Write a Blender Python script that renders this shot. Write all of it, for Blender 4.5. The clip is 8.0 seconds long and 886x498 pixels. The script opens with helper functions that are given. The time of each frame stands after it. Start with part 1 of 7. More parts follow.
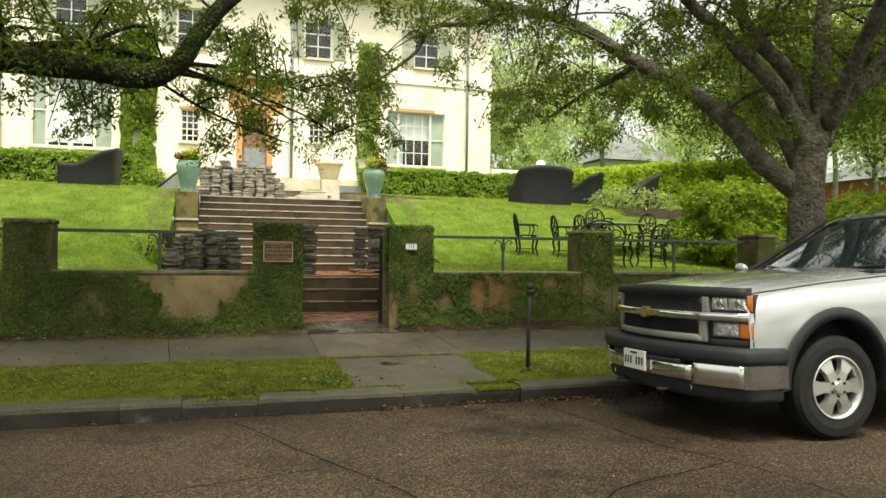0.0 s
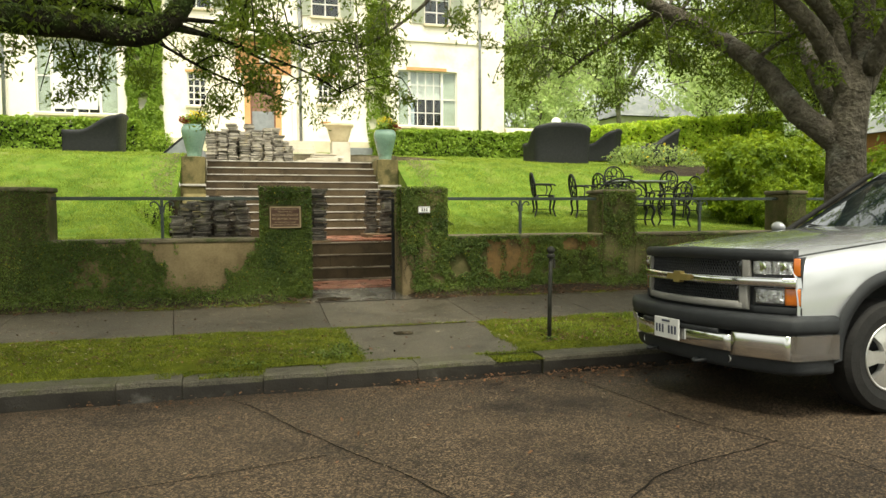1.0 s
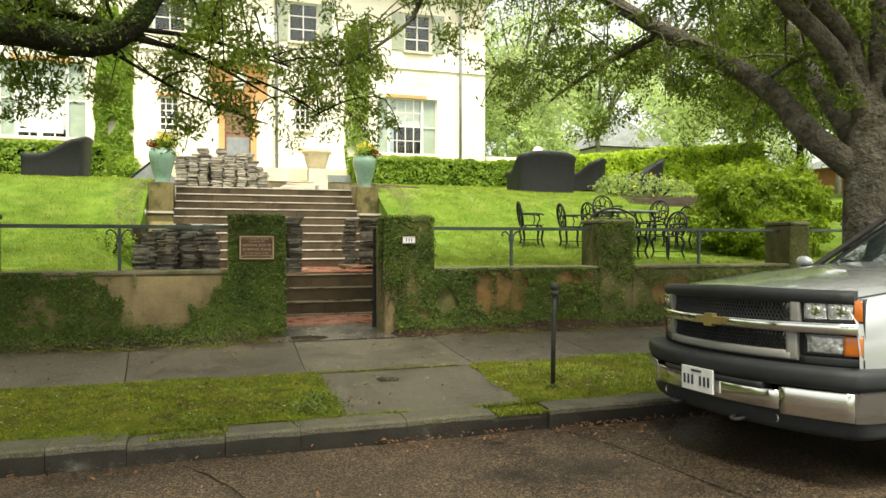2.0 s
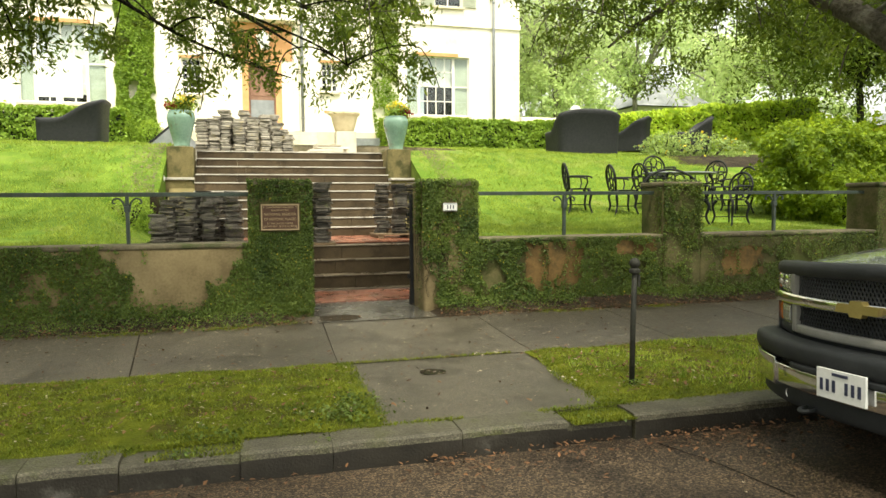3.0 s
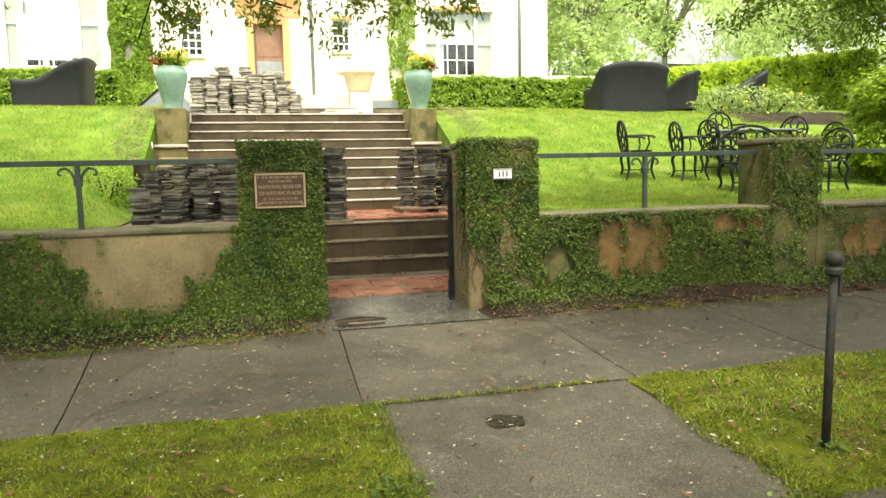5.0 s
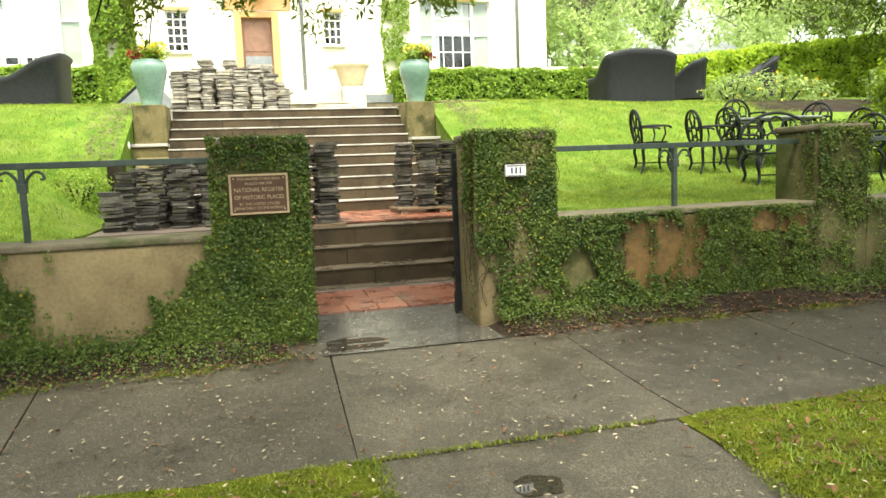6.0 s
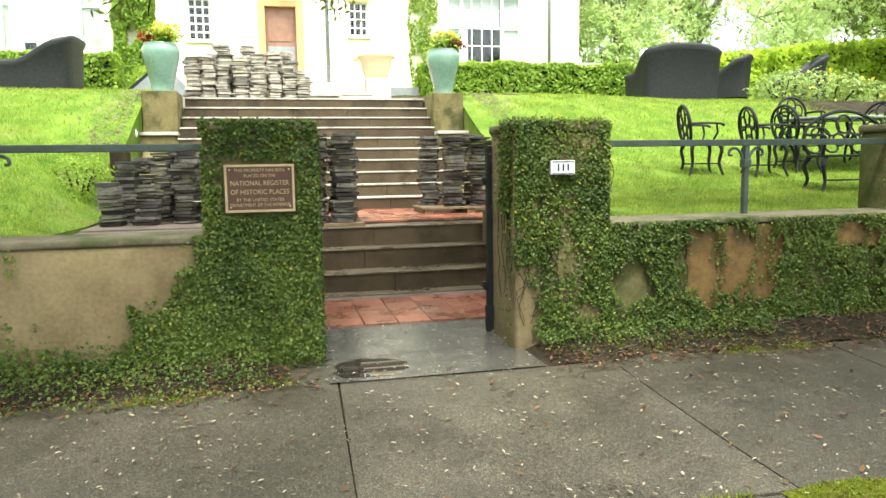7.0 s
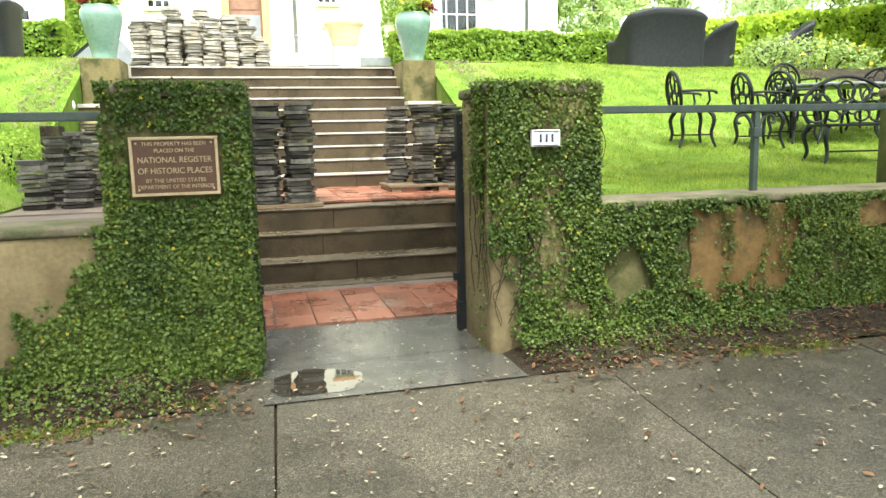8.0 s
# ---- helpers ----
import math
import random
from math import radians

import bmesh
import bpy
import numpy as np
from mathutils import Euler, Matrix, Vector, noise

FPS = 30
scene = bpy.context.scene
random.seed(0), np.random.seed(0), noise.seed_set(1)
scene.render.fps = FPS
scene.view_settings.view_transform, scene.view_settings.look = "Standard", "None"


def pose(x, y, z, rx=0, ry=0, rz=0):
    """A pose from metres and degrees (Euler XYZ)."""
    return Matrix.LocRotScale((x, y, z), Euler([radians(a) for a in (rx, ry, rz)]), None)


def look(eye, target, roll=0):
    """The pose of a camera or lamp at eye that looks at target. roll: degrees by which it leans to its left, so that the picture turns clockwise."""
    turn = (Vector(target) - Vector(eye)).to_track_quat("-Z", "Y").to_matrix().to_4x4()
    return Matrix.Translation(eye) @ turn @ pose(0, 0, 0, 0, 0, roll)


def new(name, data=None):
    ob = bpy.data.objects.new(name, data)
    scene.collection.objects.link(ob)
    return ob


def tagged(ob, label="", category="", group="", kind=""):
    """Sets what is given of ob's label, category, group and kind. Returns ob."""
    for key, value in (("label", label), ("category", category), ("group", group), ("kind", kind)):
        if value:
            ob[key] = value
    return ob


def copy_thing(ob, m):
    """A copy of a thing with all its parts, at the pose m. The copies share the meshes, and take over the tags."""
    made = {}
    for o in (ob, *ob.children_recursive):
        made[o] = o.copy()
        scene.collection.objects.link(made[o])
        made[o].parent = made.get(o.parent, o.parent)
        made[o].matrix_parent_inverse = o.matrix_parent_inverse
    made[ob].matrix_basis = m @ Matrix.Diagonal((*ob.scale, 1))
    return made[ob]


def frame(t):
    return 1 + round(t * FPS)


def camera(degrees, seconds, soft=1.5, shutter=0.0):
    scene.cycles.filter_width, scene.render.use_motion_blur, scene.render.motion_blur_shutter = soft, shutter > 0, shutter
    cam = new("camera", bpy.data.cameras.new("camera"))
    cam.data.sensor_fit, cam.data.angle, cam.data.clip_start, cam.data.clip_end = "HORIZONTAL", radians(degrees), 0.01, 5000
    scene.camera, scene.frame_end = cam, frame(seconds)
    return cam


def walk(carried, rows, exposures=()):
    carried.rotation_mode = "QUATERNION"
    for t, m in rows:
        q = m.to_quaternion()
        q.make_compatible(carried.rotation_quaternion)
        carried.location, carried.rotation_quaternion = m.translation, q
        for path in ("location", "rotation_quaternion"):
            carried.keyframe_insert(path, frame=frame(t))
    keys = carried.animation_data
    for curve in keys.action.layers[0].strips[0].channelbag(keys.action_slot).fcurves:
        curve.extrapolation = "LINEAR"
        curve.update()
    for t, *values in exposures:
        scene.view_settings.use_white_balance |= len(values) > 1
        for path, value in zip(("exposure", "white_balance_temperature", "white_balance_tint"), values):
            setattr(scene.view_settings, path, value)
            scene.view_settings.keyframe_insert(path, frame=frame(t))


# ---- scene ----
cam = camera(63.7, 8.0)
PATH = [
    (0, (0.157, 0.033, 1.465), (0.748, 1.944, 1.46), 0.8),
    (0.5, (0.264, 0.136, 1.458), (0.744, 2.076, 1.394), 0.3),
    (1, (0.286, 0.465, 1.479), (0.838, 2.384, 1.366), -0.2),
    (1.5, (0.375, 0.856, 1.477), (0.968, 2.763, 1.369), 0.1),
    (1.7, (0.371, 0.995, 1.479), (0.988, 2.897, 1.449), 0.1),
    (2.8, (0.47, 2.077, 1.533), (1.054, 3.988, 1.459), -0.3),
    (3, (0.502, 2.288, 1.517), (1.042, 4.209, 1.387), -0.4),
    (3.5, (0.556, 2.789, 1.53), (1.047, 4.72, 1.357), -0.2),
    (4, (0.643, 3.276, 1.524), (1.172, 5.194, 1.32), -0.4),
    (4.5, (0.66, 3.75, 1.51), (1.182, 5.67, 1.303), -1.0),
    (5, (0.711, 4.196, 1.501), (1.208, 6.121, 1.284), -1.2),
    (5.2, (0.739, 4.358, 1.517), (1.215, 6.289, 1.306), -1.2),
    (6.3, (0.896, 5.228, 1.506), (1.404, 7.148, 1.27), -2.4),
    (6.5, (0.922, 5.387, 1.48), (1.397, 7.315, 1.244), -1.6),
    (7, (0.993, 5.788, 1.488), (1.439, 7.723, 1.256), -0.9),
    (7.5, (1.143, 6.161, 1.477), (1.657, 8.074, 1.201), -1.8),
    (8, (1.256, 6.494, 1.467), (1.756, 8.406, 1.165), -1.3),
]
walk(cam, [(t, look(eye, target, roll)) for t, eye, target, roll in PATH],
     exposures=[(0, 1.05, 7300, 1), (1.5, 1.3, 7300, 1), (3.5, 1.6, 7300, 1), (5, 1.86, 7200, 1), (6.5, 1.95, 6600, 1), (8.0, 2.25, 6300, 1)])

# ---- world and light ----
world = bpy.data.worlds.new("world")
scene.world = world
world.use_nodes = True
wn = world.node_tree
wn.nodes.clear()
w_out = wn.nodes.new("ShaderNodeOutputWorld")
w_bg = wn.nodes.new("ShaderNodeBackground")
w_sky = wn.nodes.new("ShaderNodeTexSky")
w_sky.sky_type = "NISHITA"
w_sky.sun_disc = False
w_sky.sun_elevation, w_sky.sun_rotation = radians(58), radians(150)
w_sky.dust_density = 4.0
w_hs = wn.nodes.new("ShaderNodeHueSaturation")
w_hs.inputs["Saturation"].default_value = 0.15
w_bg.inputs["Strength"].default_value = 0.15
wn.links.new(w_sky.outputs[0], w_hs.inputs["Color"])
wn.links.new(w_hs.outputs[0], w_bg.inputs["Color"])
wn.links.new(w_bg.outputs[0], w_out.inputs["Surface"])
sun_data = bpy.data.lights.new("sun", "SUN")
sun_data.energy, sun_data.angle, sun_data.color = 2.2, radians(12), (1.0, 0.95, 0.86)
sun = new("sun", sun_data)
sun.matrix_world = look((-2, 2, 30), (4, 14, 0))


# ---- materials ----
def mat(name, c1, c2, scale=3.0, rough=0.8, fine=60.0, bump=0.3, metal=0.0, spots=None, spot_scale=1.2,
        spot_cut=0.55, vary=0.0, coat=0.0, spec=0.5, rough2=None, dist=0.01, speck=None):
    m = bpy.data.materials.new(name)
    m.use_nodes = True
    nt = m.node_tree
    b = nt.nodes["Principled BSDF"]
    geo = nt.nodes.new("ShaderNodeNewGeometry")
    big = nt.nodes.new("ShaderNodeTexNoise")
    big.inputs["Scale"].default_value, big.inputs["Detail"].default_value = scale, 6
    big.inputs["Roughness"].default_value = 0.62
    small = nt.nodes.new("ShaderNodeTexNoise")
    small.inputs["Scale"].default_value, small.inputs["Detail"].default_value = fine, 3
    for n in (big, small):
        nt.links.new(geo.outputs["Position"], n.inputs["Vector"])
    add = nt.nodes.new("ShaderNodeMath")
    add.operation = "MULTIPLY_ADD"
    add.inputs[1].default_value = 0.45
    nt.links.new(small.outputs["Fac"], add.inputs[0])
    nt.links.new(big.outputs["Fac"], add.inputs[2])
    ramp = nt.nodes.new("ShaderNodeValToRGB")
    ramp.color_ramp.elements[0].position, ramp.color_ramp.elements[1].position = 0.5, 0.95
    ramp.color_ramp.elements[0].color, ramp.color_ramp.elements[1].color = (*c1, 1), (*c2, 1)
    nt.links.new(add.outputs[0], ramp.inputs["Fac"])
    colour = ramp.outputs["Color"]
    if spots:
        sp = nt.nodes.new("ShaderNodeTexNoise")
        sp.inputs["Scale"].default_value, sp.inputs["Detail"].default_value = spot_scale, 8
        sp.inputs["Roughness"].default_value = 0.7
        nt.links.new(geo.outputs["Position"], sp.inputs["Vector"])
        cut = nt.nodes.new("ShaderNodeMapRange")
        cut.inputs["From Min"].default_value, cut.inputs["From Max"].default_value = spot_cut - 0.05, spot_cut + 0.08
        nt.links.new(sp.outputs["Fac"], cut.inputs["Value"])
        mx = nt.nodes.new("ShaderNodeMix")
        mx.data_type = "RGBA"
        nt.links.new(cut.outputs["Result"], mx.inputs["Factor"])
        nt.links.new(colour, mx.inputs["A"])
        mx.inputs["B"].default_value = (*spots, 1)
        colour = mx.outputs["Result"]
    if speck:
        vo = nt.nodes.new("ShaderNodeTexVoronoi")
        vo.inputs["Scale"].default_value = speck[0]
        nt.links.new(geo.outputs["Position"], vo.inputs["Vector"])
        sp2 = nt.nodes.new("ShaderNodeSeparateColor")
        nt.links.new(vo.outputs["Color"], sp2.inputs[0])
        pw = nt.nodes.new("ShaderNodeMath")
        pw.operation = "POWER"
        pw.inputs[1].default_value = 2.5
        nt.links.new(sp2.outputs[0], pw.inputs[0])
        m2 = nt.nodes.new("ShaderNodeMapRange")
        m2.inputs["To Min"].default_value, m2.inputs["To Max"].default_value = 1 - speck[1] * 0.5, 1 + speck[1] * 1.6
        nt.links.new(pw.outputs[0], m2.inputs["Value"])
        h2 = nt.nodes.new("ShaderNodeHueSaturation")
        nt.links.new(m2.outputs["Result"], h2.inputs["Value"])
        nt.links.new(colour, h2.inputs["Color"])
        colour = h2.outputs["Color"]
    if vary:
        inf = nt.nodes.new("ShaderNodeObjectInfo")
        mr = nt.nodes.new("ShaderNodeMapRange")
        mr.inputs["To Min"].default_value, mr.inputs["To Max"].default_value = 1 - vary, 1 + vary
        nt.links.new(inf.outputs["Random"], mr.inputs["Value"])
        hs = nt.nodes.new("ShaderNodeHueSaturation")
        nt.links.new(mr.outputs["Result"], hs.inputs["Value"])
        nt.links.new(colour, hs.inputs["Color"])
        colour = hs.outputs["Color"]
    nt.links.new(colour, b.inputs["Base Color"])
    if rough2 is None:
        b.inputs["Roughness"].default_value = rough
    else:
        rr = nt.nodes.new("ShaderNodeMapRange")
        rr.inputs["From Min"].default_value, rr.inputs["From Max"].default_value = 0.35, 0.65
        rr.inputs["To Min"].default_value, rr.inputs["To Max"].default_value = rough, rough2
        nt.links.new(big.outputs["Fac"], rr.inputs["Value"])
        nt.links.new(rr.outputs["Result"], b.inputs["Roughness"])
    b.inputs["Metallic"].default_value = metal
    b.inputs["Specular IOR Level"].default_value = spec
    b.inputs["Coat Weight"].default_value = coat
    b.inputs["Coat Roughness"].default_value = 0.04
    if bump:
        bp = nt.nodes.new("ShaderNodeBump")
        bp.inputs["Strength"].default_value, bp.inputs["Distance"].default_value = bump, dist
        nt.links.new(add.outputs[0], bp.inputs["Height"])
        nt.links.new(bp.outputs["Normal"], b.inputs["Normal"])
    return m


def leaf_mat(name, c1, c2, trans=0.35, rough=0.55, clump=0.4, patch=1.8):
    m = bpy.data.materials.new(name)
    m.use_nodes = True
    nt = m.node_tree
    b = nt.nodes["Principled BSDF"]
    geo = nt.nodes.new("ShaderNodeNewGeometry")
    ramp = nt.nodes.new("ShaderNodeValToRGB")
    ramp.color_ramp.elements[0].color, ramp.color_ramp.elements[1].color = (*c1, 1), (*c2, 1)
    big = nt.nodes.new("ShaderNodeTexNoise")
    big.inputs["Scale"].default_value, big.inputs["Detail"].default_value = patch, 5
    nt.links.new(geo.outputs["Position"], big.inputs["Vector"])
    spread = nt.nodes.new("ShaderNodeMapRange")
    spread.inputs["From Min"].default_value, spread.inputs["From Max"].default_value = 0.3, 0.7
    nt.links.new(big.outputs["Fac"], spread.inputs["Value"])
    fac = nt.nodes.new("ShaderNodeMix")
    fac.inputs["Factor"].default_value = clump
    nt.links.new(geo.outputs["Random Per Island"], fac.inputs["A"])
    nt.links.new(spread.outputs["Result"], fac.inputs["B"])
    nt.links.new(fac.outputs["Result"], ramp.inputs["Fac"])
    nt.links.new(ramp.outputs["Color"], b.inputs["Base Color"])
    b.inputs["Roughness"].default_value = rough
    b.inputs["Specular IOR Level"].default_value = 0.22
    t = nt.nodes.new("ShaderNodeBsdfTranslucent")
    hs = nt.nodes.new("ShaderNodeHueSaturation")
    hs.inputs["Value"].default_value, hs.inputs["Hue"].default_value = 1.6, 0.48
    nt.links.new(ramp.outputs["Color"], hs.inputs["Color"])
    nt.links.new(hs.outputs["Color"], t.inputs["Color"])
    mix = nt.nodes.new("ShaderNodeMixShader")
    mix.inputs[0].default_value = trans
    nt.links.new(b.outputs[0], mix.inputs[1])
    nt.links.new(t.outputs[0], mix.inputs[2])
    nt.links.new(mix.outputs[0], nt.nodes["Material Output"].inputs["Surface"])
    return m


def glass_mat(name, tint=(0.9, 0.95, 0.95), rough=0.02):
    m = bpy.data.materials.new(name)
    m.use_nodes = True
    b = m.node_tree.nodes["Principled BSDF"]
    b.inputs["Base Color"].default_value = (*tint, 1)
    b.inputs["Roughness"].default_value = rough
    b.inputs["Transmission Weight"].default_value = 1.0
    b.inputs["IOR"].default_value = 1.45
    return m


M = {}
M["asphalt"] = mat("asphalt", (0.028, 0.0195, 0.012), (0.06, 0.042, 0.026), 0.7, 0.6, 90, 1.0, spots=(0.016, 0.011, 0.007), spot_scale=0.6, spot_cut=0.56, rough2=0.85, dist=0.014, speck=(110, 1.4), spec=0.25)
M["crack"] = mat("crack", (0.006, 0.005, 0.004), (0.016, 0.013, 0.010), 5, 0.9, spec=0.1)
M["pavement"] = mat("pavement", (0.039, 0.034, 0.0247), (0.072, 0.0625, 0.0455), 2.6, 0.44, 150, 0.9, spots=(0.036, 0.031, 0.022), spot_scale=1.6, spot_cut=0.58, vary=0.12, rough2=0.6, speck=(210, 0.85), spec=0.35)
M["wet"] = mat("wet_concrete", (0.06, 0.057, 0.05), (0.105, 0.10, 0.09), 2.2, 0.1, 90, 0.14, spots=(0.055, 0.052, 0.044), spot_scale=2.2, spot_cut=0.56, rough2=0.35)
M["kerb"] = mat("kerb_concrete", (0.034, 0.031, 0.021), (0.088, 0.080, 0.058), 3.0, 0.6, 70, 0.8, spots=(0.04, 0.042, 0.016), spot_scale=3.0, spot_cut=0.55, vary=0.15, speck=(170, 0.45), dist=0.015, spec=0.25)
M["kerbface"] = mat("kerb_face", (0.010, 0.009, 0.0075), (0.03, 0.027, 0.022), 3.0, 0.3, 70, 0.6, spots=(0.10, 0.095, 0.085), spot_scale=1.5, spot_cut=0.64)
M["soil"] = mat("soil", (0.013, 0.010, 0.007), (0.042, 0.031, 0.02), 4, 0.8, 60, 1.0, spots=(0.035, 0.045, 0.01), spot_scale=2.0, spot_cut=0.6, dist=0.03, spec=0.12)
M["turf"] = mat("turf", (0.045, 0.098, 0.010), (0.15, 0.215, 0.032), 2.6, 0.9, 40, 0.8, spots=(0.16, 0.18, 0.05), spot_scale=0.9, spot_cut=0.57, dist=0.03, spec=0.08)
M["vergeturf"] = mat("verge_turf", (0.036, 0.048, 0.005), (0.10, 0.112, 0.012), 5.0, 0.9, 45, 1.0, spots=(0.045, 0.036, 0.012), spot_scale=3.5, spot_cut=0.57, dist=0.03, spec=0.05)
M["grass"] = leaf_mat("grass_blade", (0.055, 0.125, 0.012), (0.30, 0.37, 0.06), 0.45, clump=0.6, patch=3.2)
M["moss"] = leaf_mat("verge_blade", (0.036, 0.07, 0.007), (0.20, 0.22, 0.02), 0.3, clump=0.6, patch=5.0)
M["ivy"] = leaf_mat("ivy_leaf", (0.012, 0.035, 0.008), (0.135, 0.182, 0.032), 0.2, 0.5, 0.5, 2.4)
M["oak"] = leaf_mat("oak_leaf", (0.03, 0.06, 0.008), (0.15, 0.215, 0.026), 0.5, 0.4)
M["boxleaf"] = leaf_mat("hedge_leaf", (0.09, 0.17, 0.018), (0.28, 0.4, 0.06), 0.45)
M["bushleaf"] = leaf_mat("bush_leaf", (0.045, 0.1, 0.008), (0.25, 0.35, 0.025), 0.45)
M["paleleaf"] = leaf_mat("pale_leaf", (0.12, 0.2, 0.05), (0.33, 0.42, 0.14), 0.4)
# distant leaves are coloured pale to hold the bright open light
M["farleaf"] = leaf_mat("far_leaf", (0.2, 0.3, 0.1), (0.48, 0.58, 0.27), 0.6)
# brighter version of the hedge leaf, with sunlight put into its colour
M["sunleaf"] = leaf_mat("sunlit_hedge_leaf", (0.15, 0.28, 0.03), (0.56, 0.68, 0.1), 0.55)
# bark of the distant trees, lightened to match their bright leaves
M["farbark"] = mat("far_bark", (0.13, 0.12, 0.095), (0.26, 0.24, 0.2), 4.0, 0.95, 22, 0.8, spots=(0.1, 0.12, 0.06), spot_scale=3, spot_cut=0.55)
# light and dark mottling paints in the sparkle of the lamp facets
M["reflector"] = mat("lamp_reflector", (0.25, 0.26, 0.27), (0.75, 0.76, 0.77), 26, 0.12, 40, 0.7, metal=0.85, dist=0.03, coat=1.0)
M["redleaf"] = leaf_mat("red_leaf", (0.14, 0.02, 0.015), (0.30, 0.06, 0.03), 0.3)
M["yellow"] = leaf_mat("yellow_petal", (0.55, 0.42, 0.03), (0.75, 0.62, 0.06), 0.3)
M["litter"] = leaf_mat("leaf_litter", (0.025, 0.014, 0.008), (0.17, 0.085, 0.04), 0.05, 0.6, 0.2)
M["palelitter"] = leaf_mat("pale_petal_litter", (0.07, 0.05, 0.03), (0.42, 0.36, 0.26), 0.05, 0.6, 0.1)
M["stucco"] = mat("stucco", (0.125, 0.095, 0.048), (0.245, 0.19, 0.104), 2.2, 0.85, 40, 0.4, spots=(0.11, 0.082, 0.04), spot_scale=1.4, spot_cut=0.58, spec=0.2)
M["mossstucco"] = mat("mossy_stucco", (0.05, 0.048, 0.02), (0.14, 0.122, 0.058), 2.6, 0.9, 40, 0.5, spots=(0.05, 0.06, 0.016), spot_scale=1.8, spot_cut=0.5, spec=0.15)
M["dryleaf"] = leaf_mat("dry_leaf", (0.05, 0.042, 0.025), (0.2, 0.165, 0.10), 0.1, 0.7)
M["dryivy"] = leaf_mat("dry_ivy_leaf", (0.11, 0.10, 0.015), (0.34, 0.30, 0.03), 0.25, 0.6)
M["rust"] = mat("ochre_render", (0.10, 0.06, 0.023), (0.2, 0.125, 0.05), 2.2, 0.85, 30, 0.4, spots=(0.06, 0.045, 0.02), spot_scale=3, spot_cut=0.55, spec=0.15)
M["coping"] = mat("coping", (0.085, 0.072, 0.048), (0.19, 0.16, 0.105), 3.0, 0.8, 50, 0.6, spots=(0.05, 0.06, 0.02), spot_scale=2.5, spot_cut=0.55, spec=0.25)
M["bark"] = mat("bark", (0.04, 0.034, 0.025), (0.17, 0.15, 0.118), 5.0, 0.9, 22, 1.0, spots=(0.22, 0.215, 0.185), spot_scale=3, spot_cut=0.6, dist=0.14, spec=0.2)
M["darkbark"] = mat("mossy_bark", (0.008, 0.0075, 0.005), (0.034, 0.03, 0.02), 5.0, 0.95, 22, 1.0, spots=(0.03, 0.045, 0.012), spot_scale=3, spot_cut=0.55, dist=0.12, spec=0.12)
M["iron"] = mat("painted_iron", (0.018, 0.03, 0.026), (0.05, 0.068, 0.06), 9, 0.45, 80, 0.2)
M["postiron"] = mat("weathered_post", (0.010, 0.011, 0.009), (0.036, 0.035, 0.028), 7, 0.65, 70, 0.4, spots=(0.07, 0.062, 0.046), spot_scale=5, spot_cut=0.6, spec=0.2)
M["blackiron"] = mat("black_iron", (0.005, 0.006, 0.007), (0.014, 0.015, 0.016), 9, 0.55, 80, 0.2, spec=0.25)
M["bronze"] = mat("bronze_plate", (0.06, 0.028, 0.018), (0.10, 0.05, 0.032), 5, 0.4, 60, 0.15, metal=0.35)
M["brass"] = mat("raised_bronze", (0.30, 0.22, 0.13), (0.42, 0.32, 0.2), 8, 0.4, 60, 0.1, metal=0.4)
M["white"] = mat("white_enamel", (0.62, 0.62, 0.62), (0.75, 0.75, 0.74), 8, 0.35, 60, 0.05)
M["ink"] = mat("dark_ink", (0.02, 0.025, 0.06), (0.03, 0.035, 0.07), 8, 0.5)
M["tile"] = mat("red_tile", (0.15, 0.05, 0.03), (0.29, 0.115, 0.068), 3, 0.2, 60, 0.3, spots=(0.24, 0.16, 0.12), spot_scale=2.5, spot_cut=0.62, vary=0.28, rough2=0.42)
M["grout"] = mat("tile_bed", (0.10, 0.075, 0.06), (0.17, 0.13, 0.105), 3, 0.6, 60, 0.4)
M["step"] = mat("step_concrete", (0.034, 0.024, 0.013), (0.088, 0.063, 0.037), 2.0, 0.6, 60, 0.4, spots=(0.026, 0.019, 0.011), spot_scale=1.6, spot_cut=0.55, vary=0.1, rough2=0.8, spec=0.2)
# pale colour carries the sky's gleam on the step edges
M["tread"] = mat("lit_tread", (0.31, 0.288, 0.255), (0.50, 0.47, 0.42), 3.0, 0.25, 60, 0.3, spots=(0.14, 0.12, 0.095), spot_scale=2.6, spot_cut=0.6)
M["wetstep"] = mat("wet_step", (0.075, 0.058, 0.038), (0.16, 0.125, 0.085), 2.4, 0.18, 60, 0.3, spots=(0.038, 0.028, 0.018), spot_scale=2.0, spot_cut=0.55, rough2=0.45)
M["pedestal"] = mat("mossy_pedestal", (0.085, 0.075, 0.028), (0.2, 0.16, 0.075), 3.0, 0.8, 60, 0.4, spots=(0.05, 0.05, 0.018), spot_scale=2.2, spot_cut=0.55, spec=0.2)
M["palestone"] = mat("pale_stone", (0.36, 0.32, 0.25), (0.56, 0.52, 0.44), 1.5, 0.75, 50, 0.3, spots=(0.28, 0.23, 0.17), spot_scale=2, spot_cut=0.6)
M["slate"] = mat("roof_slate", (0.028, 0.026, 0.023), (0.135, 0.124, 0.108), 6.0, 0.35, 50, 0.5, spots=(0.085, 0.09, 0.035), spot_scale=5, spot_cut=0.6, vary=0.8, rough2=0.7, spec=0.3)
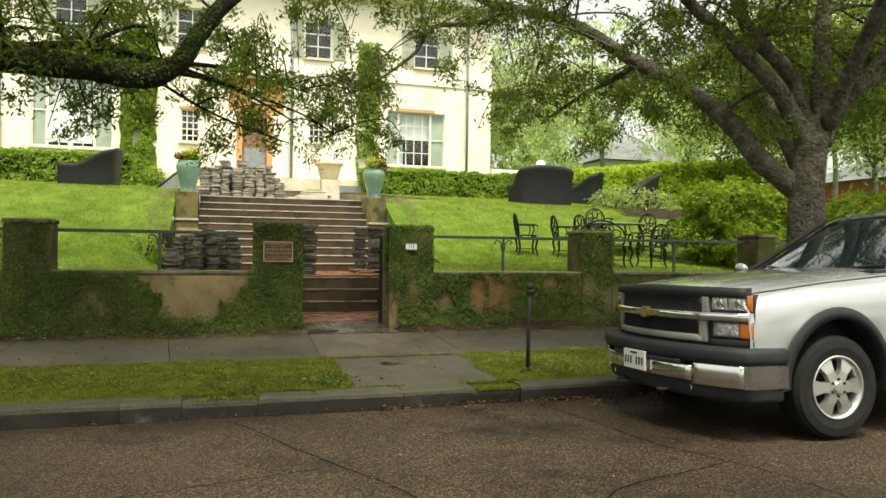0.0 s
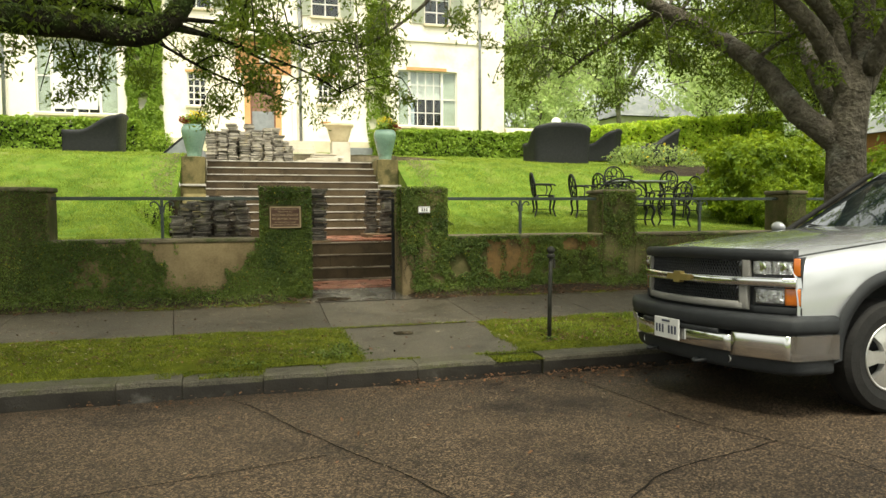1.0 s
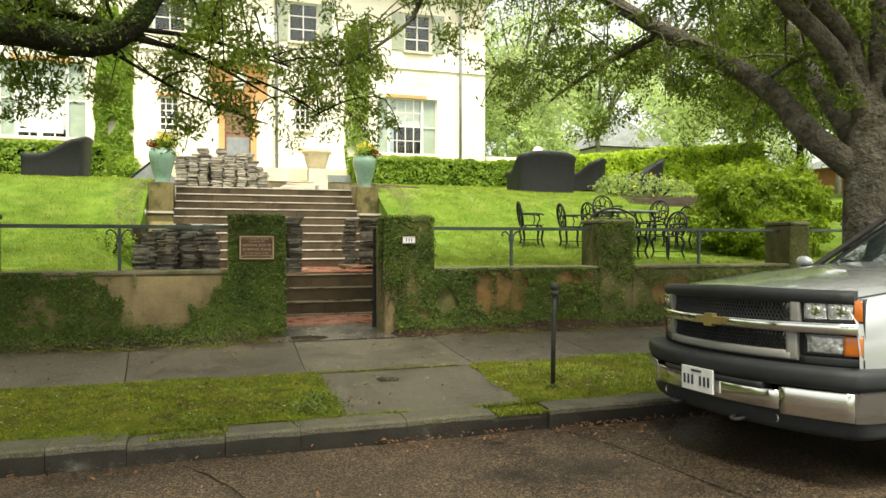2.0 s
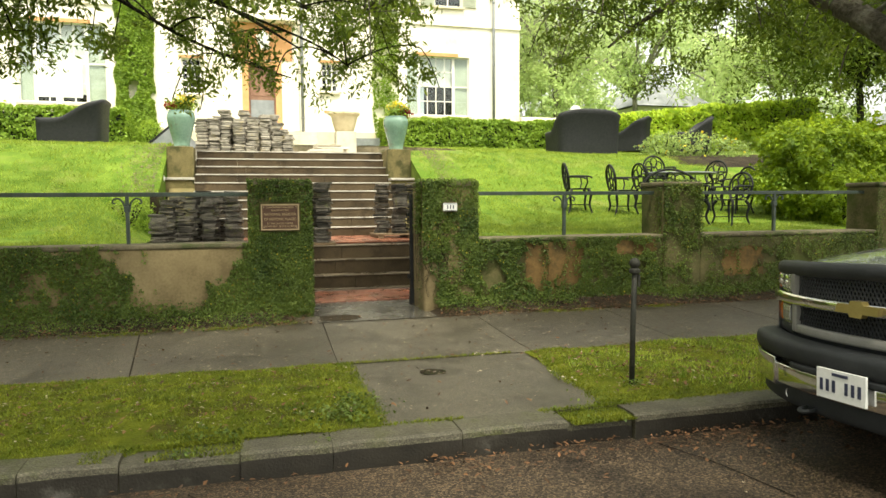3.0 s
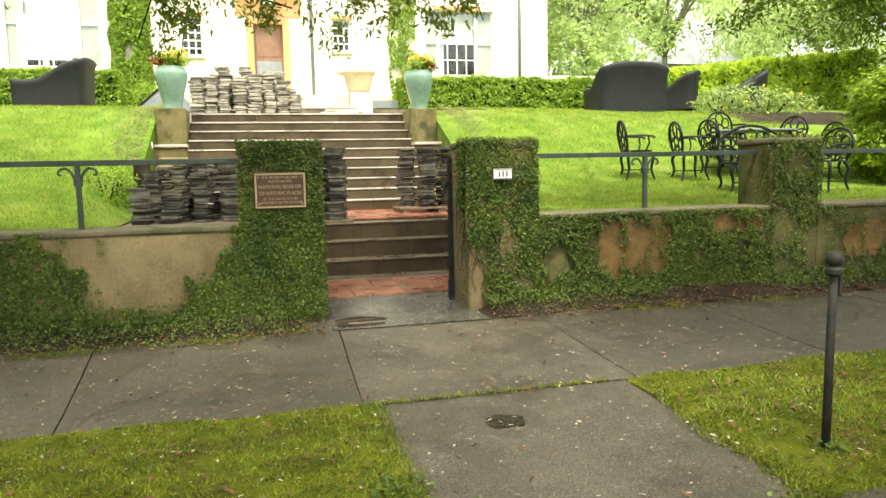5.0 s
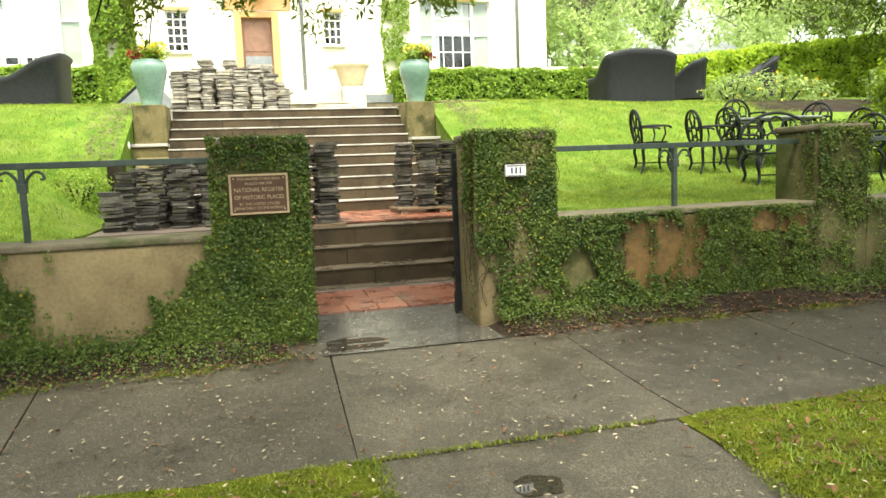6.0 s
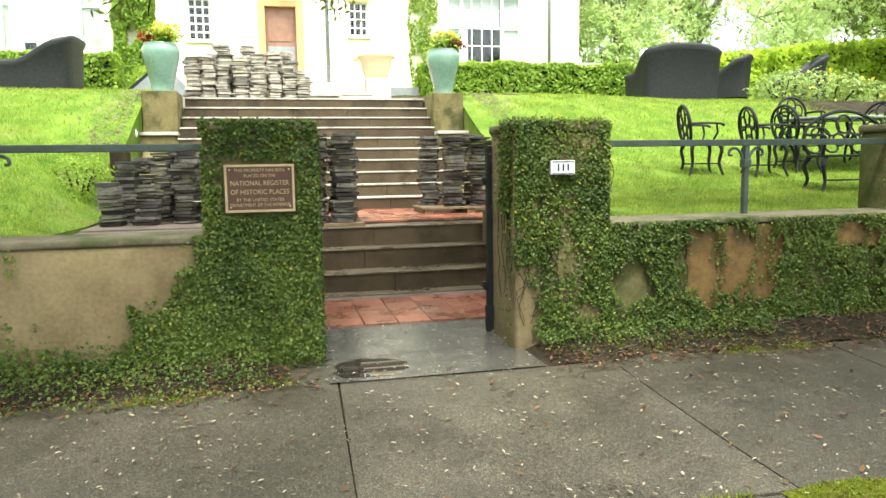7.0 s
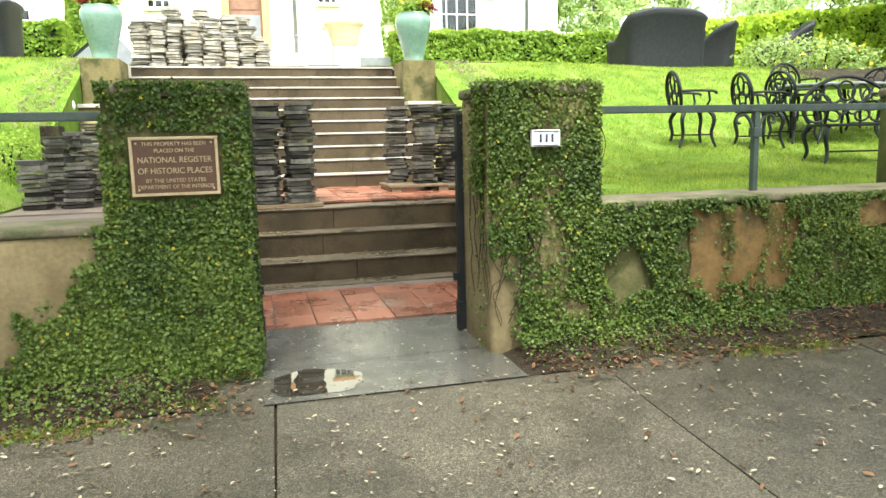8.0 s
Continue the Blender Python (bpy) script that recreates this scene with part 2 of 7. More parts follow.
M["slatelight"] = mat("pale_slate", (0.15, 0.135, 0.112), (0.42, 0.385, 0.33), 6.0, 0.7, 50, 0.5, spots=(0.3, 0.25, 0.15), spot_scale=5, spot_cut=0.6, vary=0.5)
M["pallet"] = mat("pallet_wood", (0.10, 0.07, 0.045), (0.2, 0.145, 0.09), 12, 0.85, 60, 0.4, spec=0.2)
M["celadon"] = mat("celadon_glaze", (0.12, 0.21, 0.165), (0.2, 0.31, 0.25), 2.5, 0.22, 30, 0.05, spots=(0.14, 0.16, 0.12), spot_scale=3, spot_cut=0.62, coat=0.4)
M["wicker"] = mat("grey_wicker", (0.008, 0.0085, 0.010), (0.02, 0.021, 0.024), 18, 0.55, 130, 0.5, spec=0.3)
M["house"] = mat("cream_stucco", (0.74, 0.68, 0.57), (0.86, 0.81, 0.71), 0.8, 0.9, 30, 0.25, spots=(0.66, 0.57, 0.44), spot_scale=0.5, spot_cut=0.6)
M["trimstone"] = mat("buff_trim", (0.5, 0.42, 0.3), (0.64, 0.56, 0.43), 2, 0.85, 40, 0.25)
M["terracotta"] = mat("terracotta_paint", (0.50, 0.25, 0.10), (0.62, 0.34, 0.16), 2, 0.8, 40, 0.2)
M["door"] = mat("brown_door", (0.17, 0.085, 0.055), (0.25, 0.135, 0.09), 6, 0.6, 60, 0.2)
M["doorglass"] = mat("door_screen", (0.16, 0.175, 0.19), (0.25, 0.265, 0.28), 6, 0.35, 60, 0.1)
M["frame"] = mat("white_paint", (0.62, 0.6, 0.55), (0.76, 0.74, 0.69), 5, 0.5, 60, 0.1)
M["shutter"] = mat("sage_shutter", (0.30, 0.32, 0.25), (0.42, 0.44, 0.35), 4, 0.65, 60, 0.15)
# near-black colour that stands for shade inside rooms and hedges
M["dark"] = mat("shaded_inside", (0.012, 0.013, 0.015), (0.03, 0.032, 0.035), 2, 0.8, spec=0.1)
M["curtain"] = mat("curtain", (0.42, 0.46, 0.5), (0.58, 0.62, 0.66), 3, 0.9)
M["pipe"] = mat("grey_pipe", (0.14, 0.15, 0.16), (0.23, 0.24, 0.25), 6, 0.5)
M["roof"] = mat("roof_shingle", (0.16, 0.17, 0.19), (0.28, 0.29, 0.31), 2, 0.8, 20, 0.4)
M["brickfar"] = mat("red_house", (0.28, 0.10, 0.07), (0.36, 0.15, 0.10), 2, 0.9, 30, 0.3)
M["urn"] = mat("buff_urn", (0.42, 0.35, 0.22), (0.58, 0.5, 0.34), 5, 0.8, 50, 0.3)
M["silver"] = mat("silver_paint", (0.375, 0.39, 0.415), (0.40, 0.415, 0.44), 2, 0.22, 300, 0.0, metal=0.4, coat=1.0)
M["chrome"] = mat("chrome", (0.72, 0.72, 0.72), (0.8, 0.8, 0.8), 4, 0.1, 60, 0.0, metal=1.0)
M["blackplastic"] = mat("black_plastic", (0.014, 0.016, 0.018), (0.026, 0.028, 0.031), 6, 0.6, 120, 0.15, spec=0.25)
M["blackgloss"] = mat("gloss_black", (0.012, 0.014, 0.018), (0.02, 0.022, 0.026), 6, 0.15, 60, 0.0, coat=0.5)
M["greyplastic"] = mat("grey_plastic", (0.2, 0.195, 0.185), (0.26, 0.25, 0.24), 6, 0.5, 120, 0.1)
M["rubber"] = mat("tyre_rubber", (0.009, 0.009, 0.009), (0.018, 0.0175, 0.017), 10, 0.75, 80, 0.3, spec=0.2)
M["alloy"] = mat("alloy", (0.5, 0.5, 0.49), (0.62, 0.62, 0.61), 6, 0.28, 60, 0.0, metal=0.8)
M["lens"] = glass_mat("lamp_lens", (0.95, 0.95, 0.95), 0.05)
M["amber"] = mat("amber_lens", (0.42, 0.10, 0.012), (0.55, 0.15, 0.02), 6, 0.2, 60, 0.0, coat=0.6)
M["glass"] = glass_mat("window_glass", (0.82, 0.9, 0.9))
M["carglass"] = mat("tinted_glass", (0.006, 0.012, 0.014), (0.009, 0.016, 0.018), 2, 0.03, 60, 0.0, spec=0.9, coat=1.0)
M["gold"] = mat("gold_badge", (0.42, 0.33, 0.12), (0.5, 0.4, 0.16), 6, 0.3, 60, 0, metal=0.7)
M["globe"] = mat("white_globe", (0.75, 0.75, 0.72), (0.8, 0.8, 0.78), 4, 0.3, 60, 0)
water = bpy.data.materials.new("puddle_water")
water.use_nodes = True
wb = water.node_tree.nodes["Principled BSDF"]
wb.inputs["Base Color"].default_value = (0.03, 0.026, 0.02, 1)
wb.inputs["Roughness"].default_value = 0.015
wb.inputs["Specular IOR Level"].default_value = 1.0
M["water"] = water


# ---- mesh helpers ----
def finish(name, bm, material, smooth=False):
    me = bpy.data.meshes.new(name)
    bmesh.ops.recalc_face_normals(bm, faces=bm.faces[:])
    bm.to_mesh(me)
    bm.free()
    for m in (material if isinstance(material, (list, tuple)) else [material]):
        me.materials.append(m)
    if smooth:
        for p in me.polygons:
            p.use_smooth = True
    return me


def part(name, bm, material, parent=None, label="", smooth=False):
    ob = new(name, finish(name, bm, material, smooth))
    if parent:
        ob.parent = parent
    return tagged(ob, label=label)


def struct(name, bm, material, label, category, smooth=False, parent=None):
    ob = new(name, finish(name, bm, material, smooth))
    if parent:
        ob.parent = parent
    return tagged(ob, label, category, kind="structure")


def thing(name, label, category, m=None, group="", kind=""):
    ob = new(name)
    ob.empty_display_size = 0.1
    if m is not None:
        ob.matrix_basis = m
    return tagged(ob, label, category, group, kind)


def box(bm, x0, x1, y0, y1, z0, z1, bevel=0.0, mi=0, jit=0.0):
    vs = [bm.verts.new((x + random.uniform(-jit, jit), y + random.uniform(-jit, jit), z + random.uniform(-jit, jit)))
          for z in (z0, z1) for y in (y0, y1) for x in (x0, x1)]
    idx = [(0, 2, 3, 1), (4, 5, 7, 6), (0, 1, 5, 4), (2, 6, 7, 3), (0, 4, 6, 2), (1, 3, 7, 5)]
    fs = [bm.faces.new([vs[i] for i in f]) for f in idx]
    for f in fs:
        f.material_index = mi
    if bevel:
        es = list({e for f in fs for e in f.edges})
        r = bmesh.ops.bevel(bm, geom=es, offset=bevel, segments=2, affect="EDGES", profile=0.7)
        for f in r["faces"]:
            f.material_index = mi
    return fs


def quick_box(x0, x1, y0, y1, z0, z1, bevel=0.0, jit=0.0):
    bm = bmesh.new()
    box(bm, x0, x1, y0, y1, z0, z1, bevel, 0, jit)
    return bm


def lathe(bm, profile, segs=24, cx=0.0, cy=0.0, cz=0.0, caps=True):
    rings = []
    for r, z in profile:
        rings.append([bm.verts.new((cx + r * math.cos(2 * math.pi * i / segs), cy + r * math.sin(2 * math.pi * i / segs), cz + z)) for i in range(segs)])
    for a, b in zip(rings, rings[1:]):
        for i in range(segs):
            bm.faces.new((a[i], a[(i + 1) % segs], b[(i + 1) % segs], b[i]))
    if caps and profile[0][0] > 1e-4:
        bm.faces.new(rings[0][::-1])
    if caps and profile[-1][0] > 1e-4:
        bm.faces.new(rings[-1])
    return bm


def smooth_path(pts, n=5):
    P = [Vector(p) for p in pts]
    out = []
    for i in range(len(P) - 1):
        p0, p1, p2, p3 = P[max(i - 1, 0)], P[i], P[i + 1], P[min(i + 2, len(P) - 1)]
        for k in range(n):
            t = k / n
            out.append(0.5 * ((2 * p1) + (p2 - p0) * t + (2 * p0 - 5 * p1 + 4 * p2 - p3) * t * t + (3 * p1 - p0 - 3 * p2 + p3) * t ** 3))
    out.append(P[-1])
    return out


def tube(bm, pts, r0, r1=None, segs=8, rough=0.0, flat=1.0):
    r1 = r0 if r1 is None else r1
    P = [Vector(p) for p in pts]
    rings = []
    up = Vector((0.13, 0.21, 1)).normalized()
    for i, p in enumerate(P):
        d = (P[min(i + 1, len(P) - 1)] - P[max(i - 1, 0)]).normalized()
        if abs(d.dot(up)) > 0.97:
            up = Vector((1, 0.1, 0.05)).normalized()
        a = d.cross(up).normalized()
        b = a.cross(d).normalized()
        up = b
        t = i / max(len(P) - 1, 1)
        r = r0 + (r1 - r0) * t
        rings.append([bm.verts.new(p + (a * math.cos(q) + b * math.sin(q) * flat) * r * (1 + random.uniform(-rough, rough)))
                      for q in [2 * math.pi * k / segs for k in range(segs)]])
    for a, b in zip(rings, rings[1:]):
        for k in range(segs):
            bm.faces.new((a[k], a[(k + 1) % segs], b[(k + 1) % segs], b[k]))
    bm.faces.new(rings[0][::-1])
    bm.faces.new(rings[-1])
    return bm


def np_mesh(name, verts, faces_n, material):
    """verts: (N * k, 3), each run of faces_n points is one face."""
    verts = np.asarray(verts, dtype=np.float32).reshape(-1, 3)
    me = bpy.data.meshes.new(name)
    nf = len(verts) // faces_n
    me.vertices.add(len(verts))
    me.vertices.foreach_set("co", verts.ravel())
    me.loops.add(len(verts))
    me.loops.foreach_set("vertex_index", np.arange(len(verts), dtype=np.int32))
    me.polygons.add(nf)
    me.polygons.foreach_set("loop_start", np.arange(nf, dtype=np.int32) * faces_n)
    me.update(calc_edges=True)
    me.materials.append(material)
    return me


rng = np.random.default_rng(7)


def leaves(name, centres, size, material, normals=None, spread=1.0, aspect=0.5, droop=0.0, vary=0.35, six=False):
    """Small pointed leaves at the centres, tilted at random about the normals."""
    c = np.asarray(centres, dtype=np.float64)
    n = len(c)
    nrm = rng.normal(size=(n, 3)) * spread
    if normals is not None:
        nrm = nrm + normals
    nrm /= np.linalg.norm(nrm, axis=1, keepdims=True) + 1e-9
    d = rng.normal(size=(n, 3))
    d[:, 2] -= droop
    d -= nrm * np.sum(d * nrm, axis=1, keepdims=True)
    d /= np.linalg.norm(d, axis=1, keepdims=True) + 1e-9
    s = np.cross(nrm, d)
    L = size * (1 + rng.uniform(-vary, vary, (n, 1)))
    W = L * aspect
    base = c - d * L * 0.5
    tip = c + d * L * 0.5
    fold = nrm * W * 0.18
    if six:
        lo, hi = c - d * L * 0.24, c + d * L * 0.16
        v = np.stack([base, lo - s * W * 0.46 + fold, hi - s * W * 0.4 + fold, tip, hi + s * W * 0.4 + fold, lo + s * W * 0.46 + fold], axis=1)
        return np_mesh(name, v, 6, material)
    a = c - d * L * 0.08 + s * W * 0.5 + fold
    b = c - d * L * 0.08 - s * W * 0.5 + fold
    v = np.stack([base, b, tip, a], axis=1)
    return np_mesh(name, v, 4, material)


def blades(name, pts, height, width, material, lean=0.5):
    p = np.asarray(pts, dtype=np.float64)
    n = len(p)
    ang = rng.uniform(0, 2 * np.pi, n)
    d = np.stack([np.cos(ang), np.sin(ang), np.zeros(n)], axis=1)
    s = np.stack([-np.sin(ang), np.cos(ang), np.zeros(n)], axis=1)
    h = height * (1 + rng.uniform(-0.5, 0.5, (n, 1)))
    tip = p + d * h * lean * rng.uniform(0, 1.4, (n, 1)) + np.array([0, 0, 1.0]) * h
    w = width * (1 + rng.uniform(-0.3, 0.3, (n, 1)))
    v = np.stack([p - s * w / 2, p + s * w / 2, tip], axis=1)
    return np_mesh(name, v, 3, material)


def vnoise(x, y, s=1.0):
    return noise.noise(Vector((x * s, y * s, 3.7)))


# ---- the ground's form ----
def lawn_z(x, y):
    ys = [9.0, 10.6, 12.0, 13.0, 14.2, 15.3, 16.2, 17.0, 17.8, 18.6, 20.0, 24.5, 29.0, 60.0, 400.0]
    zs = [1.0, 1.02, 1.07, 1.15, 1.36, 1.66, 2.05, 2.42, 2.68, 2.80, 2.90, 3.30, 3.70, 4.2, 6.0]
    z = float(np.interp(y, ys, zs))
    if y < 15.4 and -1.75 < x < 0:
        f = max(0.0, min(1.0, (x + 1.7) / 0.7))
        z = z * (1 - f) + 0.93 * f
    if 12 < y < 26:
        drop = max(0.0, min(1.0, (x - 5.0) / 5.0)) * 0.13
        z -= drop * max(0.0, 1 - abs(y - 18.5) / 6.0)
    if 12.3 < y < 15.6 and x > 4.5:
        z -= 0.045 * math.sin(math.pi * (y - 12.3) / 3.3)
    return z + 0.03 * vnoise(x, y, 0.9) + 0.015 * vnoise(x, y, 3.0)


STAIR_L, STAIR_R = -0.36, 3.46


# ---- street: road, kerb, verge, pavement ----
def grid(bm, xs, ys, zf, skip=None, mi=0):
    V = [[bm.verts.new((x, y, zf(x, y))) for x in xs] for y in ys]
    for j in range(len(ys) - 1):
        for i in range(len(xs) - 1):
            if skip and skip((xs[i] + xs[i + 1]) / 2, (ys[j] + ys[j + 1]) / 2):
                continue
            f = bm.faces.new((V[j][i], V[j][i + 1], V[j + 1][i + 1], V[j + 1][i]))
            f.material_index = mi
    for v in [v for v in bm.verts if not v.link_faces]:
        bm.verts.remove(v)


def steps(a, b, n):
    return [a + (b - a) * i / n for i in range(n + 1)]


KERB_Y = 6.22
def road_z(x, y):
    """Cambered road: it rises from the gutter to its crown."""
    return 0.035 - 0.012 * max(0.0, y - 4.5) + 0.04 * min(1.0, max(0.0, (5.6 - y) / 1.6)) + 0.006 * vnoise(x, y, 0.8)


bm = bmesh.new()
grid(bm, [-250, -60, -20] + steps(-10, 12, 44) + [20, 60, 250], [-5.2] + steps(-4, 6.3, 30),
     road_z)
road = struct("road", bm, M["asphalt"], "wet dark brown asphalt road with thin cracks", "road", True)


def crack_line(name, pts, width, z, parent, label=""):
    bm = bmesh.new()
    P = smooth_path([(x, y, z if z else road_z(x, y) + 0.007) for x, y in pts], 8)
    prev = None
    for i, p in enumerate(P):
        q = P[min(i + 1, len(P) - 1)] - P[max(i - 1, 0)]
        s = Vector((-q.y, q.x, 0)).normalized()
        off = s * (0.016 * vnoise(p.x * 7, p.y * 7) + 0.008 * vnoise(p.x * 30, p.y * 30))
        w = width * (0.55 + 0.9 * abs(vnoise(p.x * 5, p.y * 5)))
        cur = (bm.verts.new(p + off - s * w / 2), bm.verts.new(p + off + s * w / 2))
        if prev:
            bm.faces.new((prev[0], cur[0], cur[1], prev[1]))
        prev = cur
    return part(name, bm, M["crack"], parent, label)


RZ = 0
crack_line("crack", [(0.2, 6.1), (0.386, 5.78), (0.64, 5.12), (0.93, 4.45), (1.09, 4.1), (1.4, 3.4), (1.9, 2.6)], 0.012, RZ, road)
crack_line("crack", [(2.95, 6.1), (3.08, 5.6), (3.16, 4.6), (3.3, 4.1), (3.5, 3.6), (3.62, 2.9), (4.1, 2.0)], 0.012, RZ, road)
crack_line("crack", [(3.38, 3.95), (3.03, 3.86), (2.44, 3.7), (1.9, 3.3), (1.2, 2.9)], 0.012, RZ, road)
crack_line("crack", [(-3.2, 5.4), (-2.2, 4.6), (-1.0, 4.2), (0.75, 4.5)], 0.012, RZ, road)

# kerb stones with a dark street face; one is broken out beside the post
kerb = thing("kerb", "weathered concrete kerb stones with dark street face", "kerb", kind="structure")
joints = [-30, -24, -18, -12, -9.6, -7.4, -5.2, -3.3, -2.0, -0.62, -0.15, 0.46, 0.96, 1.72, 2.40, 2.86, 4.9, 7.0, 9.2, 11.5, 14, 18, 24, 30, 40]
for a, b in zip(joints, joints[1:]):
    broken = abs(a - 2.40) < 0.01
    mossy = abs(a + 0.15) < 0.01
    top = 0.148 if broken else (0.158 if mossy else 0.175 + 0.006 * vnoise(a, 2))
    bm = bmesh.new()
    y0 = KERB_Y + (0.03 if broken else 0.015 if mossy else 0.0) + 0.012 * vnoise(a, 9)
    n = max(2, int((b - a) / 0.12)) if -8 < a < 10 else 1
    rings = []
    for i in range(n + 1):
        x = a + 0.002 + (b - a - 0.004) * i / n
        wob = 0.012 * vnoise(x, a, 6) + 0.006 * vnoise(x, a, 17)
        tz = top + 0.005 * vnoise(x, a + 3, 4) - (0.004 if i in (0, n) else 0.0)
        prof = [(KERB_Y + 0.24, -0.2), (KERB_Y + 0.24, tz + 0.004), (KERB_Y + 0.09, tz + 0.003), (y0 + 0.026 + wob, tz), (y0 + 0.006 + wob, tz - 0.014 + 0.5 * wob), (y0 + 0.8 * wob, tz - 0.045), (y0 - 0.006, -0.2)]
        rings.append([bm.verts.new((x, py, pz)) for py, pz in prof])
    for p, q in zip(rings, rings[1:]):
        for i in range(len(p) - 1):
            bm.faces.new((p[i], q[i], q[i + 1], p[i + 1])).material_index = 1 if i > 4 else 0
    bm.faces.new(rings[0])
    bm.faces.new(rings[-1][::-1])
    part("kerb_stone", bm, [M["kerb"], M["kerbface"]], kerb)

APR_L, APR_R = 1.28, 2.86
bm = bmesh.new()
skip_apron = lambda x, y: APR_L < x < APR_R


def verge_z(x, y):
    near = max(0.0, 1 - min(abs(x - APR_L), abs(x - APR_R)) / 0.22)
    return near * (0.19 + 0.012 * (y - 7.2)) + (1 - near) * (0.17 + 0.025 * (y - 6.45) + 0.02 * vnoise(x, y, 2.1) + 0.012 * vnoise(x, y, 6) + 0.03 * math.exp(-((y - 7.2) / 0.5) ** 2))


grid(bm, [-40, -20] + steps(-8, APR_L, 60) + steps(APR_R, 12, 60) + [20, 40], steps(6.43, 8.08, 14), verge_z, skip_apron)
verge = struct("verge", bm, M["vergeturf"], "mossy yellow-green grass verge strewn with leaves", "grass verge", True)
pts = []
while len(pts) < 100000:
    x, y = random.uniform(-6, 9.5), random.uniform(6.44, 8.08)
    edge = 0.10 * vnoise(x * 3, y * 3)
    if APR_L - 0.0 + edge < x < APR_R - 0.12 + 0.1 * (y - 6.5) + edge:
        continue
    if vnoise(x, y, 1.7) + 0.6 * vnoise(x + 9, y, 5) < -0.5:
        continue
    pts.append((x, y, verge_z(x, y) - 0.004))
tagged(new("verge_grass", blades("verge_grass", pts, 0.015, 0.011, M["moss"], 1.3)), "short mossy yellow-green grass of the verge", "grass", kind="stuff")
pts = []
for _ in range(5200):
    y = random.uniform(6.5, 8.08)
    x = 2.83 + 0.1 * (y - 6.6) + random.gauss(0.03, 0.045)
    pts.append((x, y, 0.186 + 0.012 * (y - 7.2)))
for _ in range(2600):
    y = random.uniform(6.5, 8.08)
    pts.append((1.29 + random.gauss(-0.02, 0.035), y, 0.186 + 0.012 * (y - 7.2)))
for _ in range(9000):
    x = random.uniform(-4, 8)
    if vnoise(x, 1.0, 1.5) > -0.2 and not 1.8 < x < 2.3:
        pts.append((x, 6.46 + random.gauss(0, 0.02), 0.172))
for _ in range(5000):
    x = random.uniform(-4, 8)
    if vnoise(x, 5.0, 1.2) > -0.1:
        pts.append((x, 8.083 + random.gauss(0, 0.014), 0.2))
for _ in range(2200):
    x, y = random.uniform(-0.35, 0.48), random.uniform(6.26, 6.47)
    if vnoise(x, y, 6) > -0.25:
        pts.append((x, y, 0.156 if -0.15 < x < 0.46 else 0.172))
for _ in range(3600):
    pts.append((random.uniform(2.43, 2.86), random.uniform(6.2, 6.47), 0.148))
green = []
for _ in range(16000):
    x, y = random.uniform(2.95, 9.0), random.uniform(6.5, 8.06)
    if vnoise(x, y, 2.4) > -0.05 and x > 2.9 + 0.1 * (y - 6.6):
        green.append((x, y, verge_z(x, y) - 0.004))
tagged(new("verge_grass", blades("verge_grass", green, 0.032, 0.009, M["grass"], 1.2)), "longer fresh green grass of the verge by the post", "grass", kind="stuff")
tagged(new("moss_fringe", blades("moss_fringe", pts, 0.016, 0.009, M["moss"], 1.1)), "yellow-green moss along the concrete edges and joints", "moss", kind="stuff")
# clover-like tufts at the kerb and beside the apron
pts = []
for cx, cy, r, n in [(0.15, 6.36, 0.14, 130), (0.35, 6.5, 0.2, 90), (1.1, 6.72, 0.3, 380), (1.2, 7.0, 0.15, 120), (2.62, 6.36, 0.26, 45), (0.95, 6.33, 0.07, 60), (3.2, 6.8, 0.1, 60)]:
    for _ in range(n):
        x, y = random.gauss(cx, r * 0.5), random.gauss(cy, r * 0.4)
        pts.append((x, y, (0.13 if y < 6.43 else 0.19) + random.uniform(0, 0.045)))
tagged(new("verge_weeds", leaves("verge_weeds", pts, 0.024, M["ivy"], np.array([0, 0, 1.0]), 0.7, 0.8)), "small bright green weeds growing along the kerb", "weeds", kind="stuff")

pavement = thing("pavement", "damp grey-brown concrete pavement slabs with dark joints", "pavement", kind="structure")


def pav_z(y):
    return 0.205 + 0.012 * (y - 8.0) + 0.035 * max(0.0, y - 8.6)


def slab(x0, x1, y0, y1, skew0=0.0, skew1=0.0, material=None, name="slab", lift=0.0):
    bm = bmesh.new()
    nx, ny = max(1, int((x1 - x0) / 0.35)), max(1, int((y1 - y0) / 0.35))
    V = []
    for j in range(ny + 1):
        v = j / ny
        row = []
        for i in range(nx + 1):
            u = i / nx
            x = x0 + skew0 * v + (x1 + skew1 * v - x0 - skew0 * v) * u
            y = y0 + (y1 - y0) * v
            edge = 0.008 if i in (0, nx) or j in (0, ny) else 0.0
            row.append(bm.verts.new((x, y, pav_z(y) + lift - edge + 0.004 * vnoise(x, y, 1.3))))
        V.append(row)
    for j in range(ny):
        for i in range(nx):
            bm.faces.new((V[j][i], V[j][i + 1], V[j + 1][i + 1], V[j + 1][i]))
    rim = [e for e in bm.edges if e.is_boundary]
    ext = bmesh.ops.extrude_edge_only(bm, edges=rim)
    for v in [g for g in ext["geom"] if isinstance(g, bmesh.types.BMVert)]:
        v.co.z -= 0.12
    return part(name, bm, material or M["pavement"], pavement)


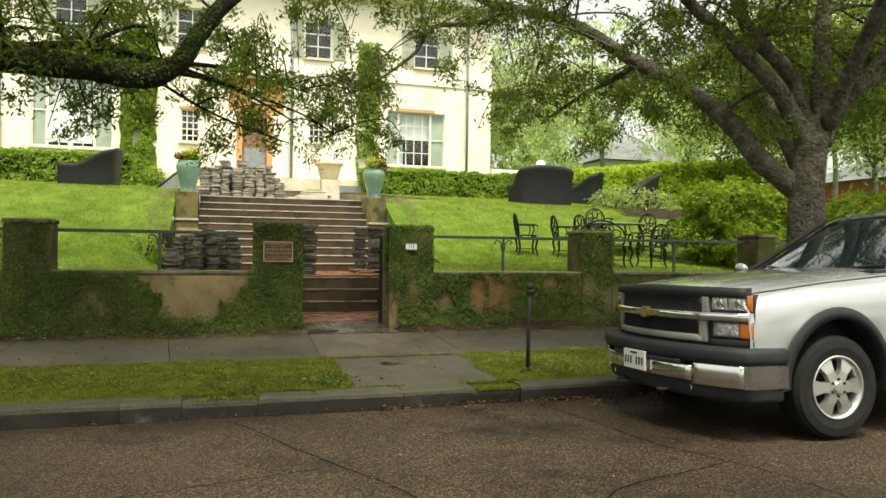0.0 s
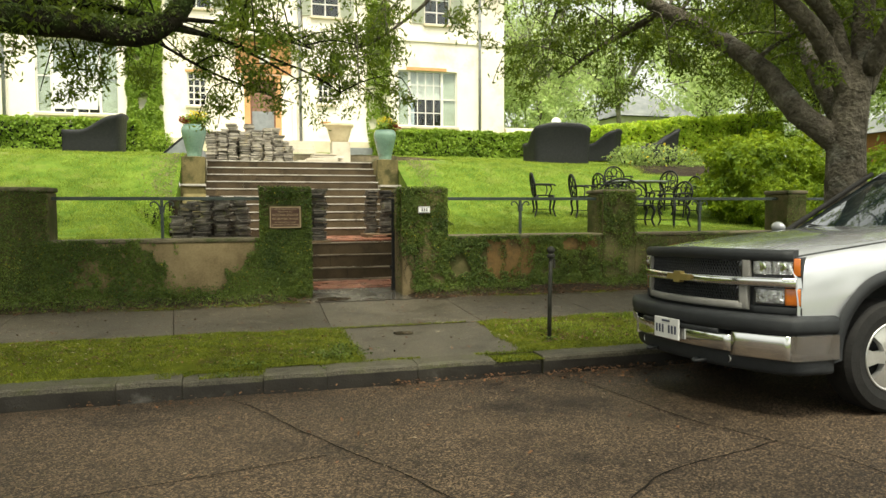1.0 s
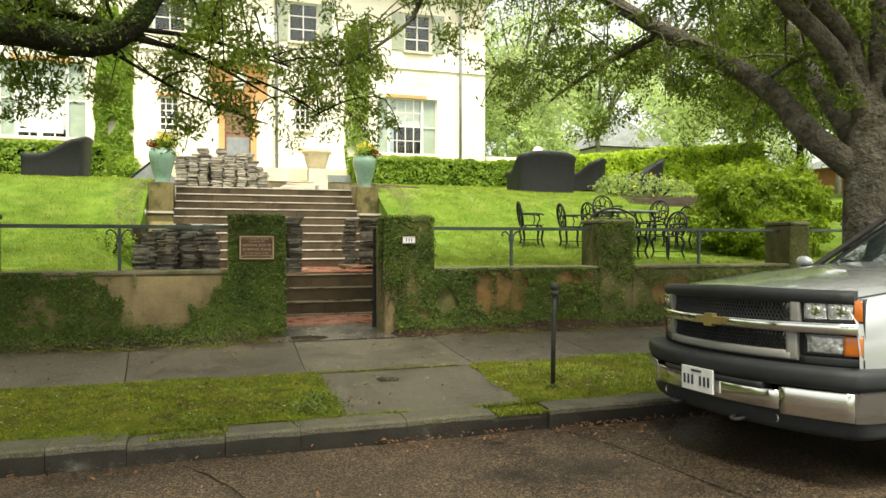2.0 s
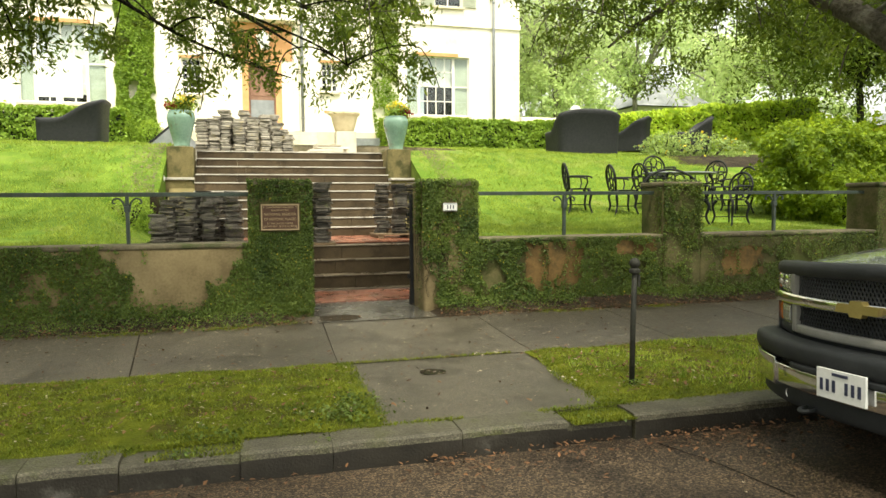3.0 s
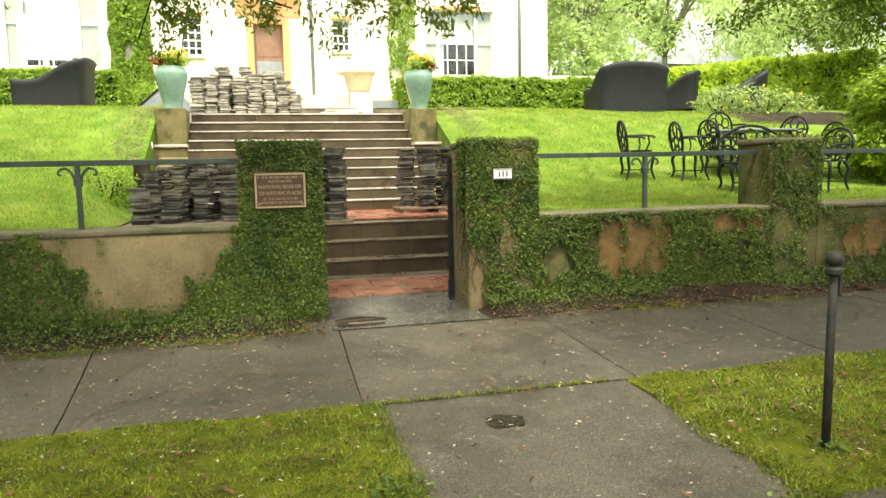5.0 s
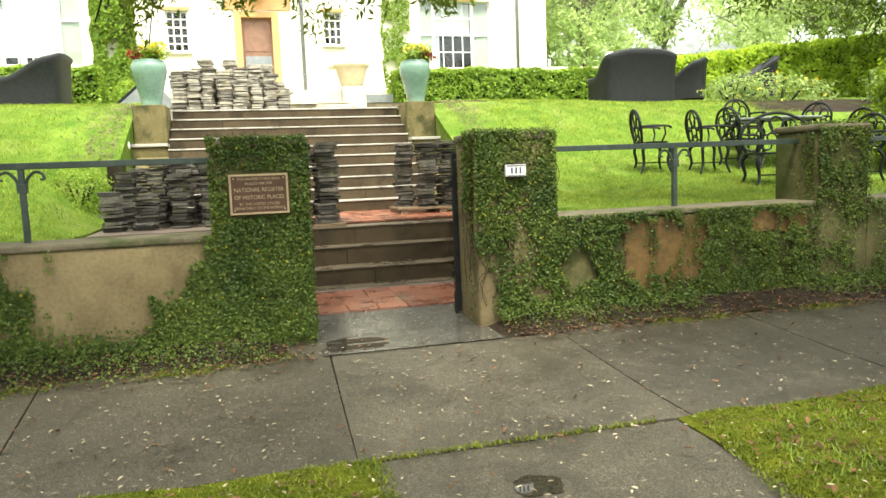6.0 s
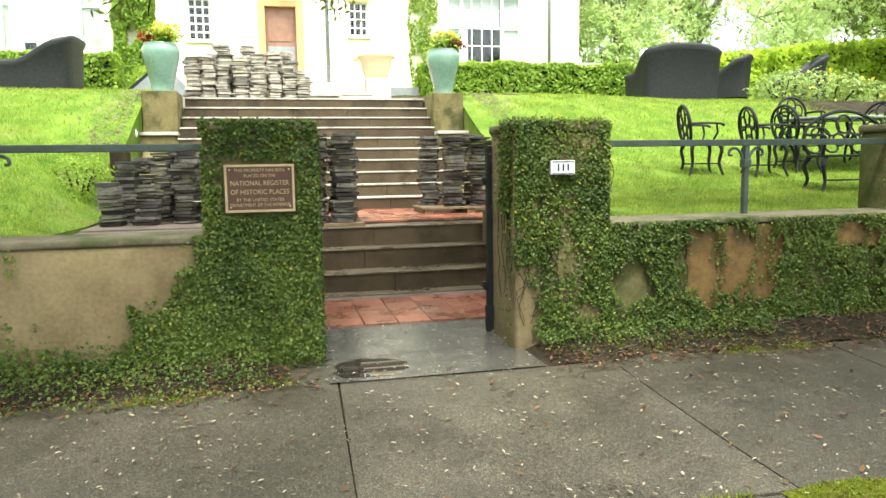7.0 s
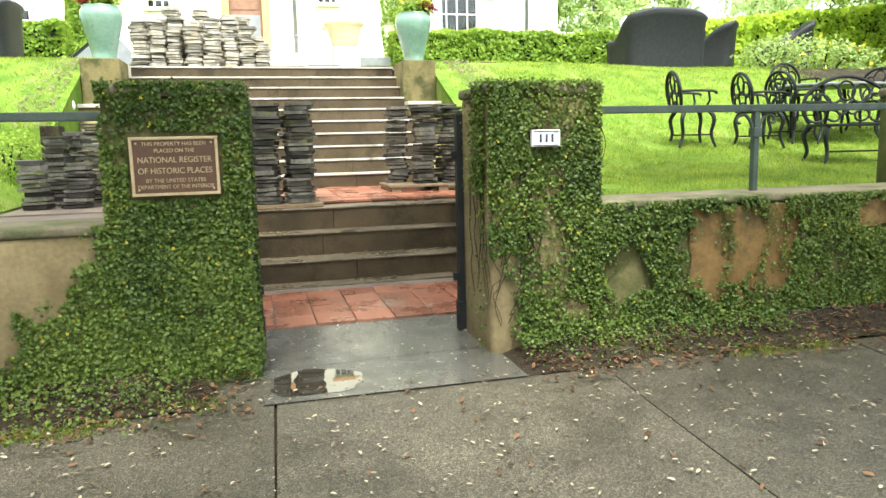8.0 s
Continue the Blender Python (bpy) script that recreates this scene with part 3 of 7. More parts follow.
pj = [(-40, 0), (-20, 0), (-12, 0), (-8.2, 0), (-6.0, 0), (-4.0, 0), (-2.2, 0), (-0.36, -0.16), (1.235, 0.06), (2.955, 0.03), (4.5, 0.06), (6.1, 0.05), (7.7, 0), (9.4, 0), (11.2, 0), (14, 0), (20, 0), (40, 0)]
for (a, sa), (b, sb) in zip(pj, pj[1:]):
    slab(a + (0.0022 if a == 1.235 else 0.0055), b - (0.0022 if b == 1.235 else 0.0055), 8.09, 9.795 if a == 1.235 else 10.12, sa, sb)
slab(APR_L - 0.05, APR_R + 0.05, 6.47, 8.078, 0.0, 0.0, lift=-0.008)
# dark bed under the slabs, seen in the joints
bm = bmesh.new()
box(bm, -40, 40, 8.0, 10.5, -0.1, 0.165)
box(bm, 1.2, 2.95, 6.45, 8.06, -0.1, 0.155)
steps_y = [8.1 + 0.1 * i for i in range(18)]
for ya, yb in zip(steps_y, steps_y[1:]):
    bm.faces.new([bm.verts.new((x, y, pav_z(y) - 0.024)) for x, y in ((-12, ya), (12, ya), (12, yb), (-12, yb))])
struct("pavement_bed", bm, M["soil"], "dark soil bed in the joints between slabs", "pavement bed")
# damp hollow in the apron with water in it
bm = bmesh.new()
ring = []
for k in range(30):
    q = 2 * math.pi * k / 30
    r = 1 + 0.3 * vnoise(math.cos(q) * 1.5, math.sin(q) * 1.5, 1.3) + 0.12 * vnoise(math.cos(q) * 5, math.sin(q) * 5)
    ring.append(bm.verts.new((1.905 + 0.115 * r * math.cos(q), 7.62 + 0.1 * r * math.sin(q), 0.196)))
bm.faces.new(ring)
struct("apron_puddle", bm, M["water"], "small dark puddle in a hollow of the apron", "puddle")

# soil bed along the foot of the wall
def soil_z(x, y):
    fade = max(0.0, 1 - max(x - 0.75, 0.0) / 0.4) if x < 1.9 else max(0.0, 1 - max(2.85 - x, 0.0) / 0.3)
    return pav_z(9.8) - 0.012 + fade * (0.09 * max(0.0, (y - 9.8) / 0.4) + 0.014 + 0.02 * vnoise(x, y, 4) + 0.012 * vnoise(x, y, 14))



bm = bmesh.new()
grid(bm, [-40, -20] + steps(-10, 1.2, 60) + steps(2.52, 14, 60) + [20, 40], steps(9.78, 10.3, 6), soil_z, lambda x, y: 1.2 < x < 2.52)
struct("soil_bed", bm, M["soil"], "dark soil strip littered with dead leaves below the wall", "soil", True)

# ---- garden wall ----
WF, WB, PB = 10.2, 10.6, 10.72
WALL_TOP, PIL_TOP = 1.10, 1.76
pillars = [(-8.65, -7.97), (-5.55, -4.87), (-2.48, -1.95), (0.572, 1.222), (2.49, 3.13), (5.61, 6.165), (8.98, 9.37), (12.1, 12.75), (15.2, 15.85)]
wall_runs = [(-30, -8.65), (-7.97, -5.55), (-4.87, -2.48), (-1.95, 0.572), (3.13, 5.61), (6.165, 8.98), (9.37, 12.1), (12.75, 15.2), (15.85, 40)]
wall_front = thing("wall_front", "low ivy-covered stucco garden wall with worn coping", "wall", kind="structure")


def rough_block(x0, x1, y0, y1, z0, z1, r=0.03, amp=0.012):
    """A block with soft, uneven edges."""
    bm = bmesh.new()
    box(bm, x0, x1, y0, y1, z0, z1)
    long_edges = max(x1 - x0, z1 - z0)
    cuts = max(2, int(long_edges / 0.22))
    bmesh.ops.subdivide_edges(bm, edges=[e for e in bm.edges if abs((e.verts[0].co - e.verts[1].co).x) > 0.3], cuts=cuts, use_grid_fill=True)
    bmesh.ops.bevel(bm, geom=[e for e in bm.edges if len(e.link_faces) == 2 and e.calc_face_angle(0) > 0.7], offset=r, segments=2, affect="EDGES", profile=0.6)
    for v in bm.verts:
        n = amp * noise.noise(v.co * 3.1) + amp * 0.6 * noise.noise(v.co * 9.0)
        v.co.y += n
        if v.co.z > z0 + 0.1:
            v.co.z += n * 0.8
    return bm


for a, b in wall_runs:
    part("wall_panel", rough_block(a, b, WF, WB, -0.1, WALL_TOP - 0.05, 0.02), M["stucco"] if -2.1 < a < -1.2 else M["mossstucco"], wall_front, smooth=True)
    part("coping", rough_block(a, b, WF - 0.012, WB + 0.01, WALL_TOP - 0.05, WALL_TOP, 0.015, 0.006), M["coping"], wall_front, smooth=True)
# ochre repair patches, a little proud of the wall
bm = bmesh.new()
for x0, x1, z0, z1 in [(3.72, 4.52, 0.42, 1.045), (4.95, 5.5, 0.86, 1.04), (6.5, 7.1, 0.55, 0.9)]:
    n = 24
    ring = []
    for i in range(n):
        q = 2 * math.pi * i / n
        u, w = math.cos(q), math.sin(q)
        k = 1.0 / max(abs(u), abs(w)) ** 0.75
        k *= 1.05 + 0.35 * vnoise(u * 2 + x0, w * 2, 1.5)
        ring.append(bm.verts.new(((x0 + x1) / 2 + u * k * (x1 - x0) / 2, WF - 0.016, min(1.045, (z0 + z1) / 2 + w * k * (z1 - z0) / 2))))
    bm.faces.new(ring)
part("render_patch", bm, M["rust"], wall_front, "bare rust-ochre render patch")

for i, (a, b) in enumerate(pillars):
    p = thing("wall_pillar", "square stucco gate pillar overgrown with ivy" if i in (3, 4) else "square stucco wall pillar partly covered with ivy", "pillar", group="wall pillars")
    part("shaft", rough_block(a, b, WF - 0.015, PB, -0.1, PIL_TOP - 0.06, 0.035, 0.014), M["stucco"] if i == 4 else M["mossstucco"], p, smooth=True)
    part("cap", rough_block(a - 0.012, b + 0.012, WF - 0.028, PB + 0.012, PIL_TOP - 0.06, PIL_TOP, 0.02, 0.012), M["coping"], p, smooth=True)

# ---- ivy on the wall ----
def ivy_bare(x, z):
    """Where the stucco shows: a measure above 0 is bare."""
    n = 0.15 * vnoise(x, z, 3.0) + 0.17 * vnoise(x, z, 8.0) + 0.12 * vnoise(x + 5, z, 20)
    best = -1.0
    # pale trapezium beside the left gate pillar
    half = 0.16 + 0.55 * (z - 0.36) / 0.7
    if z < 1.12:
        best = max(best, min(half - abs(x + 0.16), (z - 0.36) * 1.2))
    for cx, cz, rx, rz in [(4.12, 0.8, 0.42, 0.3), (3.32, 0.66, 0.13, 0.13), (3.2, 0.42, 0.1, 0.12), (2.54, 0.5, 0.1, 0.3), (5.2, 0.93, 0.3, 0.1), (6.8, 0.72, 0.35, 0.16), (7.75, 0.6, 0.2, 0.25), (6.15, 0.6, 0.12, 0.25), (0.9, 1.63, 0.12, 0.06), (0.92, 1.37, 0.24, 0.19), (2.9, 1.64, 0.2, 0.12), (2.78, 1.465, 0.1, 0.06)]:
        best = max(best, 0.3 * (1 - math.sqrt(((x - cx) / rx) ** 2 + ((z - cz) / rz) ** 2)))
    if 2.44 < x < 2.8 and z < 1.0:
        best = max(best, (2.76 - 0.22 * z - x) * 2.2 if z < 0.82 else -1)
    best = max(best, 0.16 * (z - 1.02) / 0.08 - 0.16 if not any(a - 0.05 < x < b + 0.05 for a, b in pillars) else -1)
    return best + n - 0.02


pts, nrm = [], []
def add_ivy(n, x0, x1, z0, z1, dens=1.0, face=WF):
    for _ in range(n):
        x, z = random.uniform(x0, x1), random.uniform(z0, z1)
        if (0.675 < x < 1.115 and 1.21 < z < 1.53) or (2.70 < x < 2.888 and 1.407 < z < 1.523):
            continue
        bare = ivy_bare(x, z)
        if bare > 0 and random.random() < (0.72 if z > 1.15 else min(1.0, 0.9 + bare)):
            continue
        if vnoise(x, z, 1.3) + 0.7 * vnoise(x, z + 4, 5) + 0.6 * vnoise(x + 3, z, 15) < (-0.28 if x > 3 else -0.8 if x < -0.6 else -0.34) and random.random() < 0.85:
            continue
        if random.random() > dens:
            continue
        pts.append((x, face - 0.02 - random.random() ** 2 * 0.028 - 0.03 * max(0.0, vnoise(x, z, 2.2)) - 0.012 * max(0.0, vnoise(x, z, 7)), z))
        nrm.append((0, -1, 0.35))


add_ivy(50000, -2.05, 0.6, 0.22, 1.1)
add_ivy(34000, 0.56, 1.235, 0.26, 1.77)
add_ivy(33000, 2.475, 3.15, 0.28, 1.77)
add_ivy(46000, 3.1, 5.64, 0.26, 1.09)
add_ivy(14000, 5.6, 6.18, 0.26, 1.74, 0.8)
add_ivy(26000, 6.2, 9.0, 0.22, 1.08, 0.75)
add_ivy(3500, 8.96, 9.4, 0.22, 1.7, 0.5)
add_ivy(7000, -5.5, -1.9, 0.22, 1.1)
add_ivy(6000, -2.5, -1.93, 0.22, 1.72)
add_ivy(5000, 9.5, 14, 0.22, 1.1, 0.8)
# strands hanging over the bare render
for sx, z0, z1 in ((3.98, 0.55, 1.06), (4.02, 0.75, 1.06), (4.26, 0.4, 1.06), (4.4, 0.7, 1.06), (6.7, 0.5, 1.0), (5.2, 0.8, 1.06), (-0.5, 0.9, 1.06)):
    for _ in range(int(260 * (z1 - z0))):
        z = random.uniform(z0, z1)
        pts.append((sx + 0.05 * vnoise(z, sx, 4) + random.gauss(0, 0.018 + 0.02 * (z - z0)), WF - 0.025 - random.random() * 0.02, z))
        nrm.append((0, -1, 0.35))
# over the tops and round the inner corners of the gate pillars
for a, b in ((0.572, 1.222), (2.49, 3.13), (5.61, 6.165)):
    for _ in range(750):
        x, y = random.uniform(a - 0.02, b + 0.02), random.uniform(WF - 0.03, WF + 0.35)
        if vnoise(x * 3, y * 3) > -0.05:
            pts.append((x, y, PIL_TOP + random.uniform(-0.01, 0.035)))
            nrm.append((0, -0.2, 1))
for _ in range(5200):
    z = random.uniform(0.25, 1.76)
    y = WF + abs(random.gauss(0, 0.13))
    if z < 1.16 + 0.12 * vnoise(y * 4, z * 3) and random.random() < (0.97 if y > WF + 0.02 else 0.8):
        continue
    pts.append((2.475 - random.random() * 0.03, y, z))
    nrm.append((-1, 0, 0.3))
for _ in range(900):
    z, y = random.uniform(0.3, 1.76), WF + abs(random.gauss(0, 0.12))
    pts.append((1.237 + random.random() * 0.02, y, z))
    nrm.append((1, 0, 0.3))
    pts.append((5.6 - random.random() * 0.02, WF + abs(random.gauss(0, 0.1)), random.uniform(0.5, 1.7)))
    nrm.append((-1, 0, 0.3))
tagged(new("ivy", leaves("ivy", pts, 0.0165, M["ivy"], np.array(nrm) * 1.5, 1.0, 0.85, 0.4, 0.45, True)), "dark green small-leaved ivy clinging to the wall", "ivy", kind="stuff")
sel = rng.permutation(len(pts))[:1500]
tagged(new("dry_ivy", leaves("dry_ivy", np.array(pts)[sel] + np.array([0, -0.006, 0]), 0.018, M["dryivy"], np.array(nrm)[sel] * 1.4, 0.8, 0.8, 0.3, 0.4, True)), "yellowed ivy leaves among the green", "ivy", kind="stuff")
# ivy and weeds spilling over the soil at the foot of the wall
pts = []
for _ in range(36000):
    x = random.uniform(-5, 10)
    if 1.2 < x < 2.6:
        continue
    y = 10.2 - abs(random.gauss(0, 0.16)) * (1.45 if x < 0.9 else 0.9)
    if vnoise(x, y, 1.6) < (-0.6 if x < 0.9 else -0.2) or y < 9.52:
        continue
    pts.append((x, y, 0.285 + max(0, y - 9.75) * 0.2 + random.random() ** 2 * 0.13 * max(0.25, (y - 9.5) / 0.7)))
tagged(new("ground_ivy", leaves("ground_ivy", pts, 0.0165, M["ivy"], np.array([0, -0.4, 1.0]), 0.9, 0.8, 0.0, 0.5, True)), "ivy and weeds spilling over the soil", "ivy", kind="stuff")
# dead twigs and small mossy tufts on the soil
bm = bmesh.new()
for k in range(330):
    x, y = random.uniform(-3.5, 8.5), 10.12 - abs(random.gauss(0, 0.16))
    if 1.15 < x < 2.6:
        continue
    q, l = random.uniform(0, math.pi), random.uniform(0.05, 0.2)
    z = max(soil_z(x, y), pav_z(y)) + random.uniform(0.006, 0.03)
    tube(bm, [(x, y, z), (x + 0.5 * l * math.cos(q) + random.uniform(-0.02, 0.02), y + 0.4 * l * math.sin(q), z + random.uniform(0, 0.02)), (x + l * math.cos(q), y + 0.7 * l * math.sin(q), z + random.uniform(-0.006, 0.02))], 0.0028, 0.0015, 4)
tagged(new("twigs", finish("twigs", bm, M["bark"])), "dead grey-brown twigs lying at the foot of the wall", "twigs", kind="stuff")
pts = []
for cx, cy, rx, n in [(0.35, 9.72, 0.32, 900), (-0.7, 9.68, 0.4, 700), (4.1, 9.74, 0.4, 900), (5.3, 9.72, 0.3, 500), (0.95, 9.86, 0.16, 300), (3.35, 9.9, 0.2, 200)]:
    for _ in range(n):
        x, y = random.gauss(cx, rx * 0.5), random.gauss(cy, 0.045)
        pts.append((x, y, max(pav_z(y) - 0.004, soil_z(x, y) - 0.004)))
tagged(new("moss_tufts", blades("moss_tufts", pts, 0.013, 0.008, M["moss"], 1.0)), "bright moss and grass at the edge of the soil", "moss", kind="stuff")
# bare woody stems on the right gate pillar
bm = bmesh.new()
for k in range(34):
    x, z = random.uniform(2.5, 3.1), random.uniform(0.9, 1.74)
    y = WF - 0.03
    pth = [(x, y, z)]
    for _ in range(6):
        x += random.uniform(-0.06, 0.06)
        z -= random.uniform(0.04, 0.13)
        pth.append((x, y - random.uniform(0, 0.015), z))
    tube(bm, smooth_path(pth, 3), 0.0035, 0.002, 4)
for k in range(7):
    y, z, x = random.uniform(10.25, 10.6), 1.3, 2.478
    pth = [(x, y, z)]
    for _ in range(6):
        y += random.uniform(-0.07, 0.07)
        z -= random.uniform(0.06, 0.16)
        pth.append((x, y, z))
    tube(bm, smooth_path(pth, 3), 0.003, 0.002, 4)
tagged(new("ivy_stems", finish("ivy_stems", bm, M["darkbark"])), "thin brown ivy stems on the gate pillar", "ivy stems", kind="stuff")

# ---- gate floor, lower steps, landing ----
def threshold_z(x, y):
    return pav_z(9.79) + 0.001 + 0.034 * max(0.0, y - 10.26)


bm = bmesh.new()
grid(bm, steps(1.24, 2.55, 6), steps(9.772, 11.08, 10), threshold_z)
threshold = struct("gate_threshold", bm, M["wet"], "wet grey concrete threshold in the gateway", "threshold", True)
crack_line("joint", [(1.25, 10.27), (1.9, 10.3), (2.47, 10.33)], 0.006, threshold_z(0, 10.33) + 0.003, threshold)
# shallow puddle at the foot of the gate pillar
bm = bmesh.new()
ring = []
for i in range(40):
    q = 2 * math.pi * i / 40
    r = 1 + 0.22 * vnoise(math.cos(q) * 1.5, math.sin(q) * 1.5, 1.2) + 0.08 * vnoise(math.cos(q) * 5, math.sin(q) * 5)
    ring.append(bm.verts.new((1.485 + 0.25 * r * math.cos(q), 10.03 + 0.21 * r * math.sin(q), threshold_z(0, 10.0) + 0.002)))
bm.faces.new(ring)
struct("puddle", bm, M["water"], "shallow brown rain puddle mirroring the house", "puddle")

gate_floor = thing("gate_floor", "worn red clay tiles in the gateway, wet and cracked", "tile floor", kind="structure")
bm = quick_box(1.1, 2.9, 11.05, 12.62, 0.1, 0.295)
part("tile_bed", bm, M["grout"], gate_floor)
tile_meshes = []
for k in range(4):
    tile_meshes.append(finish("tile", quick_box(-0.127, 0.127, -0.127, 0.127, -0.012, 0.012, 0.005, 0.002), M["tile"]))
part("front_strip", quick_box(1.1, 2.9, 12.31, 12.515, 0.2, 0.309, 0.004), M["wetstep"], gate_floor)
for j in range(5):
    for i in range(7):
        x, y = 1.2 + 0.262 * i, 11.19 + 0.262 * j
        if x > 2.8 or y > 12.2:
            continue
        t = new("tile", tile_meshes[(i * 3 + j) % 4])
        t.parent = gate_floor
        t.matrix_basis = pose(x, y, 0.299 + random.uniform(-0.003, 0.003), random.uniform(-0.6, 0.6), random.uniform(-0.6, 0.6), random.uniform(-1, 1))

LOW = [(12.52, 0.31, 0.485), (12.82, 0.485, 0.685), (13.05, 0.685, 0.885)]
lower_steps = thing("lower_steps", "three worn brown concrete steps with pale wet treads", "steps", kind="structure")


def stair_step(parent, x0, x1, y, z0, z1, depth, top="tread", th=0.024):
    bm = bmesh.new()
    edges = [x0]
    while edges[-1] < x1 - 0.9:
        edges.append(edges[-1] + random.uniform(0.75, 1.15))
    edges[-1] = x1
    for a, b in zip(edges, edges[1:]):
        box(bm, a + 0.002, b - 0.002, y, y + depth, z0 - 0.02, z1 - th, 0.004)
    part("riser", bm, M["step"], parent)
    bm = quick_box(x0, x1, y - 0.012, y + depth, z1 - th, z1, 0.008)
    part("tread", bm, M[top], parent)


for y, z0, z1 in LOW:
    stair_step(lower_steps, 0.98, 3.3, y, z0, z1, 0.36, "wetstep", 0.016)
for x0, x1 in ((0.8, 0.97), (3.1, 3.3)):
    struct("side_wall", quick_box(x0, x1, PB, 13.05, -0.1, 1.02, 0.01), M["stucco"], "low stucco side wall beside the steps", "wall")

landing = thing("landing", "red clay tile landing between the two flights of steps", "tile floor", kind="structure")
part("tile_bed", quick_box(-0.93, 4.13, 13.415, 15.6, 0.5, 0.902), M["grout"], landing)
part("side_floor", quick_box(-0.93, 0.79, 10.63, 13.41, 0.5, 0.888), M["grout"], landing)
part("edge_strip", quick_box(3.31, 4.13, 13.06, 13.3, 0.5, 0.884), M["tread"], landing)
for j in range(8):
    for i in range(14):
        x, y = 0.65 + 0.262 * i, 13.5 + 0.262 * j
        if x > 4.2:
            continue
        t = new("tile", tile_meshes[(i + j * 2) % 4])
        t.parent = landing
        t.matrix_basis = pose(x, y, 0.909 + random.uniform(-0.003, 0.003), random.uniform(-0.6, 0.6), random.uniform(-0.6, 0.6), random.uniform(-1, 1))

# ---- the long flight of steps ----
upper_steps = thing("upper_steps", "flight of ten broad weathered brown concrete steps", "steps", kind="structure")
N, Z0, Z1, Y0, TR = 10, 0.92, 2.615, 15.35, 0.272
RISE = (Z1 - Z0) / N
for i in range(N):
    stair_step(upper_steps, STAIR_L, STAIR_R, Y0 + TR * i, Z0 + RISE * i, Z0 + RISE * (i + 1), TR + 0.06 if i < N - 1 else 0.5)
STAIR_TOP = Y0 + TR * (N - 1)
for x0, x1, tag in ((-0.87, STAIR_L, "l"), (STAIR_R, 3.95, "r")):
    ped = thing("stair_pedestal", "mossy ochre concrete pedestal flanking the steps", "pedestal", group="stair pedestals")
    part("plinth", quick_box(x0 - 0.03 if tag == "l" else x0, x1 + (0.03 if tag == "r" else 0), 16.75, 17.72, 0.6, 1.98, 0.015), M["pedestal"], ped)
    part("ledge", quick_box(x0 - 0.05 if tag == "l" else x0 - 0.0, x1 + (0.05 if tag == "r" else 0.0), 16.72, 17.72, 1.98, 2.03, 0.012), M["tread"], ped)
    part("block", quick_box(x0, x1 - (0.02 if tag == "l" else 0), 17.0, 17.7, 2.03, 2.635, 0.015), M["pedestal"], ped)
    struct("cheek_wall", quick_box(x0 + 0.1, x1, 17.7, 19.2, 1.5, 2.62, 0.01), M["palestone"], "pale stone cheek wall beside the steps", "wall")
    bm = bmesh.new()
    pr = [(15.5, 0.6), (16.75, 0.6), (16.75, 1.82), (15.5, 1.02)]
    a = [bm.verts.new((x0 + 0.05, y, z)) for y, z in pr]
    b = [bm.verts.new((x1, y, z)) for y, z in pr]
    bm.faces.new(a)
    bm.faces.new(b[::-1])
    for i in range(len(pr)):
        j = (i + 1) % len(pr)
        bm.faces.new((a[i], b[i], b[j], a[j]))
    struct("stair_string", bm, M["pedestal"], "sloping mossy concrete string beside the steps", "wall")

# ---- upper terrace ----
bm = bmesh.new()
grid(bm, steps(-0.85, 5.2, 12), [STAIR_TOP + 0.3, 19, 20, 21, 22, 23, 23.6], lambda x, y: 2.6 + 0.03 * max(0, y - 18))
struct("terrace", bm, M["palestone"], "pale stone terrace in front of the house", "terrace", True)
terrace_steps = thing("terrace_steps", "low pale stone steps up to the house", "steps", kind="structure")
for i in range(4):
    part("stone_step", quick_box(0.2 - 0.0 * i, 3.9, 23.4 + 0.38 * i, 27.2, 2.5, 2.88 + 0.15 * i, 0.015), M["palestone"], terrace_steps)
for i in range(4):
    part("stone_step", quick_box(-0.3, 3.1, 27.0 + 0.3 * i, 29.0, 3.0, 3.55 + 0.16 * i, 0.015), M["palestone"], terrace_steps)
struct("plinth_wall", quick_box(3.95, 5.3, 24.6, 24.9, 2.5, 3.55, 0.02), M["pipe"], "grey low retaining wall by the hedge", "wall")

# ---- lawn: one sheet that runs to the horizon ----
def corridor(x, y):
    if -0.95 < x < 3.2 and y < 13.05:
        return True
    if -0.95 < x < 4.15 and 13.0 < y < 15.32:
        return True
    if -0.87 < x < 3.95 and 15.3 < y < 17.9:
        return True
    return -0.87 < x < 5.2 and 17.8 < y < 23.5


bm = bmesh.new()
xs = [-400, -150, -60, -30] + steps(-16, -1.2, 40) + [-0.95, -0.87] + steps(-0.3, 0.9, 3) + steps(1.2, 3.2, 4) + [3.46, 3.95, 4.15, 4.5, 4.85, 5.2] + steps(5.6, 22, 44) + [40, 80, 150, 400]
ys = steps(10.6, 13.05, 9) + steps(13.3, 15.35, 8) + steps(15.6, 17.85, 10) + steps(18.1, 23.5, 18) + steps(24, 30, 10) + [36, 50, 90, 180, 400]
grid(bm, xs, ys, lawn_z, corridor)
ground = struct("ground", bm, M["turf"], "bright green mown lawn rising in a bank to the house", "lawn", True)
# banked earth beside the landing and steps
bm = bmesh.new()
for x in (-0.88, 3.96):
    prev = None
    for y in steps(15.3, 18.0, 14):
        cur = (bm.verts.new((x, y, 0.6)), bm.verts.new((x, y, lawn_z(x, y))))
        if prev:
            bm.faces.new((prev[0], cur[0], cur[1], prev[1]))
        prev = cur
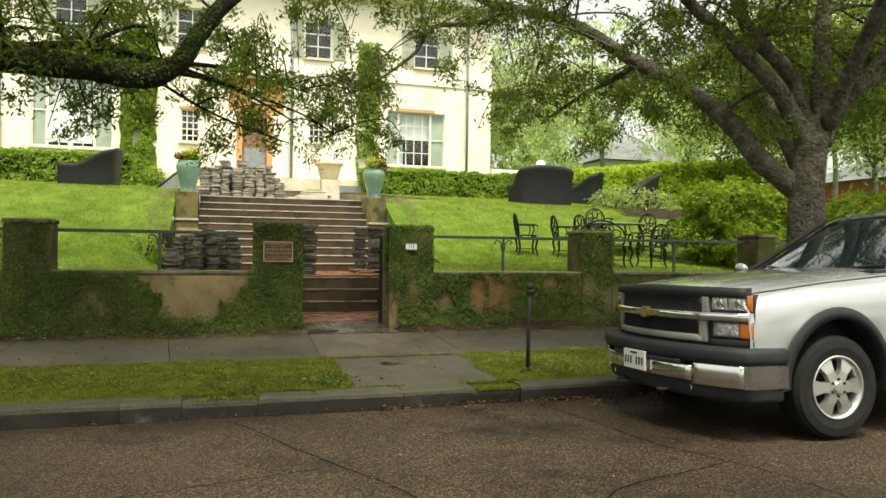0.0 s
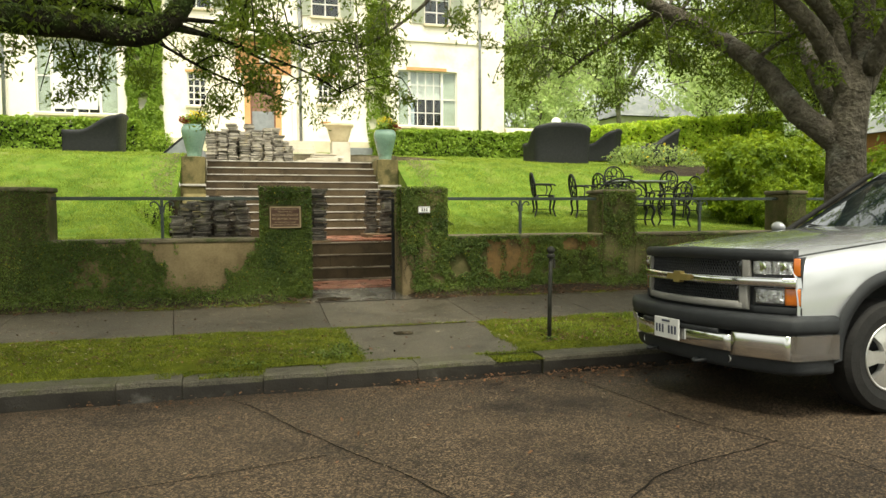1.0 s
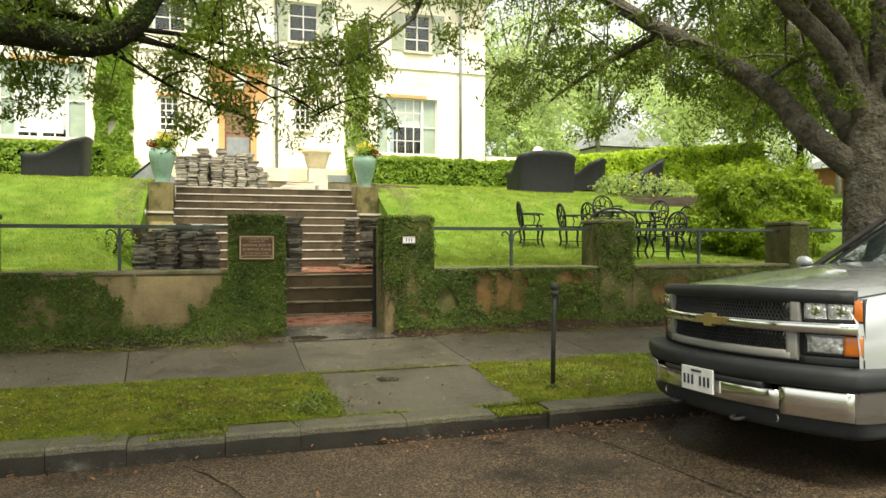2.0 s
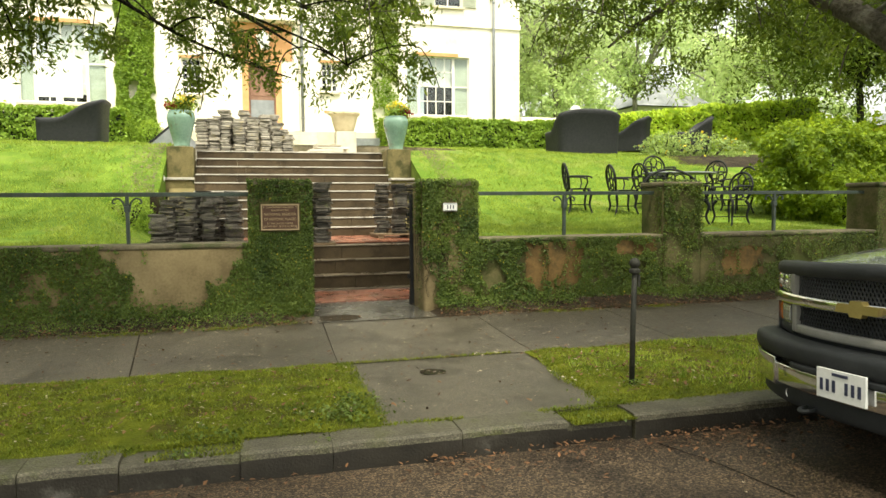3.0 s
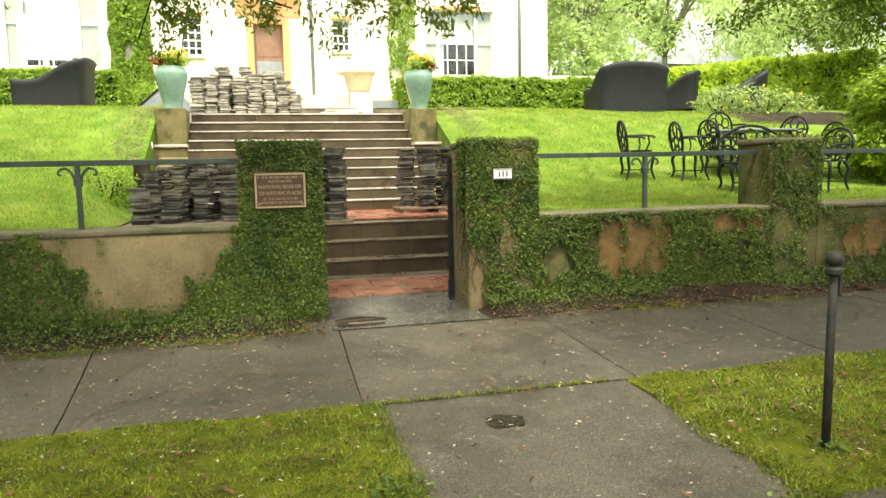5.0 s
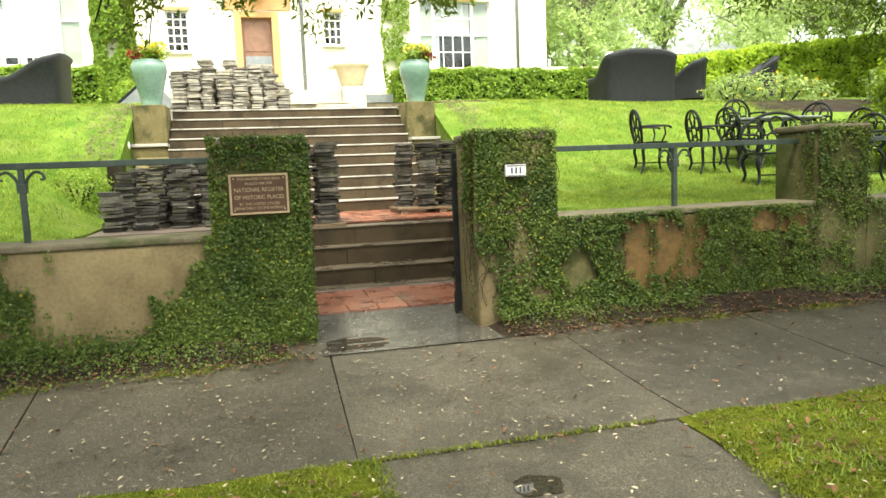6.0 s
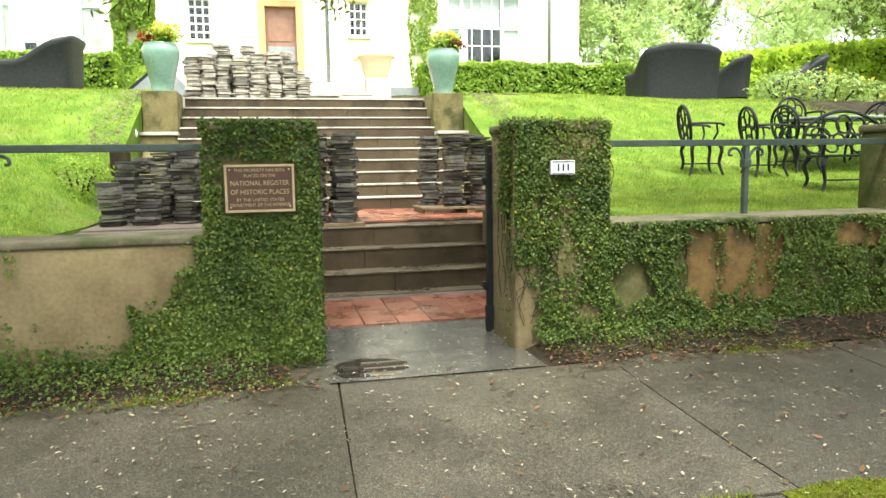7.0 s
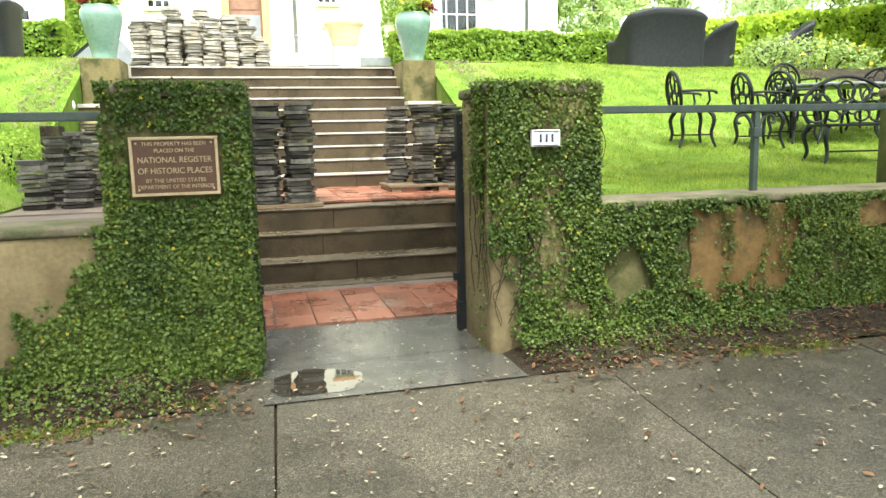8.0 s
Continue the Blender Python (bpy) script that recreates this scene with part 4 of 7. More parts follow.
for x in (-0.94, 4.14):
    prev = None
    for y in steps(10.6 if x < 0 else 12.95, 15.5, 20):
        cur = (bm.verts.new((x, y, 0.6)), bm.verts.new((x, y, lawn_z(x, y))))
        if prev:
            bm.faces.new((prev[0], cur[0], cur[1], prev[1]))
        prev = cur
struct("bank_edge", bm, M["turf"], "grassy edge of the bank beside the steps", "earth bank")
# retaining edge at the back of the landing
for a, b in ((-1.0, -0.8),):
    struct("landing_back", quick_box(a, b, 15.33, 15.6, 0.5, 1.72, 0.02), M["soil"], "earth bank at the back of the landing", "earth bank")

bm = bmesh.new()
for x in (-0.88, 5.205):
    prev = None
    for y in steps(17.9, 23.55, 16):
        cur = (bm.verts.new((x, y, 2.45)), bm.verts.new((x, y, lawn_z(x, y) + 0.01)))
        if prev:
            bm.faces.new((prev[0], cur[0], cur[1], prev[1]))
        prev = cur
struct("terrace_edge", bm, M["coping"], "low stone edge between lawn and terrace", "edging")
struct("terrace_back", quick_box(-0.9, 5.25, 23.52, 23.7, 2.5, 3.22, 0.01), M["coping"], "low stone wall at the back of the terrace", "wall")
pts = []
def add_grass(n, x0, x1, y0, y1):
    for _ in range(n):
        x, y = random.uniform(x0, x1), random.uniform(y0, y1)
        if corridor(x, y) or vnoise(x, y, 0.8) + 0.5 * vnoise(x, y + 7, 3) < -0.5:
            continue
        if (x < -0.6 and -1.9 < x and 15.6 < y < 17.9 and random.random() < 0.55) or (4.1 < x < 4.9 and 15.2 < y < 17.9 and random.random() < 0.6):
            continue
        pts.append((x, y, lawn_z(x, y) - 0.006))


add_grass(48000, 3.0, 9.5, 10.62, 14.5)
add_grass(16000, -4.5, 0.95, 10.62, 13.1)
add_grass(40000, 4.1, 11.5, 14.5, 18.8)
add_grass(36000, -7.0, -0.8, 13.0, 18.8)
add_grass(15000, 4.5, 12, 18.8, 23)
add_grass(9000, -8.0, -0.8, 18.8, 23)
add_grass(9000, 9.5, 14, 10.6, 16)
tagged(new("lawn_grass", blades("lawn_grass", pts, 0.040, 0.011, M["grass"], 1.25)), "short bright green lawn grass", "grass", kind="stuff")


# ---- the house ----
HY = 29.0
house = thing("house", "large cream stucco two-storey house with shutters", "house")


def holed_wall(bm, x0, x1, z0, z1, y0, y1, holes):
    xs = sorted({x0, x1, *[h[0] for h in holes], *[h[1] for h in holes]})
    zs = sorted({z0, z1, *[h[2] for h in holes], *[h[3] for h in holes]})
    for i in range(len(xs) - 1):
        for j in range(len(zs) - 1):
            cx, cz = (xs[i] + xs[i + 1]) / 2, (zs[j] + zs[j + 1]) / 2
            if any(h[0] < cx < h[1] and h[2] < cz < h[3] for h in holes):
                continue
            box(bm, xs[i], xs[i + 1], y0, y1, zs[j], zs[j + 1])
    bmesh.ops.remove_doubles(bm, verts=bm.verts[:], dist=0.0005)


WIN_S = [(-1.42, -0.76, 5.38, 6.62), (3.42, 4.02, 5.62, 6.66)]
WIN_B = [(6.62, 9.12, 4.85, 7.1), (-6.5, -3.8, 4.95, 7.6)]
WIN_U = [(7.75, 8.85, 9.0, 10.5), (3.2, 4.3, 9.0, 10.5), (-1.6, -0.5, 9.0, 10.5), (-5.8, -4.7, 9.0, 10.5), (-10.6, -9.5, 9.0, 10.5)]
DOOR = (0.78, 1.84, 4.2, 6.5)
WIN_X = [(-11.6, -9.2, 4.95, 7.6)]
bm = bmesh.new()
holed_wall(bm, -14.0, 11.2, 2.6, 11.6, HY, HY + 0.35, WIN_S + WIN_B + WIN_U + WIN_X + [DOOR])
part("wall", bm, M["house"], house)
part("side_wall", quick_box(10.85, 11.2, HY + 0.35, HY + 11, 2.6, 11.6), M["house"], house)
part("side_wall", quick_box(-14.0, -13.65, HY + 0.35, HY + 11, 2.6, 11.6), M["house"], house)
part("back_wall", quick_box(-14.0, 11.2, HY + 11, HY + 11.3, 2.6, 11.6), M["house"], house)
# dark sheets behind the windows stand for the rooms' shade
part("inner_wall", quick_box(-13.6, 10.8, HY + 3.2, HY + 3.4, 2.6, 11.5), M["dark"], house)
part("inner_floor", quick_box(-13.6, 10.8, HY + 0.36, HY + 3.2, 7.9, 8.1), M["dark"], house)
part("plinth", quick_box(-14.02, 11.22, HY - 0.05, HY, 2.6, 4.15, 0.01), M["trimstone"], house)
part("string_course", quick_box(-14.03, 11.23, HY - 0.06, HY, 8.25, 8.45, 0.015), M["house"], house)
part("eave", quick_box(-14.7, 11.9, HY - 0.7, HY + 11.9, 11.6, 11.85, 0.03), M["frame"], house)
bm = bmesh.new()
a = [bm.verts.new(p) for p in ((-14.8, HY - 0.8, 11.85), (12.0, HY - 0.8, 11.85), (12.0, HY + 12, 11.85), (-14.8, HY + 12, 11.85))]
r = [bm.verts.new(p) for p in ((-9.0, HY + 5.6, 15.2), (6.2, HY + 5.6, 15.2))]
for f in ((a[0], a[1], r[1], r[0]), (a[2], a[3], r[0], r[1]), (a[1], a[2], r[1]), (a[3], a[0], r[0])):
    bm.faces.new(f)
part("roof", bm, M["roof"], house)


def window(x0, x1, z0, z1, nx, nz, back, frame_mat, bar=0.028, deep=0.12):
    w = part("window", quick_box(x0, x1, HY + 0.02, HY + 0.03, z0 - 0.07, z0, 0.0), M["trimstone"], house)
    bm = bmesh.new()
    t = 0.05
    for b in ((x0, x0 + t, z0, z1), (x1 - t, x1, z0, z1), (x0 + t, x1 - t, z0, z0 + t), (x0 + t, x1 - t, z1 - t, z1)):
        box(bm, b[0], b[1], HY + deep, HY + deep + 0.05, b[2], b[3])
    part("frame", bm, frame_mat, w)
    for i in range(1, nx):
        x = x0 + (x1 - x0) * i / nx
        part("bar", quick_box(x - bar / 2, x + bar / 2, HY + deep + 0.01, HY + deep + 0.04, z0 + t, z1 - t), frame_mat, w)
    for j in range(1, nz):
        z = z0 + (z1 - z0) * j / nz
        part("bar", quick_box(x0 + t, x1 - t, HY + deep + 0.008, HY + deep + 0.042, z - bar / 2, z + bar / 2), frame_mat, w)
    g = part("pane", quick_box(x0 + t, x1 - t, HY + deep + 0.02, HY + deep + 0.026, z0 + t, z1 - t), M["glass"], w)
    g.visible_shadow = False
    if back:
        part("blind", quick_box(x0 + t, x1 - t, HY + deep + 0.14, HY + deep + 0.16, back[0], back[1]), M[back[2]], w)
    return w


def shutter(x0, x1, z0, z1, w):
    s = part("shutter", quick_box(x0, x1, HY - 0.05, HY - 0.004, z0, z1, 0.006), M["shutter"], w, "sage green louvred shutter")
    n = int((z1 - z0) / 0.09)
    for half in (0, 1):
        bm = bmesh.new()
        for i in range(n // 2 - 1):
            z = z0 + 0.08 + (i + half * (n // 2)) * 0.09
            box(bm, x0 + 0.06, x1 - 0.06, HY - 0.066, HY - 0.04, z, z + 0.055)
        part("louvres", bm, M["shutter"], s)


for x0, x1, z0, z1 in WIN_S:
    w = window(x0, x1, z0, z1, 3, 5 if z1 - z0 > 1.1 else 4, None, M["frame"], 0.045)
    part("lintel", quick_box(x0 - 0.08, x1 + 0.08, HY - 0.03, HY - 0.002, z1, z1 + 0.1, 0.01), M["terracotta"], w)
    part("sill", quick_box(x0 - 0.08, x1 + 0.08, HY - 0.09, HY - 0.002, z0 - 0.1, z0 - 0.02, 0.01), M["trimstone"], w)
for k, (x0, x1, z0, z1) in enumerate(WIN_B + WIN_X):
    w = window(x0 + 0.5, x1 - 0.62, z0, z1, 4, 4, (z0 + (z1 - z0) * (0.5 if k == 0 else 0.12), z1 - 0.05, "frame"), M["frame"], 0.035)
    for a, b in ((x0, x0 + 0.5), (x1 - 0.62, x1)):
        w2 = window(a, b, z0, z1, 1, 2, None, M["frame"], 0.05, 0.1)
        part("panel", quick_box(a + 0.05, b - 0.05, HY + 0.16, HY + 0.2, z0 + 0.05, z1 - 0.05), M["shutter"], w2, "sage green panel behind glass")
    part("lintel", quick_box(x0 + 0.35, x1 - 0.45, HY - 0.03, HY - 0.002, z1 + 0.0, z1 + 0.13, 0.01), M["terracotta"], w)
    part("sill", quick_box(x0 - 0.06, x1 + 0.06, HY - 0.1, HY - 0.002, z0 - 0.1, z0 - 0.01, 0.01), M["trimstone"], w)
    if k == 0:
        part("curtain", quick_box(x0 + 0.6, x0 + 0.75, HY + 0.3, HY + 0.34, z0, z1), M["curtain"], w)
for x0, x1, z0, z1 in WIN_U:
    w = window(x0, x1, z0, z1, 2, 3, None, M["frame"], 0.04)
    shutter(x0 - 0.55, x0 - 0.02, z0, z1, w)
    shutter(x1 + 0.02, x1 + 0.55, z0, z1, w)
    part("sill", quick_box(x0 - 0.06, x1 + 0.06, HY - 0.1, HY - 0.002, z0 - 0.1, z0 - 0.02, 0.01), M["trimstone"], w)
# front door with ochre surround and lantern panel
door = part("door", quick_box(0.84, 1.78, HY + 0.12, HY + 0.18, 4.2, 6.44, 0.005), M["door"], house, "brown panelled front door with grey lower screen")
part("screen", quick_box(0.9, 1.72, HY + 0.1, HY + 0.118, 4.28, 5.25, 0.004), M["doorglass"], door)
part("upper_panel", quick_box(0.92, 1.70, HY + 0.105, HY + 0.118, 5.4, 6.34, 0.008), M["door"], door)
for a, b, z0, z1 in ((0.62, 0.84, 4.2, 6.62), (1.78, 2.0, 4.2, 6.62), (0.84, 1.78, 6.44, 6.62)):
    part("door_frame", quick_box(a, b, HY - 0.04, HY + 0.18, z0, z1, 0.008), M["terracotta"], door)
part("ochre_panel", quick_box(0.32, 2.38, HY - 0.03, HY - 0.003, 6.66, 7.95, 0.01), M["terracotta"], house, "ochre painted panel above the door")
part("hood", quick_box(0.1, 2.6, HY - 0.5, HY - 0.002, 7.98, 8.16, 0.02), M["house"], house)
lantern = part("lantern", lathe(bmesh.new(), [(0.17, 0.0), (0.24, 0.42), (0.26, 0.46), (0.10, 0.6), (0.03, 0.66)], 6, 1.38, HY - 0.3, 6.98), M["globe"], house, "hanging white glass lantern", False)
part("hook", tube(bmesh.new(), [(1.38, HY - 0.3, 7.63), (1.38, HY - 0.3, 7.98)], 0.012), M["blackiron"], lantern)
part("pilaster", quick_box(2.42, 2.58, HY - 0.10, HY - 0.002, 4.15, 8.24, 0.012), M["house"], house)
part("pilaster", quick_box(-0.05, 0.2, HY - 0.10, HY - 0.002, 4.15, 8.24, 0.012), M["house"], house)
for x in (2.72, 10.08, -7.48):
    bm = tube(bmesh.new(), [(x, HY - 0.12, 3.6), (x, HY - 0.12, 11.6)], 0.055, segs=10)
    for z in (4.6, 6.8, 9.2):
        lathe(bm, [(0.07, 0), (0.07, 0.05)], 10, x, HY - 0.12, z)
    part("downpipe", bm, M["pipe"], house, "", True)
part("wall_vent", quick_box(3.5, 3.9, HY - 0.03, HY - 0.002, 4.85, 4.92), M["terracotta"], house)
struct("side_garden_wall", quick_box(11.25, 13.6, HY - 0.1, HY + 0.2, 3.0, 4.88, 0.02), M["house"], "low cream garden wall beside the house", "wall")

# ivy climbing the house
def vine(name, x0, x1, z0, z1, n, size, label, thick):
    pts = []
    for _ in range(n):
        z = random.uniform(z0, z1)
        e = 0.12 * vnoise(z, 1.0, 1.5)
        x = random.uniform(x0 + e, x1 + e * 0.6)
        if vnoise(x, z, 2.2) < -0.45:
            continue
        c = 1 - abs((x - (x0 + x1) / 2) / ((x1 - x0) / 2)) ** 3
        pts.append((x, HY - 0.03 - random.random() * thick * max(0.1, c), z))
    tagged(new(name, leaves(name, pts, size, M["boxleaf"], np.array([0, -1.4, 0.4]), 0.9, 0.8, 0.5)), label, "climbing vine", kind="stuff")


vine("vine", -3.5, -2.28, 3.7, 9.6, 22000, 0.075, "dense green creeper climbing the house wall", 0.45)
vine("vine", 5.35, 6.3, 3.7, 9.8, 5200, 0.075, "sparse green creeper on the house wall", 0.25)

# white notice board on a post
nb = thing("notice_board", "plain white notice board on a white post", "sign board")
part("board", quick_box(-5.3, -4.0, 26.0, 26.04, 4.72, 5.9, 0.006), M["white"], nb)
part("post", quick_box(-4.72, -4.58, 25.98, 26.06, 3.2, 4.74, 0.006), M["white"], nb)


# ---- hedges and shrubs ----
def hedge(name, x0, x1, y0, y1, z0, ztop, n, size, material, label, bumpy=0.12, round_top=0.0):
    h = thing(name, label, "hedge")
    # added near-black boxes give the deep shade between the leaves
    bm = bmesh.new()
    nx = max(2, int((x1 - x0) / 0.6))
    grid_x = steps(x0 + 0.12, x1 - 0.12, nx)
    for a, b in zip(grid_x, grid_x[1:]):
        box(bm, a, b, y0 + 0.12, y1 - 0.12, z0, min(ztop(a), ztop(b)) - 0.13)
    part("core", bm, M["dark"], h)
    pts, nr = [], []
    W, D = x1 - x0, y1 - y0
    for _ in range(n):
        x = random.uniform(x0, x1)
        H = ztop(x) - z0
        u = random.random() * (2 * H + D)
        bump = bumpy * vnoise(x, u, 1.6) + 0.06 * vnoise(x, u, 5)
        if u < H:
            p, q = (x, y0 - bump, z0 + u), (0, -1, 0.3)
        elif u < H + D:
            p, q = (x, y0 + u - H, z0 + H + bump - round_top * ((u - H) / D * 2 - 1) ** 2), (0, -0.2, 1)
        else:
            p, q = (x, y1 + bump, z0 + u - H - D), (0, 1, 0.3)
        pts.append((p[0], p[1] + random.uniform(-0.03, 0.06), p[2] + random.uniform(-0.05, 0.03)))
        nr.append(q)
    for side, qx in ((x0, -1), (x1, 1)):
        for _ in range(int(n * D / (W * 2))):
            y, z = random.uniform(y0, y1), random.uniform(z0, ztop(side))
            pts.append((side + qx * bumpy * vnoise(y, z, 2), y, z))
            nr.append((qx, 0, 0.3))
    ob = new("foliage", leaves("foliage", pts, size, material, np.array(nr) * 1.1, 0.9, 0.7))
    ob.parent = h
    return h


hedge("hedge", 4.75, 10.9, 24.0, 24.95, 3.2, lambda x: 4.12 + 0.03 * vnoise(x, 0, 1.2), 15000, 0.10, M["boxleaf"], "clipped bright green box hedge before the house")
hedge("hedge", -11, -2.55, 24.0, 24.95, 3.2, lambda x: 4.2 + 0.03 * vnoise(x, 0, 1.2), 17000, 0.10, M["boxleaf"], "clipped bright green box hedge before the house")
hedge("hedge", 12.2, 21.5, 24.6, 26.6, 2.9, lambda x: 4.45 + 0.1 * (x - 12.2), 34000, 0.13, M["sunleaf"], "tall clipped hedge along the garden side", 0.2, 0.25)


def shrub(name, c, r, n, size, material, label, core=True, flowers=None):
    s = thing(name, label, "shrub")
    bm = bmesh.new()
    for k in range(7):
        q = 2 * math.pi * k / 7
        tip = (c[0] + r[0] * 0.5 * math.cos(q), c[1] + r[1] * 0.5 * math.sin(q), c[2] + r[2] * 0.45)
        tube(bm, smooth_path([(c[0] + 0.05 * math.cos(q), c[1] + 0.05 * math.sin(q), c[2] - r[2]), (c[0] + r[0] * 0.25 * math.cos(q), c[1] + r[1] * 0.25 * math.sin(q), c[2] - r[2] * 0.3), tip], 3), 0.03, 0.008, 5)
    part("stems", bm, M["darkbark"], s)
    d = rng.normal(size=(n, 3))
    d /= np.linalg.norm(d, axis=1, keepdims=True)
    rad = np.array([0.75 + 0.34 * noise.noise(Vector(v) * 2.4 + Vector(c)) + 0.22 * noise.noise(Vector(v) * 5.5) for v in d])
    inner = rng.uniform(0.72, 1.0, n) ** 0.5
    p = np.array(c) + d * np.array(r) * (rad * inner)[:, None] * 1.15
    keep = p[:, 2] > c[2] - r[2] * 0.96
    ob = new("foliage", leaves("foliage", p[keep], size, material, d[keep] * 0.9 + np.array([0, 0, 0.5]), 0.8, 0.5))
    ob.parent = s
    if flowers:
        k = rng.integers(0, n, flowers[1])
        ob = new("blossom", leaves("blossom", p[k] + d[k] * 0.05, flowers[2], flowers[0], None, 1.0, 0.9))
        tagged(ob, kind="stuff").parent = s
    return s


shrub("bush", (11.3, 13.45, 2.05), (1.75, 1.15, 1.2), 17000, 0.105, M["bushleaf"], "large rounded yellow-green bush behind the wall")
shrub("bush", (10.6, 12.2, 1.5), (0.75, 0.6, 0.55), 5200, 0.07, M["bushleaf"], "smaller green bush spilling towards the railing")
shrub("bush", (13.9, 12.4, 1.9), (1.4, 1.1, 1.0), 7000, 0.10, M["bushleaf"], "rounded green bush behind the wall")
shrub("flowering_shrub", (12.3, 18.7, 2.85), (1.5, 0.8, 0.5), 1900, 0.085, M["paleleaf"], "loose pale green shrub with small yellow flowers", flowers=(M["yellow"], 34, 0.07))
shrub("flowering_shrub", (10.9, 18.4, 2.85), (0.7, 0.6, 0.45), 1500, 0.08, M["paleleaf"], "loose pale green shrub at the edge of the bank", flowers=(M["yellow"], 12, 0.07))
shrub("flowering_shrub", (14.4, 17.5, 2.85), (0.9, 0.7, 0.7), 1600, 0.09, M["paleleaf"], "pale feathery shrub beside the bush")
shrub("low_shrub", (-1.35, 15.2, 1.35), (0.5, 0.45, 0.35), 1600, 0.05, M["boxleaf"], "low dark green plant at the foot of the bank")
shrub("low_shrub", (-1.95, 24.2, 3.5), (0.4, 0.4, 0.45), 1200, 0.08, M["boxleaf"], "small round clipped shrub by the hedge")
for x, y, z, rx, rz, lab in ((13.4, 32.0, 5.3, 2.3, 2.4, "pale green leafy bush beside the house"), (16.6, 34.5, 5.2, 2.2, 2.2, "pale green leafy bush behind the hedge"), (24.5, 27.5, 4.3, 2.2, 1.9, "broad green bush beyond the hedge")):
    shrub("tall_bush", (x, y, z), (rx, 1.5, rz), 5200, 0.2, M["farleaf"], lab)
# dry twigs on the bank beside the steps
pts = []
for _ in range(1100):
    sx = random.choice((-1, 1))
    x = (-0.95 - abs(random.gauss(0, 0.28))) if sx < 0 else (4.3 + abs(random.gauss(0, 0.25)))
    y = random.uniform(15.4, 18.0)
    pts.append((x, y, lawn_z(x, y) + random.random() * 0.04))
tagged(new("bank_litter", leaves("bank_litter", pts, 0.05, M["dryleaf"], np.array([0, -1.5, 3.0]), 0.6, 0.4)), "dry brown leaves on the bank beside the steps", "leaf litter", kind="stuff")
bm = bmesh.new()
grid(bm, steps(10.3, 15.5, 8), steps(16.6, 20.5, 6), lambda x, y: lawn_z(x, y) + 0.035 + (-0.06 if x < 10.5 or x > 15.3 or y < 16.8 or y > 20.3 else 0))
struct("flower_bed", bm, M["soil"], "brown mulched flower bed at the edge of the lawn", "flower bed", True)


# ---- trees ----
def tree(name, limbs, label, bark, leaf, sub, sub_len, twigs, per_twig, size, droop, start=0.3, spray=0.32, min_z=None, leaf_clear=None):
    t = thing(name, label, "tree")
    bm = bmesh.new()
    first = limbs[0]
    tube(bm, smooth_path(first[0], 4), first[1], first[2], 14, 0.06)
    part("trunk", bm, bark, t, smooth=True)
    pts = []
    for pl, r0, r1 in limbs[1:]:
        high = sum(p[2] for p in pl) / len(pl) > 6.3 or not leaf_clear
        n_sub = sub if r0 > 0.055 or not leaf_clear else int(sub * 0.5)
        # high limbs get extra leaves to shade the street below
        n_leaf = int(per_twig * (1.0 if not leaf_clear else 2.2 if high else 1.0))
        bm = bmesh.new()
        P = smooth_path(pl, 6)
        tube(bm, P, r0, r1, 10, 0.07)
        for _ in range(n_sub):
            i = int(len(P) * random.uniform(start, 1.0))
            i = min(i, len(P) - 1)
            p = P[i]
            d = Vector((random.gauss(0, 1), random.gauss(0, 1), random.gauss(0.15, 0.6))).normalized()
            L = sub_len * random.uniform(0.5, 1.2)
            B = [p, p + d * L * 0.4 + Vector((0, 0, 0.1)), p + d * L * 0.8, p + d * L + Vector((0, 0, -droop * L))]
            if leaf_clear and (leaf_clear(B[-1]) or leaf_clear(B[2])):
                continue
            B = smooth_path(B, 3)
            f = 1 - i / len(P)
            tube(bm, B, max(0.012, r0 * 0.22 * (0.4 + f)), 0.006, 6)
            for _ in range(twigs):
                b = B[random.randint(2, len(B) - 1)]
                e = Vector((random.gauss(0, 1), random.gauss(0, 1), random.gauss(-0.2, 0.6))).normalized()
                l = random.uniform(0.3, 0.75)
                tip = b + e * l + Vector((0, 0, -droop * l))
                if leaf_clear and leaf_clear(tip):
                    continue
                tube(bm, [b, (b + tip) / 2 + Vector((0, 0, 0.04)), tip], 0.006, 0.003, 4)
                for _ in range(n_leaf):
                    u = random.random() ** 0.7
                    q = b.lerp(tip, u) + Vector((random.gauss(0, spray), random.gauss(0, spray), random.gauss(0, spray * 0.7))) * 0.5
                    if min_z and q.z < min_z:
                        continue
                    if leaf_clear and leaf_clear(q):
                        continue
                    pts.append(q)
        part("limb", bm, bark, t, smooth=True)
    ob = new("crown", leaves("crown", np.array([tuple(p) for p in pts]), size, leaf, None, 1.0, 0.34, 0.8))
    ob.parent = t
    return t


def low_leaf(q):
    """The crowns are lifted clear of the pavement, the road and the parked truck."""
    return q.z < (2.75 if q.y > 10.3 else 2.85) + 0.2 * vnoise(q.x, q.y, 1.5) or (q.y < 6.5 and q.z < 3.9)


